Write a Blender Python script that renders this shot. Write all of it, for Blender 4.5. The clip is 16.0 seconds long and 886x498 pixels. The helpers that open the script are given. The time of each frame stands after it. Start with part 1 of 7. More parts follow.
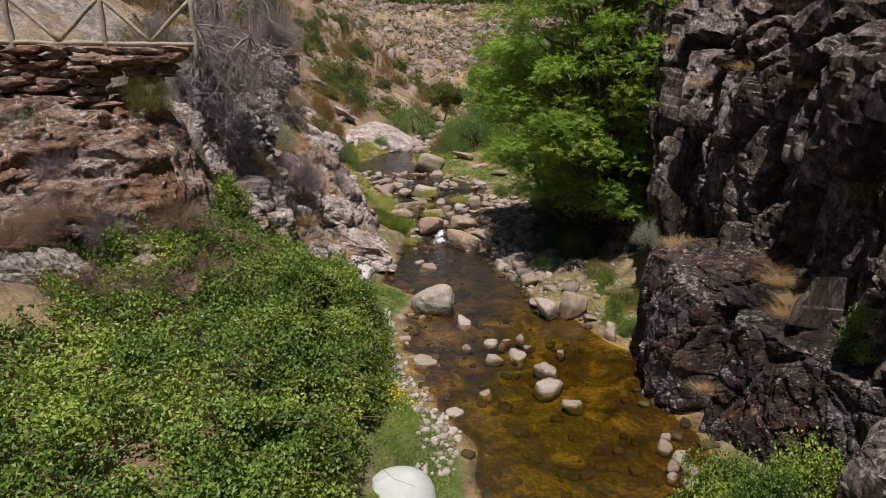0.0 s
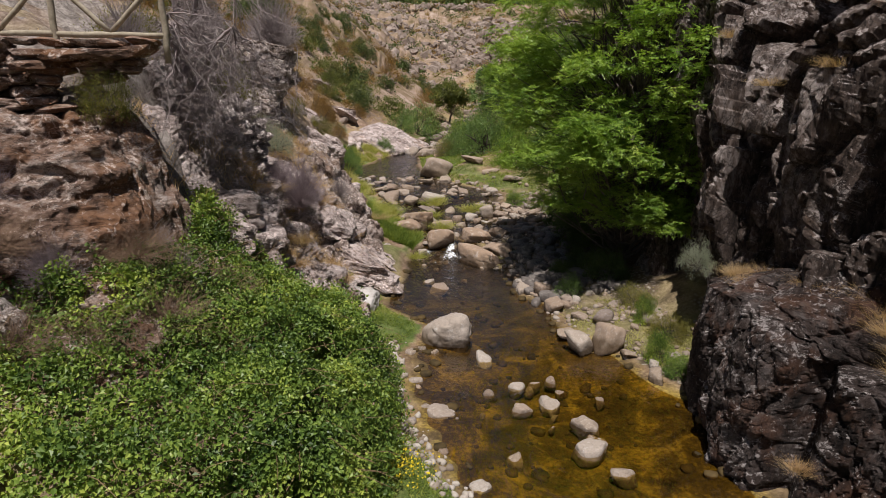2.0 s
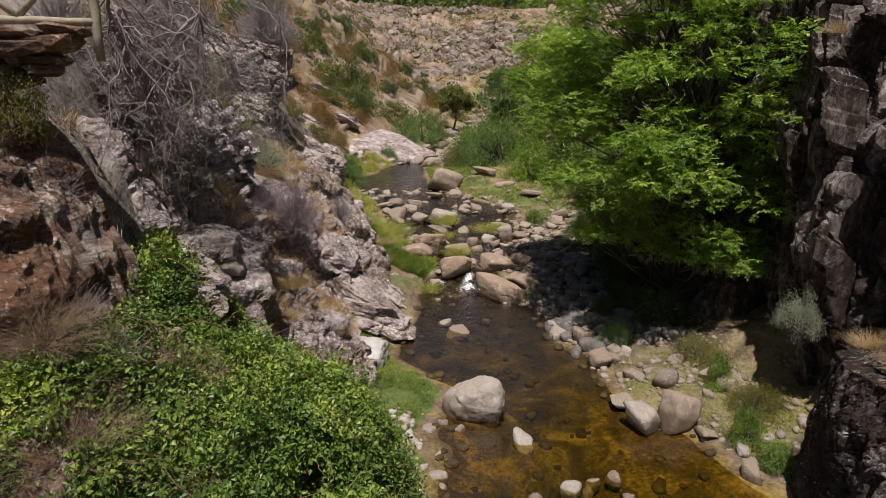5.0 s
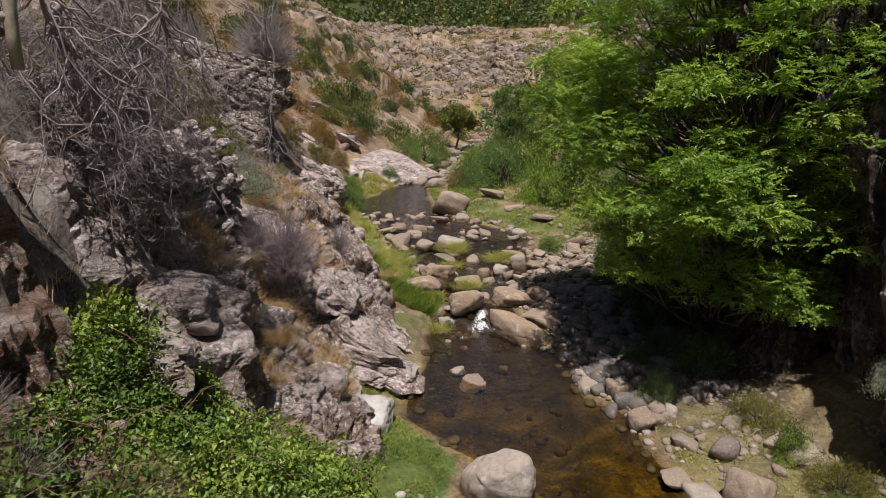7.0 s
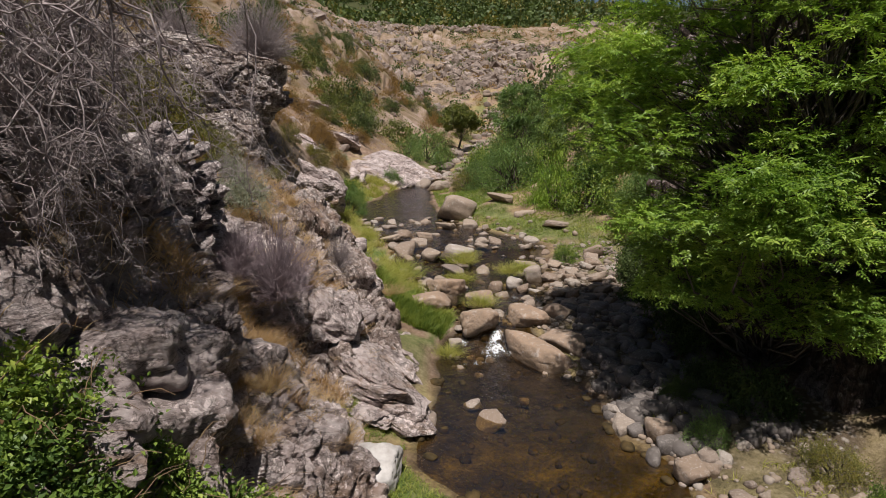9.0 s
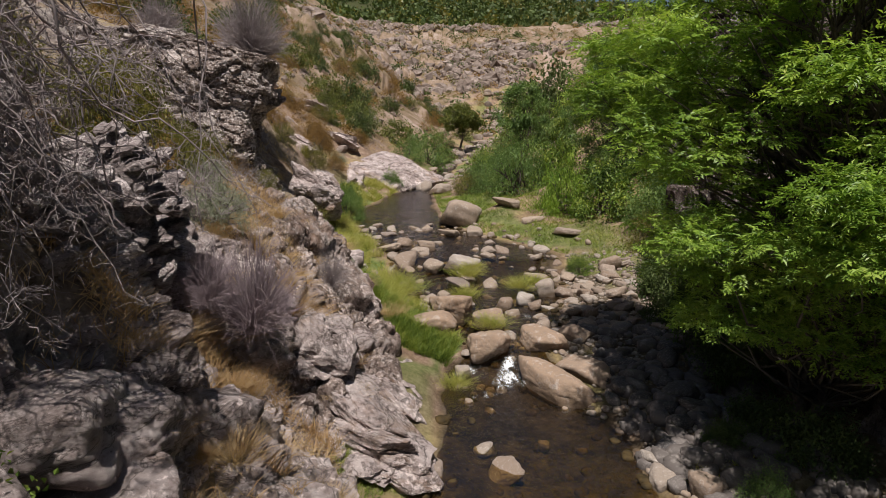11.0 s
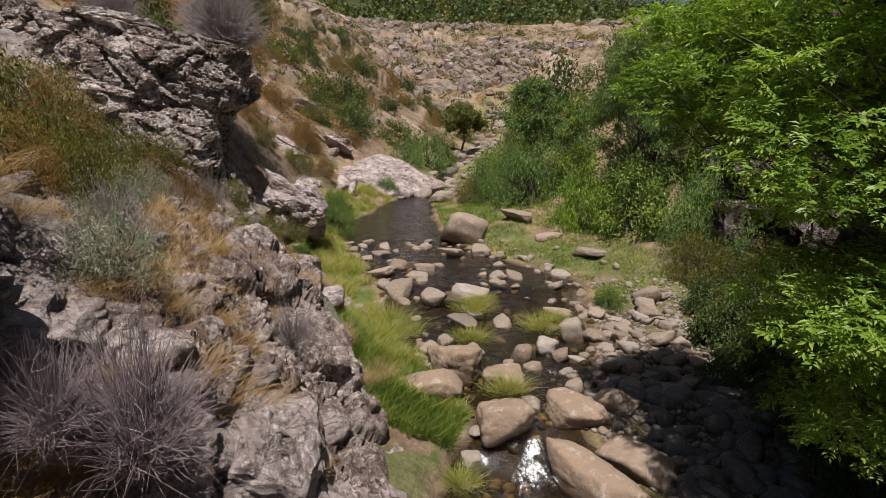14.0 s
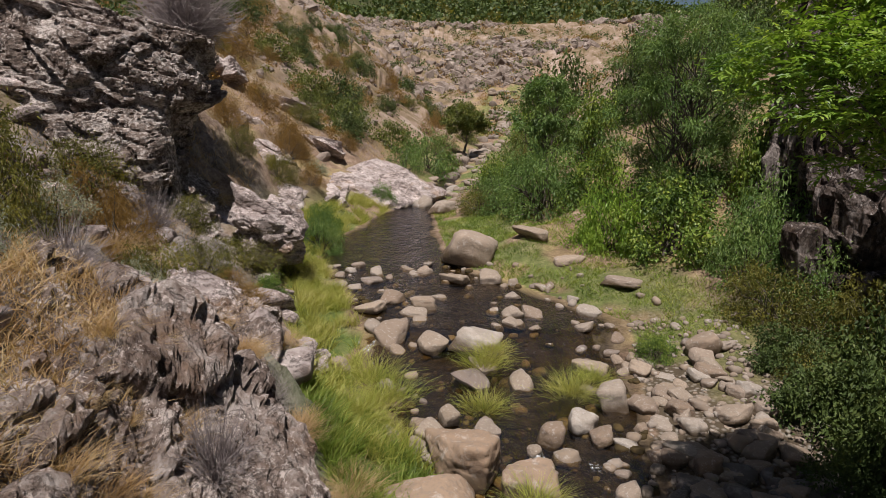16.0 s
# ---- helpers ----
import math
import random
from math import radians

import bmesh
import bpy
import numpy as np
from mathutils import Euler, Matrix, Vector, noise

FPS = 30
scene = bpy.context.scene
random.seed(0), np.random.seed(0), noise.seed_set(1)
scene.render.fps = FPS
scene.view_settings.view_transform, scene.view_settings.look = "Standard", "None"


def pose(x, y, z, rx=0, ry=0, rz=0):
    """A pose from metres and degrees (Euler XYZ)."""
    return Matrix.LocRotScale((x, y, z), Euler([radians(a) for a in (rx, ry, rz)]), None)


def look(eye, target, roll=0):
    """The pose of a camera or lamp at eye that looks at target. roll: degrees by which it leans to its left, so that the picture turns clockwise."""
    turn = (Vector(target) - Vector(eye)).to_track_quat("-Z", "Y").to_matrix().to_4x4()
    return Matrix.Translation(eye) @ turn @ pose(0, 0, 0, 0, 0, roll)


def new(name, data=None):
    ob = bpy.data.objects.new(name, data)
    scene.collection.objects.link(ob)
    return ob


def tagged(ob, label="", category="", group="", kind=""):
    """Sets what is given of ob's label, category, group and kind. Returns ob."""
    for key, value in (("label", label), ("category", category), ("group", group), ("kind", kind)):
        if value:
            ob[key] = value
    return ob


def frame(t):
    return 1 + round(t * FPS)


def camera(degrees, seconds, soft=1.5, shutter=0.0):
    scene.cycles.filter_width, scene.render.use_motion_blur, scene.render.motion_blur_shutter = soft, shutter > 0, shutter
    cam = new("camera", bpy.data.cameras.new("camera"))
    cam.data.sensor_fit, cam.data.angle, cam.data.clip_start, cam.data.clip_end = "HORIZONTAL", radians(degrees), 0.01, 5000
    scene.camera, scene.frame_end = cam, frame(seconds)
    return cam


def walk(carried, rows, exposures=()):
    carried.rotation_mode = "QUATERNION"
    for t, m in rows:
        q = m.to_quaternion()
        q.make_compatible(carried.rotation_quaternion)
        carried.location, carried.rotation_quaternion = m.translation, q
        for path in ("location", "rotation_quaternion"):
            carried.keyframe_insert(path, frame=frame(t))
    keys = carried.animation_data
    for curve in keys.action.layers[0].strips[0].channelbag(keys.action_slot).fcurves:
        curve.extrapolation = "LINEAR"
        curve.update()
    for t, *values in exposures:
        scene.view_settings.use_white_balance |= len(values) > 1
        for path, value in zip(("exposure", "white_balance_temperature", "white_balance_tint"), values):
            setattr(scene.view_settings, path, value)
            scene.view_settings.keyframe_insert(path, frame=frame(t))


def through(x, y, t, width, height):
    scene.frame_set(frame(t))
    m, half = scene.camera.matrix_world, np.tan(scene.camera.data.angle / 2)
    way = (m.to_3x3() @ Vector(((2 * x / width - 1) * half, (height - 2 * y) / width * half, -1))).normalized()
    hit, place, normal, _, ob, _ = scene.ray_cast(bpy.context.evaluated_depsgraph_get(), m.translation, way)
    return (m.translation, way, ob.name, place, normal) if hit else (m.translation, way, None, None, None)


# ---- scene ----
# ---------------- camera and its walk ----------------
cam = camera(75.2, 16.0, 0.8)
METRES, EYE, TILT, LEAN, TURN = 18.0, 6.25, -15.7, 0.0, 0.0
ROWS = [
    (0.0, 0.0, 0.0, 0.0, 0.0, 0.0, -0.0),
    (0.5, -0.0028, 0.0295, 0.0088, 0.0, -0.0, -0.01),
    (1.0, -0.0086, 0.0594, 0.0178, 0.06, -0.0, -0.04),
    (1.5, -0.0149, 0.0885, 0.0256, 0.19, 0.0, -0.09),
    (2.0, -0.0192, 0.1182, 0.0334, 0.2, 0.0, -0.12),
    (2.5, -0.0237, 0.1487, 0.0414, 0.18, 0.0, -0.13),
    (3.0, -0.0298, 0.177, 0.0504, 0.2, -0.0, -0.16),
    (3.5, -0.0353, 0.2034, 0.0588, 0.21, 0.01, -0.22),
    (6.0, -0.0586, 0.332, 0.0969, 0.17, 1.46, -0.32),
    (6.5, -0.0629, 0.3584, 0.104, 0.16, 2.08, -0.31),
    (7.0, -0.0677, 0.3845, 0.1112, 0.15, 2.12, -0.33),
    (7.5, -0.0716, 0.409, 0.1178, 0.14, 2.13, -0.34),
    (8.0, -0.0747, 0.4318, 0.1242, 0.14, 2.11, -0.35),
    (8.5, -0.0787, 0.4546, 0.1302, 0.14, 2.11, -0.37),
    (9.0, -0.0843, 0.477, 0.136, 0.15, 2.12, -0.35),
    (11.5, -0.093, 0.5915, 0.167, 0.1, 2.09, -0.39),
    (12.0, -0.0918, 0.613, 0.1722, 0.13, 2.08, -0.38),
    (12.5, -0.0916, 0.6426, 0.1803, 0.09, 2.07, -0.43),
    (13.0, -0.0938, 0.6797, 0.1911, 0.08, 2.07, -0.48),
    (13.5, -0.0952, 0.7215, 0.2024, 0.07, 2.08, -0.45),
    (14.0, -0.0959, 0.7661, 0.2155, 0.11, 2.07, -0.51),
    (14.5, -0.0974, 0.8124, 0.2291, 0.16, 2.05, -0.55),
    (15.0, -0.0996, 0.8573, 0.2415, 0.13, 2.1, -0.56),
    (15.5, -0.1, 0.9061, 0.2548, 0.14, 2.11, -0.58),
    (16.0, -0.0996, 0.9547, 0.2688, 0.17, 2.11, -0.57),
]
walk(cam, [(t, pose(0, 0, EYE, TILT, LEAN, TURN) @ pose(METRES * x, METRES * y, METRES * z, 90 + pitch, roll, yaw)) for t, x, y, z, yaw, pitch, roll in ROWS])

# ---------------- world, sun, exposure ----------------
TO_SUN = Vector((-0.05, -0.32, 0.94)).normalized()
world = bpy.data.worlds.new("sky")
scene.world = world
world.use_nodes = True
wn = world.node_tree
sky = wn.nodes.new("ShaderNodeTexSky")
sky.sky_type = "NISHITA"
sky.sun_disc = False
sky.sun_elevation = math.asin(TO_SUN.z)
sky.sun_rotation = math.atan2(TO_SUN.x, TO_SUN.y)
sky.dust_density = 1.6
wn.links.new(sky.outputs[0], wn.nodes["Background"].inputs[0])
wn.nodes["Background"].inputs[1].default_value = 0.035
sun = new("sun", bpy.data.lights.new("sun", "SUN"))
sun.data.energy, sun.data.angle, sun.data.color = 4.9, radians(0.6), (1.0, 0.955, 0.91)
sun.matrix_world = look(TO_SUN * 60, (0, 0, 0))
scene.view_settings.exposure = 0.31

# ---------------- noise on arrays of points ----------------
def hashed(i, j, k, seed):
    """A number from 0 to 1 for each whole-numbered cell."""
    n = (i.astype(np.int64) * 374761393 + j.astype(np.int64) * 668265263 + k.astype(np.int64) * 2147483647 + seed * 974711) & 0xFFFFFFFF
    n = ((n ^ (n >> 13)) * 1274126177) & 0xFFFFFFFF
    n = ((n ^ (n >> 16)) * 2246822519) & 0xFFFFFFFF
    return ((n ^ (n >> 15)) & 0xFFFFFF) / float(0x1000000)


def soft_noise(p, size, seed):
    """Smooth noise, -1 to 1."""
    q = p / size
    b = np.floor(q)
    f = q - b
    f = f * f * (3 - 2 * f)
    b = b.astype(np.int64)
    out = 0
    for dx in (0, 1):
        for dy in (0, 1):
            for dz in (0, 1):
                w = (f[:, 0] if dx else 1 - f[:, 0]) * (f[:, 1] if dy else 1 - f[:, 1]) * (f[:, 2] if dz else 1 - f[:, 2])
                out = out + w * hashed(b[:, 0] + dx, b[:, 1] + dy, b[:, 2] + dz, seed)
    return out * 2 - 1


def rough_noise(p, size, seed, octaves=4):
    out, amp = 0, 1.0
    for o in range(octaves):
        out = out + amp * soft_noise(p, size, seed + o * 17)
        size, amp = size / 2.03, amp * 0.5
    return out


def broken(p, cell, seed, tilt=0.6):
    """Fractured blocks: each cell of rock stands out by its own amount and leans its own way; cracks between them are cut in.
    Returns height (about -1 to 1, in cells) and the crack depth 0 to 1."""
    cell = np.array(cell, dtype=float)
    q = p / cell
    b = np.floor(q).astype(np.int64)
    best = np.full(len(p), 9.0)
    second = np.full(len(p), 9.0)
    h = np.zeros(len(p))
    for dx in (-1, 0, 1):
        for dy in (-1, 0, 1):
            for dz in (-1, 0, 1):
                i, j, k = b[:, 0] + dx, b[:, 1] + dy, b[:, 2] + dz
                sx = i + hashed(i, j, k, seed)
                sy = j + hashed(i, j, k, seed + 1)
                sz = k + hashed(i, j, k, seed + 2)
                vx, vy, vz = q[:, 0] - sx, q[:, 1] - sy, q[:, 2] - sz
                d = vx * vx + vy * vy + vz * vz
                hh = hashed(i, j, k, seed + 3) * 2 - 1 + tilt * 2 * (vx * (hashed(i, j, k, seed + 4) - 0.5) + vy * (hashed(i, j, k, seed + 5) - 0.5) + vz * (hashed(i, j, k, seed + 6) - 0.5))
                near = d < best
                second = np.where(near, best, np.minimum(second, d))
                h = np.where(near, hh, h)
                best = np.where(near, d, best)
    gap = np.sqrt(second) - np.sqrt(best)
    return h, np.clip(1 - gap / 0.11, 0, 1)


def smooth(a, b, x):
    t = np.clip((x - a) / (b - a), 0, 1)
    return t * t * (3 - 2 * t)


# ---------------- meshes ----------------
def mesh_of(name, verts, faces, material=None, shade=True):
    """A mesh from an array of points and an array of faces with equal corner counts."""
    me = bpy.data.meshes.new(name)
    verts, faces = np.asarray(verts, dtype=np.float32), np.asarray(faces, dtype=np.int32)
    me.vertices.add(len(verts))
    me.vertices.foreach_set("co", verts.ravel())
    me.loops.add(faces.size)
    me.loops.foreach_set("vertex_index", faces.ravel())
    me.polygons.add(len(faces))
    me.polygons.foreach_set("loop_start", np.arange(0, faces.size, faces.shape[1], dtype=np.int32))
    me.update(calc_edges=True)
    if shade:
        me.shade_smooth()
    else:
        me.shade_flat()
    if material:
        me.materials.append(material)
    return me


def set_values(me, name, values):
    me.attributes.new(name, "FLOAT", "POINT").data.foreach_set("value", np.asarray(values, dtype=np.float32))


def part(name, data, parent, label=""):
    ob = new(name, data)
    ob.parent = parent
    if label:
        ob["label"] = label
    return ob


def thing(name, place, label, category, group="", kind=""):
    ob = new(name)
    ob.empty_display_size = 0.1
    ob.matrix_basis = place
    return tagged(ob, label, category, group, kind)


BALLS = {}


def ball(level):
    if level not in BALLS:
        bm = bmesh.new()
        bmesh.ops.create_icosphere(bm, subdivisions=level, radius=1)
        bm.verts.index_update()
        BALLS[level] = (np.array([v.co[:] for v in bm.verts]), np.array([[v.index for v in f.verts] for f in bm.faces]))
        bm.free()
    v, f = BALLS[level]
    return v.copy(), f


def frames_along(pts):
    """Two side directions for each point of a line."""
    t = np.gradient(pts, axis=0)
    t /= np.linalg.norm(t, axis=1)[:, None] + 1e-9
    ref = np.where(np.abs(t[:, 2:3]) > 0.9, [[1.0, 0, 0]], [[0, 0, 1.0]])
    u = np.cross(t, ref)
    u /= np.linalg.norm(u, axis=1)[:, None] + 1e-9
    return u, np.cross(t, u)


def tubes(lines, sides=5):
    """Tapered tubes along lines, as one set of points and faces. lines: list of (points, radii)."""
    vs, fs, base = [], [], 0
    ang = np.linspace(0, 2 * np.pi, sides, endpoint=False)
    ca, sa = np.cos(ang), np.sin(ang)
    for pts, rad in lines:
        u, w = frames_along(pts)
        ring = pts[:, None, :] + rad[:, None, None] * (u[:, None, :] * ca[None, :, None] + w[:, None, :] * sa[None, :, None])
        n = len(pts)
        vs.append(ring.reshape(-1, 3))
        a = np.arange(n - 1)[:, None] * sides + np.arange(sides)[None, :]
        b = np.arange(n - 1)[:, None] * sides + (np.arange(sides)[None, :] + 1) % sides
        fs.append(np.stack([a, b, b + sides, a + sides], -1).reshape(-1, 4) + base)
        base += n * sides
    return np.concatenate(vs), np.concatenate(fs)


def leaves(points, dirs, ups, length, width, rng, fold=0.25):
    """Folded leaf blades: four points each. dirs: way of the blade, ups: its face."""
    n = len(points)
    s = length * rng.uniform(0.6, 1.25, n)[:, None]
    d = dirs / (np.linalg.norm(dirs, axis=1)[:, None] + 1e-9)
    side = np.cross(d, ups)
    side /= np.linalg.norm(side, axis=1)[:, None] + 1e-9
    up = np.cross(side, d)
    w = width * s / length
    tip = points + d * s - up * s * 0.12
    mid = points + d * s * 0.45
    l = mid + side * w * 0.5 + up * w * fold
    r = mid - side * w * 0.5 + up * w * fold
    v = np.stack([points, r, tip, l], 1).reshape(-1, 3)
    f = np.arange(n * 4).reshape(-1, 4)
    return v, np.concatenate([f[:, [0, 1, 2]], f[:, [0, 2, 3]]])


def joined(sets):
    vs, fs, base = [], [], 0
    for v, f in sets:
        vs.append(v)
        fs.append(f + base)
        base += len(v)
    return np.concatenate(vs), np.concatenate(fs)


def random_dirs(n, rng):
    d = rng.normal(size=(n, 3))
    return d / np.linalg.norm(d, axis=1)[:, None]

# ---------------- materials ----------------
class Graph:
    """Short hand for building a node material."""

    def __init__(self, name):
        self.mat = bpy.data.materials.new(name)
        self.mat.use_nodes = True
        self.t = self.mat.node_tree
        self.out = self.t.nodes["Material Output"]
        self.bsdf = self.t.nodes["Principled BSDF"]

    def node(self, kind):
        return self.t.nodes.new("ShaderNode" + kind)

    def link(self, a, b):
        self.t.links.new(a, b)

    def coords(self, which="Object"):
        return self.node("TexCoord").outputs[which]

    def world_coords(self):
        return self.node("NewGeometry").outputs["Position"]

    def stretched(self, src, sx, sy, sz):
        m = self.node("Mapping")
        m.inputs["Scale"].default_value = (sx, sy, sz)
        self.link(src, m.inputs["Vector"])
        return m.outputs[0]

    def noise(self, src, scale, detail=6, rough=0.6, distort=0.0):
        n = self.node("TexNoise")
        n.inputs["Scale"].default_value, n.inputs["Detail"].default_value = scale, detail
        n.inputs["Roughness"].default_value, n.inputs["Distortion"].default_value = rough, distort
        self.link(src, n.inputs["Vector"])
        return n.outputs["Fac"]

    def cells(self, src, scale, feature="F1"):
        n = self.node("TexVoronoi")
        n.feature = feature
        n.inputs["Scale"].default_value = scale
        self.link(src, n.inputs["Vector"])
        return n.outputs["Distance"]

    def ramp(self, src, stops):
        r = self.node("ValToRGB")
        els = r.color_ramp.elements
        while len(els) < len(stops):
            els.new(0.5)
        for e, (pos, c) in zip(els, stops):
            e.position = pos
            e.color = (*c, 1) if len(c) == 3 else c
        self.link(src, r.inputs[0])
        return r.outputs[0]

    def level(self, src, a, b):
        m = self.node("MapRange")
        m.inputs["From Min"].default_value, m.inputs["From Max"].default_value = a, b
        self.link(src, m.inputs["Value"])
        return m.outputs[0]

    def mix(self, fac, a, b, blend="MIX"):
        m = self.node("Mix")
        m.data_type, m.blend_type = "RGBA", blend
        for val, sock in ((fac, m.inputs[0]), (a, m.inputs[6]), (b, m.inputs[7])):
            if isinstance(val, (int, float)):
                sock.default_value = val
            elif isinstance(val, tuple):
                sock.default_value = (*val, 1)
            else:
                self.link(val, sock)
        return m.outputs[2]

    def math(self, op, a, b=0.0):
        m = self.node("Math")
        m.operation = op
        for val, sock in ((a, m.inputs[0]), (b, m.inputs[1])):
            if isinstance(val, (int, float)):
                sock.default_value = val
            else:
                self.link(val, sock)
        return m.outputs[0]

    def value(self, name):
        n = self.node("Attribute")
        n.attribute_name = name
        return n.outputs["Fac"]

    def bump(self, height, strength=0.5, dist=0.05, after=None):
        b = self.node("Bump")
        b.inputs["Strength"].default_value, b.inputs["Distance"].default_value = strength, dist
        self.link(height, b.inputs["Height"])
        if after:
            self.link(after, b.inputs["Normal"])
        return b.outputs[0]

    def done(self, colour, rough=0.85, normal=None, spec=0.3):
        for val, sock in ((colour, "Base Color"), (rough, "Roughness")):
            if isinstance(val, tuple):
                self.bsdf.inputs[sock].default_value = (*val, 1)
            elif isinstance(val, (int, float)):
                self.bsdf.inputs[sock].default_value = val
            else:
                self.link(val, self.bsdf.inputs[sock])
        self.bsdf.inputs["Specular IOR Level"].default_value = spec
        if normal:
            self.link(normal, self.bsdf.inputs["Normal"])
        return self.mat


def rock_material(name, dark, mid, pale, lichen=0.45, stain=(0.30, 0.17, 0.07), stain_at=0.62, strata=(1, 1, 1), ledges=False, crust=None):
    """Weathered rock: grey with crusts of pale and dark lichen, rusty stains and cracks."""
    g = Graph(name)
    p = g.world_coords()
    q = g.stretched(p, *strata)
    big = g.noise(q, 0.8, 8, 0.6)
    fine = g.noise(q, 5.0, 10, 0.7)
    base = g.ramp(g.math("ADD", g.math("MULTIPLY", big, 0.5), g.math("MULTIPLY", fine, 0.5)), [(0.38, dark), (0.49, mid), (0.60, pale)])
    st = g.level(g.noise(p, 0.9, 6, 0.65, 0.6), stain_at, stain_at + 0.12)
    base = g.mix(g.math("MULTIPLY", st, 0.6), base, stain)
    spots = g.noise(p, 11.0, 7, 0.72, 0.4)
    patch = g.noise(p, 1.3, 4, 0.6)
    pale_crust = g.level(g.math("ADD", g.math("MULTIPLY", spots, 0.65), g.math("MULTIPLY", patch, 0.35)), 1.0 - lichen - 0.02, 1.0 - lichen + 0.03)
    if ledges:
        # crusts of pale lichen keep to the ledges and slopes, away from the sheer faces
        up = g.node("SeparateXYZ")
        g.link(g.node("NewGeometry").outputs["True Normal"], up.inputs[0])
        pale_crust = g.math("MULTIPLY", pale_crust, g.level(up.outputs[2], -0.1, 0.45))
    base = g.mix(g.math("MULTIPLY", pale_crust, 0.75), base, crust or tuple(min(1, c * 1.5) for c in pale))
    black = g.level(g.noise(p, 3.1, 8, 0.7), 0.56, 0.62)
    base = g.mix(g.math("MULTIPLY", black, 0.4), base, tuple(c * 0.5 for c in dark))
    # shade of the crevices, painted as dark lines along the cracks
    vein = g.math("ABSOLUTE", g.math("SUBTRACT", g.noise(g.stretched(p, strata[0], strata[1], strata[2] * 1.6), 1.6, 9, 0.62, 0.7), 0.5))
    seams = g.level(vein, 0.004, 0.022)
    base = g.mix(g.math("MULTIPLY", g.math("SUBTRACT", 1.0, seams), 0.6), base, tuple(c * 0.45 for c in dark))
    b1 = g.bump(fine, 0.8, 0.07)
    grit = g.noise(q, 22, 8, 0.8)
    b2 = g.bump(grit, 1.0, 0.06, b1)
    b3 = g.bump(seams, 0.7, 0.06, b2)
    return g.done(base, 0.92, b3, 0.2)


ROCK_GREY = rock_material("grey_rock", (0.11, 0.078, 0.065), (0.41, 0.33, 0.308), (0.58, 0.495, 0.47), 0.44, (0.29, 0.175, 0.10), 0.56, strata=(1, 1, 1.8))
ROCK_BROWN = rock_material("brown_bank_rock", (0.075, 0.048, 0.038), (0.28, 0.212, 0.182), (0.52, 0.445, 0.415), 0.45, (0.24, 0.13, 0.07), 0.52, (1.3, 1.3, 0.6))
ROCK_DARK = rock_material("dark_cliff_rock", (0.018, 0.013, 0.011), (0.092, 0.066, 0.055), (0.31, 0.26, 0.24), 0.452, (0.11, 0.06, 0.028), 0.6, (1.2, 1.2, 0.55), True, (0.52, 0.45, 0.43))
# dark rock, taken nearly black to put the buttress's shade into its colour
ROCK_BUTTRESS = rock_material("dark_shaded_buttress_rock", (0.010, 0.007, 0.006), (0.042, 0.029, 0.025), (0.11, 0.09, 0.085), 0.443, (0.10, 0.045, 0.025), 0.52, (1.2, 1.2, 0.5), True, (0.46, 0.41, 0.40))
ROCK_RUSTY = rock_material("rusty_schist", (0.07, 0.04, 0.029), (0.255, 0.165, 0.125), (0.50, 0.42, 0.38), 0.45, (0.27, 0.125, 0.055), 0.47, (1, 1, 2.6))
ROCK_BLACK = rock_material("black_shale", (0.09, 0.07, 0.066), (0.38, 0.31, 0.295), (0.58, 0.51, 0.49), 0.45, (0.16, 0.09, 0.05), 0.66, (1, 1, 2.2))
ROCK_CRUST = rock_material("crusted_rock", (0.05, 0.032, 0.026), (0.20, 0.15, 0.125), (0.48, 0.42, 0.39), 0.47, (0.12, 0.07, 0.04), 0.6, (1, 1, 1.6))


def stone_material(name="river_stone", small=False, tan=None):
    g = Graph(name)
    p = g.coords()
    rnd = g.node("NewGeometry").outputs["Random Per Island"] if small else g.node("ObjectInfo").outputs["Random"]
    tone = g.ramp(rnd, [(0.0, (0.34, 0.285, 0.245)), (0.25, (0.27, 0.20, 0.145)), (0.45, (0.41, 0.36, 0.32)), (0.65, (0.21, 0.145, 0.105)), (0.82, (0.36, 0.275, 0.21)), (1.0, (0.17, 0.135, 0.125))])
    if tan:
        tone = g.mix(0.8, tone, tan)
    if small:
        tone = g.mix(0.35, tone, (0.12, 0.09, 0.07))
    n1 = g.noise(p, 2.0, 6, 0.6)
    n2 = g.noise(p, 14.0, 8, 0.7)
    c = g.mix(g.level(n1, 0.35, 0.7), g.mix(0.5, tone, (0.20, 0.15, 0.11)), tone)
    c = g.mix(g.math("MULTIPLY", g.level(n2, 0.5, 0.62), 0.35), c, (0.16, 0.14, 0.13))
    c = g.mix(g.math("MULTIPLY", g.level(g.noise(p, 5, 6, 0.7, 0.5), 0.55, 0.65), 0.4), c, (0.50, 0.465, 0.44))
    # the foot of a stone in the stream is wet and brown with algae
    zed = g.node("SeparateXYZ")
    g.link(p, zed.inputs[0])
    if small:
        return g.done(c, 0.85, g.bump(n2, 0.35, 0.01), 0.3)
    wet = g.level(g.math("ADD", zed.outputs[2], g.math("MULTIPLY", g.math("SUBTRACT", n1, 0.5), 0.5)), 0.22, -0.12)
    c = g.mix(g.math("MULTIPLY", wet, 0.85), c, (0.07, 0.045, 0.025))
    b = g.bump(n2, 0.6, 0.03, g.bump(n1, 0.6, 0.08))
    return g.done(c, g.level(wet, 1.6, 0.0), b, 0.3)


STONE = stone_material()
STONE_SMALL = stone_material("pebble_stone", True)
STONE_TAN = stone_material("tan_boulder_stone", False, (0.30, 0.20, 0.135))


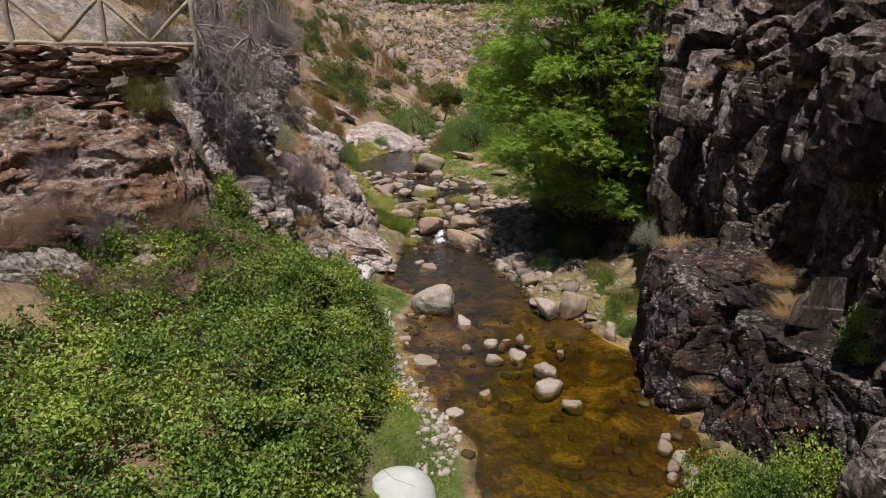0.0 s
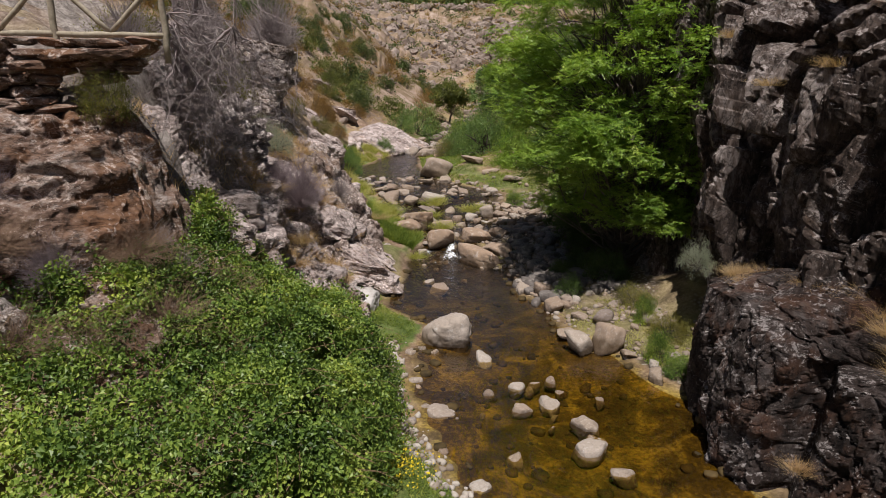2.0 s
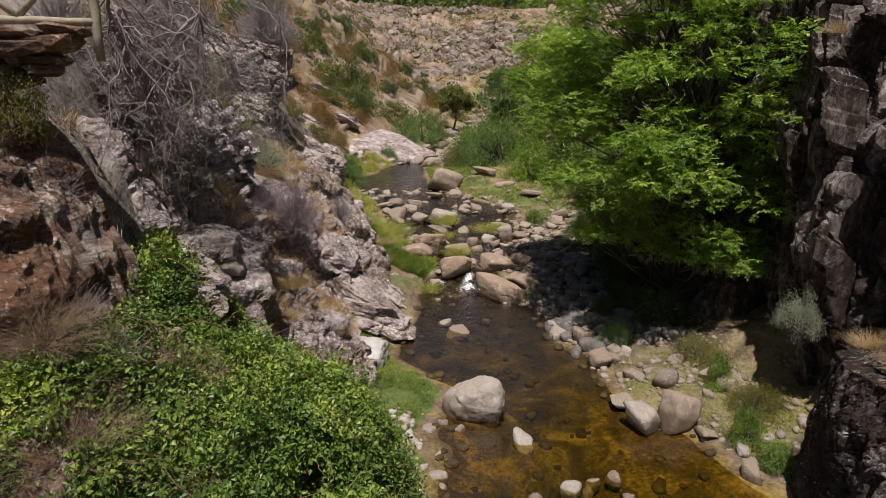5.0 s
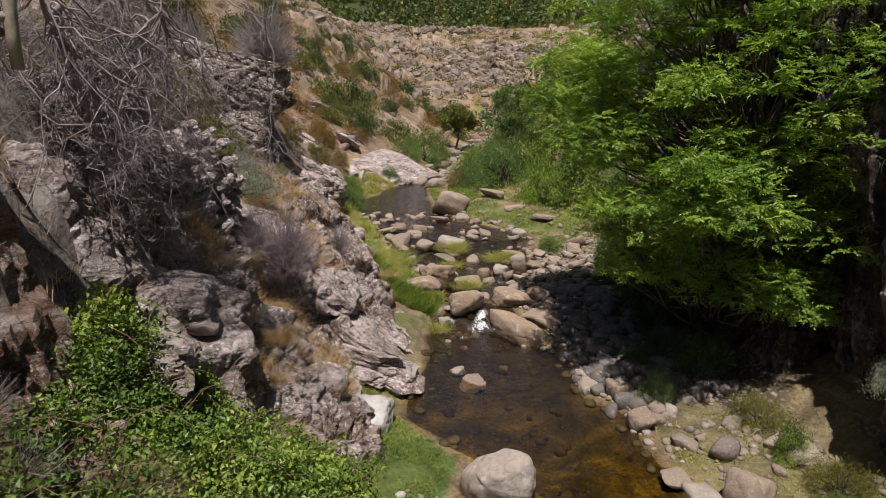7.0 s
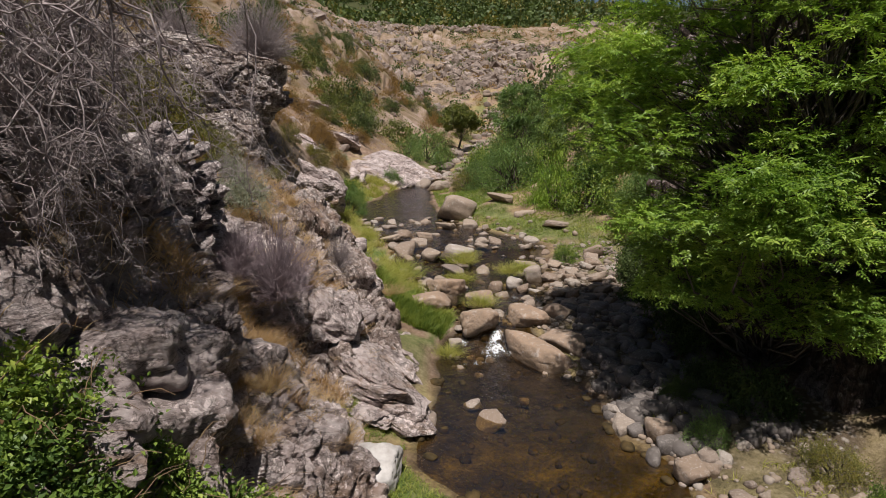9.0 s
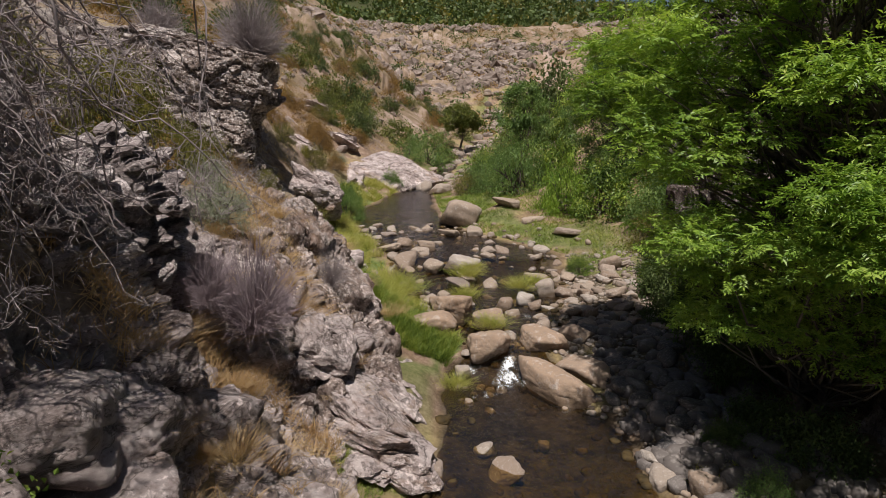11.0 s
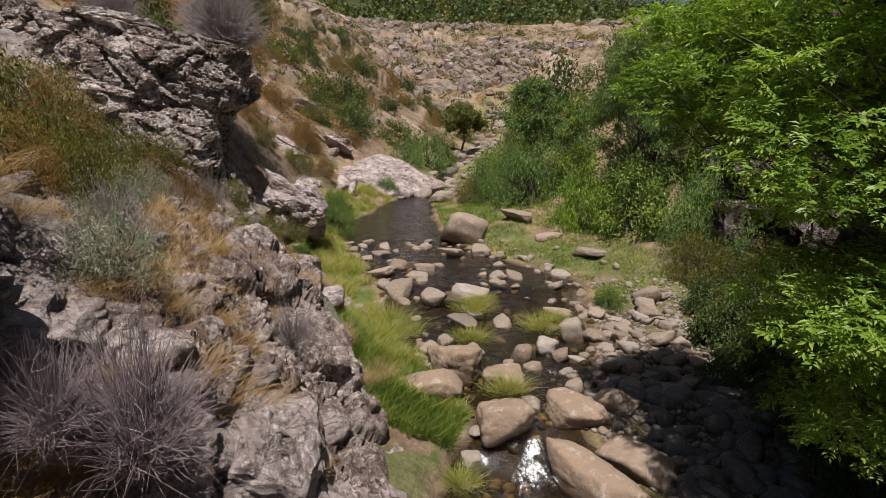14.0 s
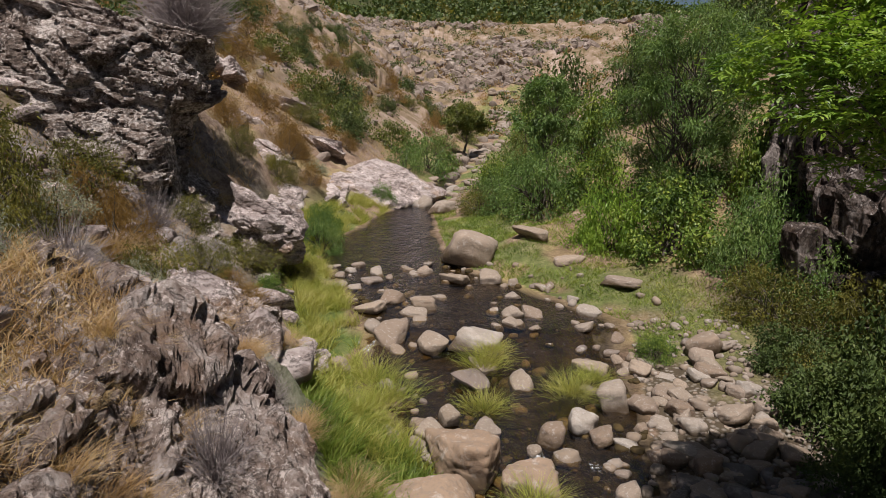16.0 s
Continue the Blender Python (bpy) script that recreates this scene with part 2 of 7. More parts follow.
# Wet stone with the ash tree's shade put into its colour.
def shaded_stone_material():
    g = Graph("shaded_wet_stone")
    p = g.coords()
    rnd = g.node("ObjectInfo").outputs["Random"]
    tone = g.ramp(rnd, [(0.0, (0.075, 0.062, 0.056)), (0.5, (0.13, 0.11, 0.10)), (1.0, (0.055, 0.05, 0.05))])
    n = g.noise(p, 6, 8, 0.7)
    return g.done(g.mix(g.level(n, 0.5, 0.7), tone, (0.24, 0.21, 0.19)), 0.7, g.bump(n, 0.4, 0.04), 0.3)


STONE_DARK = shaded_stone_material()


def ground_material():
    g = Graph("ground")
    p = g.world_coords()
    n1, n2, n3 = g.noise(p, 0.35, 6, 0.6), g.noise(p, 2.4, 8, 0.68), g.noise(p, 13, 8, 0.7)
    m = g.math("ADD", g.math("MULTIPLY", n2, 0.6), g.math("MULTIPLY", n3, 0.4))
    soil = g.ramp(m, [(0.34, (0.075, 0.048, 0.035)), (0.5, (0.23, 0.15, 0.105)), (0.66, (0.40, 0.30, 0.225))])
    dry = g.ramp(m, [(0.35, (0.17, 0.12, 0.06)), (0.6, (0.37, 0.28, 0.14))])
    soil = g.mix(g.level(n1, 0.45, 0.6), soil, dry)
    rock = g.ramp(m, [(0.36, (0.055, 0.045, 0.04)), (0.5, (0.23, 0.195, 0.175)), (0.64, (0.42, 0.375, 0.345))])
    c = g.mix(g.value("rock"), soil, rock)
    grass = g.ramp(m, [(0.3, (0.035, 0.06, 0.012)), (0.5, (0.09, 0.14, 0.03)), (0.7, (0.20, 0.21, 0.07))])
    c = g.mix(g.value("grass"), c, grass)
    peb = g.cells(p, 9.0)
    gravel = g.mix(g.level(peb, 0.1, 0.5), g.ramp(n2, [(0.35, (0.42, 0.38, 0.34)), (0.65, (0.26, 0.21, 0.17))]), (0.10, 0.075, 0.05))
    c = g.mix(g.value("gravel"), c, gravel)
    slime = g.ramp(g.math("ADD", g.math("MULTIPLY", g.noise(p, 1.1, 5, 0.6, 0.8), 0.6), g.math("MULTIPLY", n3, 0.4)), [(0.36, (0.02, 0.014, 0.006)), (0.5, (0.105, 0.07, 0.015)), (0.62, (0.36, 0.25, 0.035)), (0.75, (0.50, 0.38, 0.08))])
    # upstream the bed's colour turns from amber to dark brown
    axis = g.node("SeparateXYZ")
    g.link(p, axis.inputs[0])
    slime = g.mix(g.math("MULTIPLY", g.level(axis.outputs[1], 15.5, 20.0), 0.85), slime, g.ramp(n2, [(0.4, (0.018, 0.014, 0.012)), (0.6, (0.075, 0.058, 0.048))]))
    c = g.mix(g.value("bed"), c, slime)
    far = g.ramp(g.math("ADD", g.math("MULTIPLY", g.noise(p, 0.12, 8, 0.65), 0.5), g.math("MULTIPLY", g.noise(p, 0.55, 8, 0.7), 0.5)),
                 [(0.36, (0.085, 0.068, 0.03)), (0.45, (0.165, 0.12, 0.07)), (0.54, (0.27, 0.195, 0.145)), (0.66, (0.40, 0.325, 0.28))])
    c = g.mix(g.value("far"), c, far)
    c = g.mix(g.value("wood"), c, g.ramp(n2, [(0.35, (0.02, 0.028, 0.01)), (0.65, (0.075, 0.075, 0.03))]))
    b = g.bump(n2, 0.5, 0.12, g.bump(g.noise(p, 0.5, 6, 0.6), 0.3, 0.6))
    return g.done(c, 0.95, g.bump(n3, 1.0, 0.08, b), 0.15)


GROUND = ground_material()


def water_material():
    g = Graph("stream_water")
    p = g.world_coords()
    n1 = g.noise(g.stretched(p, 1.0, 0.55, 1.0), 2.2, 5, 0.6, 0.6)
    n2 = g.noise(g.stretched(p, 1.0, 0.7, 1.0), 9.0, 4, 0.55, 0.4)
    # brisker ripples below the falls
    lively = g.value("lively")
    h = g.math("ADD", g.math("MULTIPLY", n1, 0.6), g.math("MULTIPLY", g.math("MULTIPLY", n2, lively), 0.9))
    nor = g.bump(h, 0.55, 0.14)
    gloss = g.node("BsdfGlossy")
    gloss.inputs["Roughness"].default_value = 0.06
    gloss.inputs["Color"].default_value = (0.95, 0.95, 1, 1)
    g.link(nor, gloss.inputs["Normal"])
    clear = g.node("BsdfTransparent")
    clear.inputs["Color"].default_value = (0.80, 0.69, 0.42, 1)
    fres = g.node("Fresnel")
    fres.inputs["IOR"].default_value = 2.15
    g.link(nor, fres.inputs["Normal"])
    mix = g.node("MixShader")
    g.link(fres.outputs[0], mix.inputs[0])
    g.link(clear.outputs[0], mix.inputs[1])
    g.link(gloss.outputs[0], mix.inputs[2])
    g.link(mix.outputs[0], g.out.inputs["Surface"])
    return g.mat


WATER = water_material()


def plain_material(name, stops, scale=8.0, rough=0.85, bump=0.3):
    g = Graph(name)
    n = g.noise(g.coords(), scale, 6, 0.65)
    return g.done(g.ramp(n, stops), rough, g.bump(n, bump, 0.02), 0.2)




def foam_material():
    """White water: streaks and bubbles over clear water, thinning out to the edge of the patch."""
    g = Graph("white_water")
    p = g.world_coords()
    n = g.math("ADD", g.math("MULTIPLY", g.noise(g.stretched(p, 1.0, 0.35, 1.0), 6, 6, 0.65, 0.8), 0.65), g.math("MULTIPLY", g.noise(p, 22, 4, 0.7), 0.35))
    k = g.level(g.math("ADD", n, g.math("MULTIPLY", g.value("thick"), 0.40)), 0.68, 0.84)
    white = g.node("BsdfDiffuse")
    white.inputs["Color"].default_value = (0.78, 0.79, 0.8, 1)
    mix = g.node("MixShader")
    g.link(k, mix.inputs[0])
    g.link(g.node("BsdfTransparent").outputs[0], mix.inputs[1])
    g.link(white.outputs[0], mix.inputs[2])
    g.link(mix.outputs[0], g.out.inputs["Surface"])
    return g.mat


FOAM = foam_material()


def leaf_material(name, stops, shine=0.45, through=0.35):
    """Leaves: each its own tone, some light passing through."""
    g = Graph(name)
    rnd = g.node("NewGeometry").outputs["Random Per Island"]
    patch = g.noise(g.world_coords(), 1.0, 5, 0.62)
    k = g.math("ADD", g.math("MULTIPLY", rnd, 0.42), g.math("MULTIPLY", g.level(patch, 0.32, 0.68), 0.58))
    col = g.ramp(k, stops)
    g.done(col, shine, None, 0.35)
    tr = g.node("BsdfTranslucent")
    g.link(g.mix(1.0, col, (1.0, 1.0, 0.55), "MULTIPLY"), tr.inputs["Color"])
    mix = g.node("MixShader")
    mix.inputs[0].default_value = through
    g.link(g.bsdf.outputs[0], mix.inputs[1])
    g.link(tr.outputs[0], mix.inputs[2])
    g.link(mix.outputs[0], g.out.inputs["Surface"])
    return g.mat


LEAF_BRAMBLE = leaf_material("bramble_leaf", [(0.12, (0.028, 0.058, 0.013)), (0.4, (0.10, 0.165, 0.03)), (0.66, (0.22, 0.30, 0.055)), (0.95, (0.44, 0.48, 0.09))])
LEAF_ASH = leaf_material("ash_leaf", [(0.08, (0.085, 0.17, 0.026)), (0.4, (0.185, 0.30, 0.044)), (0.75, (0.34, 0.46, 0.08)), (1.0, (0.52, 0.57, 0.15))], 0.42, 0.43)
LEAF_SCRUB = leaf_material("scrub_leaf", [(0.1, (0.04, 0.055, 0.012)), (0.5, (0.12, 0.145, 0.032)), (1.0, (0.27, 0.27, 0.065))])
LEAF_WILLOW = leaf_material("willow_leaf", [(0.08, (0.07, 0.125, 0.042)), (0.5, (0.15, 0.235, 0.066)), (0.9, (0.27, 0.35, 0.11)), (1.0, (0.38, 0.42, 0.15))])
LEAF_OLIVE = leaf_material("olive_leaf", [(0.1, (0.065, 0.068, 0.018)), (0.5, (0.145, 0.14, 0.032)), (0.9, (0.27, 0.235, 0.05)), (1.0, (0.38, 0.33, 0.065))])
LEAF_BROOM = leaf_material("dry_broom", [(0.1, (0.14, 0.085, 0.03)), (0.5, (0.27, 0.16, 0.05)), (0.9, (0.38, 0.24, 0.08)), (1.0, (0.22, 0.22, 0.06))])
LEAF_SAGE = leaf_material("grey_leaf", [(0.1, (0.17, 0.18, 0.13)), (0.5, (0.29, 0.31, 0.23)), (1.0, (0.42, 0.43, 0.34))])
LEAF_PINE = leaf_material("dark_oak_leaf", [(0.1, (0.03, 0.052, 0.014)), (0.6, (0.078, 0.112, 0.028)), (1.0, (0.145, 0.17, 0.045))], 0.6, 0.25)
GRASS = leaf_material("green_grass", [(0.1, (0.08, 0.13, 0.025)), (0.45, (0.19, 0.26, 0.045)), (0.8, (0.36, 0.38, 0.09)), (1.0, (0.52, 0.44, 0.2))], 0.5, 0.45)
SEDGE = leaf_material("yellow_sedge", [(0.1, (0.22, 0.27, 0.05)), (0.5, (0.40, 0.40, 0.09)), (1.0, (0.58, 0.50, 0.22))], 0.5, 0.45)
STRAW = leaf_material("straw", [(0.1, (0.30, 0.17, 0.075)), (0.5, (0.50, 0.335, 0.18)), (1.0, (0.64, 0.51, 0.33))], 0.6, 0.4)
FLOWER = leaf_material("yellow_flower", [(0.0, (0.7, 0.5, 0.02)), (1.0, (0.8, 0.65, 0.05))])
BARK = plain_material("bark", [(0.3, (0.05, 0.04, 0.032)), (0.7, (0.16, 0.135, 0.11))], 12, 0.9, 0.6)
TWIG_GREY = plain_material("dead_twig", [(0.3, (0.15, 0.12, 0.118)), (0.6, (0.31, 0.26, 0.255)), (0.78, (0.50, 0.44, 0.425))], 3, 0.9, 0.3)
TWIG_PURPLE = plain_material("heather_twig", [(0.3, (0.20, 0.15, 0.16)), (0.7, (0.38, 0.30, 0.315))], 3, 0.9, 0.3)
WOOD = plain_material("fence_wood", [(0.3, (0.20, 0.165, 0.12)), (0.7, (0.38, 0.33, 0.255))], 9, 0.85, 0.4)

# ---------------- the lie of the land ----------------
# stations up the valley, and where the water meets each bank there
BANK_Y = [-20, 7.7, 8.9, 10, 11.3, 13, 15.2, 16.6, 18.1, 19.4, 20.5, 22, 23.3, 24.5, 27.4, 30.3, 32, 38, 42, 47.6, 52.5, 60, 75, 96, 166, 700]
BANK_L = [0.6, 0.14, 0.06, -0.27, -0.79, -1.25, -1.5, -1.0, -2.2, -2.34, -1.9, -1.9, -1.66, -1.2, -2.8, -3.9, -4.1, -6.5, -6.4, -5.0, -3.2, -2.6, -1.4, 2.6, 11, 60]
BANK_R = [3.6, 5.2, 5.2, 5.2, 5.2, 5.2, 3.9, 3.0, 2.75, 2.3, 2.1, 1.6, 1.4, 1.3, 2.2, 2.9, 3.1, -1.5, -1.95, -2.4, -2.0, -0.9, 0.6, 4.2, 14, 64]
AWAY = [0, 1, 2, 3, 4, 5, 7, 10, 16, 30, 60, 400]
LEFT = {
    2: (0.05, 0.3, 1.0, 1.5, 1.9, 2.3, 3.0, 4.2, 7.0, 11, 20, 90),
    9: (0.05, 0.3, 0.8, 1.2, 1.7, 2.2, 3.3, 4.6, 7.2, 12, 22, 90),
    12.2: (0.05, 0.4, 1.0, 1.9, 3.1, 4.4, 5.4, 5.6, 7.3, 12, 22, 90),
    13.2: (0.05, 0.4, 1.2, 2.3, 3.7, 5.7, 6.9, 7.05, 7.6, 12, 22, 90),
    16: (0.05, 0.3, 1.1, 2.3, 3.8, 5.4, 6.8, 7.2, 8.2, 13, 23, 90),
    20: (0.05, 0.5, 1.3, 2.5, 3.8, 4.8, 6.3, 7.6, 9.5, 15, 26, 90),
    24: (0.3, 0.7, 1.1, 2.1, 3.4, 3.9, 4.9, 6.4, 9.5, 16, 27, 90),
    28: (0.5, 0.9, 2.1, 2.6, 2.9, 3.2, 4.3, 6.3, 10, 17, 28, 90),
    33: (0.7, 1.0, 1.5, 2.2, 2.9, 3.7, 5.4, 7.6, 11, 18, 30, 95),
    40: (0.9, 1.4, 2.2, 3.4, 4.6, 5.8, 7.6, 9.2, 12, 19, 32, 100),
    50: (1.0, 1.5, 1.9, 2.3, 2.8, 3.3, 4.6, 6.6, 10.5, 19, 34, 110),
    70: (1.2, 1.6, 2.0, 2.5, 3.0, 3.6, 4.8, 6.8, 11, 20, 36, 120),
    110: (1.6, 2.0, 2.4, 2.9, 3.4, 4.0, 5.2, 7.2, 11.5, 21, 38, 125),
}
RIGHT = {
    2: (0.05, 0.3, 0.6, 1.0, 1.6, 2.4, 6.0, 9.0, 12, 16, 26, 90),
    9: (0.05, 0.3, 0.5, 0.8, 1.6, 3.2, 7.0, 9.5, 12, 16, 26, 90),
    13: (-0.3, -0.2, 0.2, 1.0, 3.0, 5.2, 8.0, 9.8, 12, 16, 26, 90),
    16: (0.05, 0.30, 0.42, 0.5, 0.8, 2.5, 7.2, 9.8, 12, 16, 26, 90),
    20: (0.05, 0.35, 0.45, 0.55, 0.7, 1.0, 6.4, 9.8, 12, 16, 26, 90),
    24: (0.25, 0.40, 0.55, 0.65, 0.8, 1.0, 2.2, 8.5, 12, 17, 27, 90),
    28: (0.5, 0.75, 0.9, 1.0, 1.2, 1.4, 1.9, 6.8, 12, 17, 27, 90),
    35: (0.8, 1.05, 1.25, 1.4, 1.6, 1.8, 2.3, 4.2, 9.5, 17, 28, 95),
    45: (0.95, 1.1, 1.3, 1.5, 1.7, 1.9, 2.5, 3.8, 7.0, 15, 28, 95),
    70: (1.2, 1.5, 1.7, 2.0, 2.3, 2.7, 3.5, 5.0, 8.5, 16, 30, 100),
    110: (1.6, 1.9, 2.2, 2.6, 3.0, 3.5, 4.6, 6.3, 10, 18, 33, 105),
}


def water_level(y):
    return np.interp(y, [-50, 23.2, 24.4, 28.2, 30.4, 31.6, 50, 100, 170, 700], [0, 0, 0.42, 0.5, 0.55, 0.85, 1.0, 1.4, 2.2, 6])


def profile(table, y, d):
    ys = np.array(sorted(table))
    rows = np.array([table[k] for k in sorted(table)])
    i = np.clip(np.searchsorted(ys, y) - 1, 0, len(ys) - 2)
    f = np.clip((y - ys[i]) / (ys[i + 1] - ys[i]), 0, 1)
    f = f * f * (3 - 2 * f)
    j = np.clip(np.searchsorted(AWAY, d) - 1, 0, len(AWAY) - 2)
    away = np.array(AWAY)
    e = np.clip((d - away[j]) / (away[j + 1] - away[j]), 0, 1)
    return (rows[i, j] * (1 - e) + rows[i, j + 1] * e) * (1 - f) + (rows[i + 1, j] * (1 - e) + rows[i + 1, j + 1] * e) * f


def far_hills(x, y):
    """The rocky hillside that closes the valley, and the wooded ridge above it."""
    k = y + 0.12 * np.abs(x - 10)
    rise = np.interp(k, [95, 120, 165, 225, 290, 420, 520, 900], [0, 3, 15, 33, 36, 74, 84, 86])
    return rise * (1 - 0.30 * smooth(20, 240, x) * smooth(200, 420, y))


def land(x, y):
    """Height of the ground at points of the plan, with the masks of what covers it."""
    x, y = np.asarray(x, float), np.asarray(y, float)
    xl, xr, w = np.interp(y, BANK_Y, BANK_L), np.interp(y, BANK_Y, BANK_R), water_level(y)
    p = np.stack([x, y, np.zeros_like(x)], 1)
    wob = 0.25 * soft_noise(p, 1.3, 5) + 0.12 * soft_noise(p, 0.45, 6)
    near = smooth(140, 60, y)
    xl, xr = xl + wob * near, xr + 0.8 * wob * near
    dl, dr = np.maximum(xl - x, 0), np.maximum(x - xr, 0)
    zl, zr = profile(LEFT, y, dl), profile(RIGHT, y, dr)
    inside = (x > xl) & (x < xr)
    mid = np.clip((x - xl) / np.maximum(xr - xl, 0.1), 0, 1)
    deep = np.interp(y, [0, 16, 21, 23.5, 26, 32, 40, 60], [0.3, 0.32, 0.34, 0.28, 0.3, 0.32, 0.4, 0.3])
    bed = w + 0.05 - (deep + 0.05) * np.minimum(1, 2.2 * np.minimum(mid, 1 - mid)) * (0.8 + 0.25 * soft_noise(p, 0.9, 9))
    z = np.where(inside, bed, np.where(x <= xl, np.maximum(zl, w + 0.03), np.maximum(zr, w + 0.03)))
    far = smooth(60, 110, y)
    out = np.maximum(dl, dr)
    z = np.where(far > 0.02, np.maximum(z, far_hills(x, y) + 0.6 * w * far), z)
    # relief
    rough = smooth(0.6, 3.5, out)
    q = np.stack([x, y, z], 1)
    z = z + rough * (1 - far) * (0.35 * rough_noise(p, 2.2, 21, 4)) + far * rough_noise(p, 26.0, 31, 5) * 1.6 * smooth(0.5, 12, out)
    return z, dl, dr, inside, far, q


def height(x, y):
    z = land(np.atleast_1d(x), np.atleast_1d(y))[0]
    return z if np.ndim(x) else float(z[0])


def stretched_axis(near_a, near_b, step, far_a, far_b, grow):
    a, out, s = near_b, [], step
    while a < far_b:
        s *= grow
        a += s
        out.append(a)
    b, back, s = near_a, [], step
    while b > far_a:
        s *= grow
        b -= s
        back.append(b)
    return np.array(back[::-1] + list(np.arange(near_a, near_b + 1e-6, step)) + out)


gx = stretched_axis(-13.0, 9.0, 0.13, -420, 420, 1.05)
gy = stretched_axis(6.0, 44.0, 0.13, -60, 900, 1.025)
GX, GY = np.meshgrid(gx, gy)
fx, fy = GX.ravel(), GY.ravel()
fz, DL, DR, INSIDE, FAR, Q = land(fx, fy)
pl = np.stack([fx, fy, fz], 1)
near_part = (fy < 62) & (fx > -40) & (fx < 30)
stony = np.zeros(len(fx))
sel = near_part & ~INSIDE & (DL > 0.9)
rocky_patch = smooth(-0.15, 0.35, rough_noise(pl, 3.2, 44, 3))
stony[sel] = (smooth(0.9, 2.0, DL) * smooth(46, 36, fy) * (0.35 + 0.65 * rocky_patch))[sel]
stony[sel] *= (smooth(11.5, 14, fy) * 0.8 + 0.2)[sel]
h1, c1 = broken(pl[sel], (1.3, 0.9, 0.6), 71)
h2, c2 = broken(pl[sel], (0.45, 0.4, 0.25), 81)
fz[sel] += stony[sel] * (0.28 * h1 + 0.10 * h2 - 0.10 * c1 - 0.04 * c2)
hill = (FAR > 0.02) & (fy < 420) & (np.abs(fx) < 220) & ~INSIDE
h3, c3 = broken(pl[hill], (7.0, 7.0, 4.0), 91)
h4, c4 = broken(pl[hill], (2.6, 2.6, 1.8), 95)
rocky_far = smooth(-0.25, 0.3, rough_noise(pl[hill], 22.0, 47, 3)) * smooth(430, 300, fy[hill])
fz[hill] += FAR[hill] * smooth(3, 16, np.maximum(DL, DR))[hill] * (0.3 + 0.7 * rocky_far) * (1.7 * h3 + 0.9 * h4 - 0.9 * c3 - 0.3 * c4)
over = DL - np.interp(fy, [13.6, 15, 16.5, 22, 23.5, 25, 28, 31], [1.6, 1.3, 0.25, 0.2, 0.9, 2.5, 1.5, 1.6])
fz -= 0.5 * smooth(13.8, 14.8, fy) * smooth(30.8, 29.6, fy) * smooth(0.4, 1.0, over) * smooth(4.0, 3.3, over)
fz -= 0.5 * smooth(-12.3, -11.7, fx) * smooth(-3.9, -4.7, fx) * smooth(8.8, 9.5, fy) * smooth(13.0, 12.6, fy)
path_flat = smooth(13.0, 13.3, fy) * smooth(16.2, 15.2, fy) * smooth(-6.3, -6.9, fx)
fz = fz * (1 - path_flat) + path_flat * (7.0 + 0.03 * soft_noise(pl, 0.5, 3) + 0.12 * np.maximum(0, -9 - fx))
nx, ny = len(gx), len(gy)
ii = (np.arange(ny - 1)[:, None] * nx + np.arange(nx - 1)[None, :]).ravel()
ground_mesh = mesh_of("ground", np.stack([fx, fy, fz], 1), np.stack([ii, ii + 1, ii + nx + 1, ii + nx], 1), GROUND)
sheet = np.stack([fx, fy, fz * 0], 1)
patches = rough_noise(sheet, 1.4, 61, 3)
LEVEL = water_level(fy)
green_l = smooth(3.4, 0.6, DL) * (~INSIDE) * smooth(-0.5, 0.15, patches) * np.interp(fy, [4, 9, 14, 18, 19, 21, 24, 34, 60, 100], [1, 1, 1, 1, 0.5, 0.3, 1, 1, 0.7, 0.7]) * (DL > 0)
green_r = (DR > 0) * smooth(5.5, 1.5, DR) * smooth(-0.5, 0.15, patches) * np.interp(fy, [8, 14, 18, 26, 32, 50, 100], [0.5, 0.5, 0.35, 0.25, 0.8, 0.9, 0.7])
set_values(ground_mesh, "grass", np.clip(green_l + green_r, 0, 1) * 0.9)
set_values(ground_mesh, "rock", np.clip(stony * 1.1, 0, 1))
pebbly = np.clip((DR > 0) * smooth(4.5, 2.5, DR) * smooth(34, 30, fy) + (DL > 0) * smooth(0.9, 0.3, DL) * smooth(16, 15, fy), 0, 1) * smooth(0.35, -0.1, patches)
set_values(ground_mesh, "gravel", pebbly)
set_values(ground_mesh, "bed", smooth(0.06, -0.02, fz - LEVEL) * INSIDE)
set_values(ground_mesh, "far", smooth(44, 75, fy + 0.8 * np.maximum(0, DL - 4)) * np.maximum(smooth(2.0, 6.0, np.maximum(DL, DR)), smooth(160, 190, fy)))
set_values(ground_mesh, "wood", smooth(232, 262, fy + 10 * soft_noise(sheet, 30.0, 71)))
ground = tagged(new("ground", ground_mesh), "stony valley ground with reddish soil, dry grass and grassy banks", "ground", kind="structure")

# ---------------- water ----------------
wx = np.arange(-9.0, 7.01, 0.15)
wy = np.concatenate([np.arange(-20, 6, 1.0), np.arange(6, 34, 0.12), np.arange(34, 60, 0.3), np.arange(60, 110, 2.0)])
WX, WY = np.meshgrid(wx, wy)
wxf, wyf = WX.ravel(), WY.ravel()
shift = np.interp(wyf, [60, 96, 110], [0, 4.5, 6])
wp = np.stack([wxf + shift, wyf, water_level(wyf)], 1)
brisk = np.clip(np.exp(-((wyf - 22.6) / 1.9) ** 2) + 0.9 * smooth(24, 26, wyf) + 0.3 * smooth(10, 18, wyf) + 0.08, 0, 1)
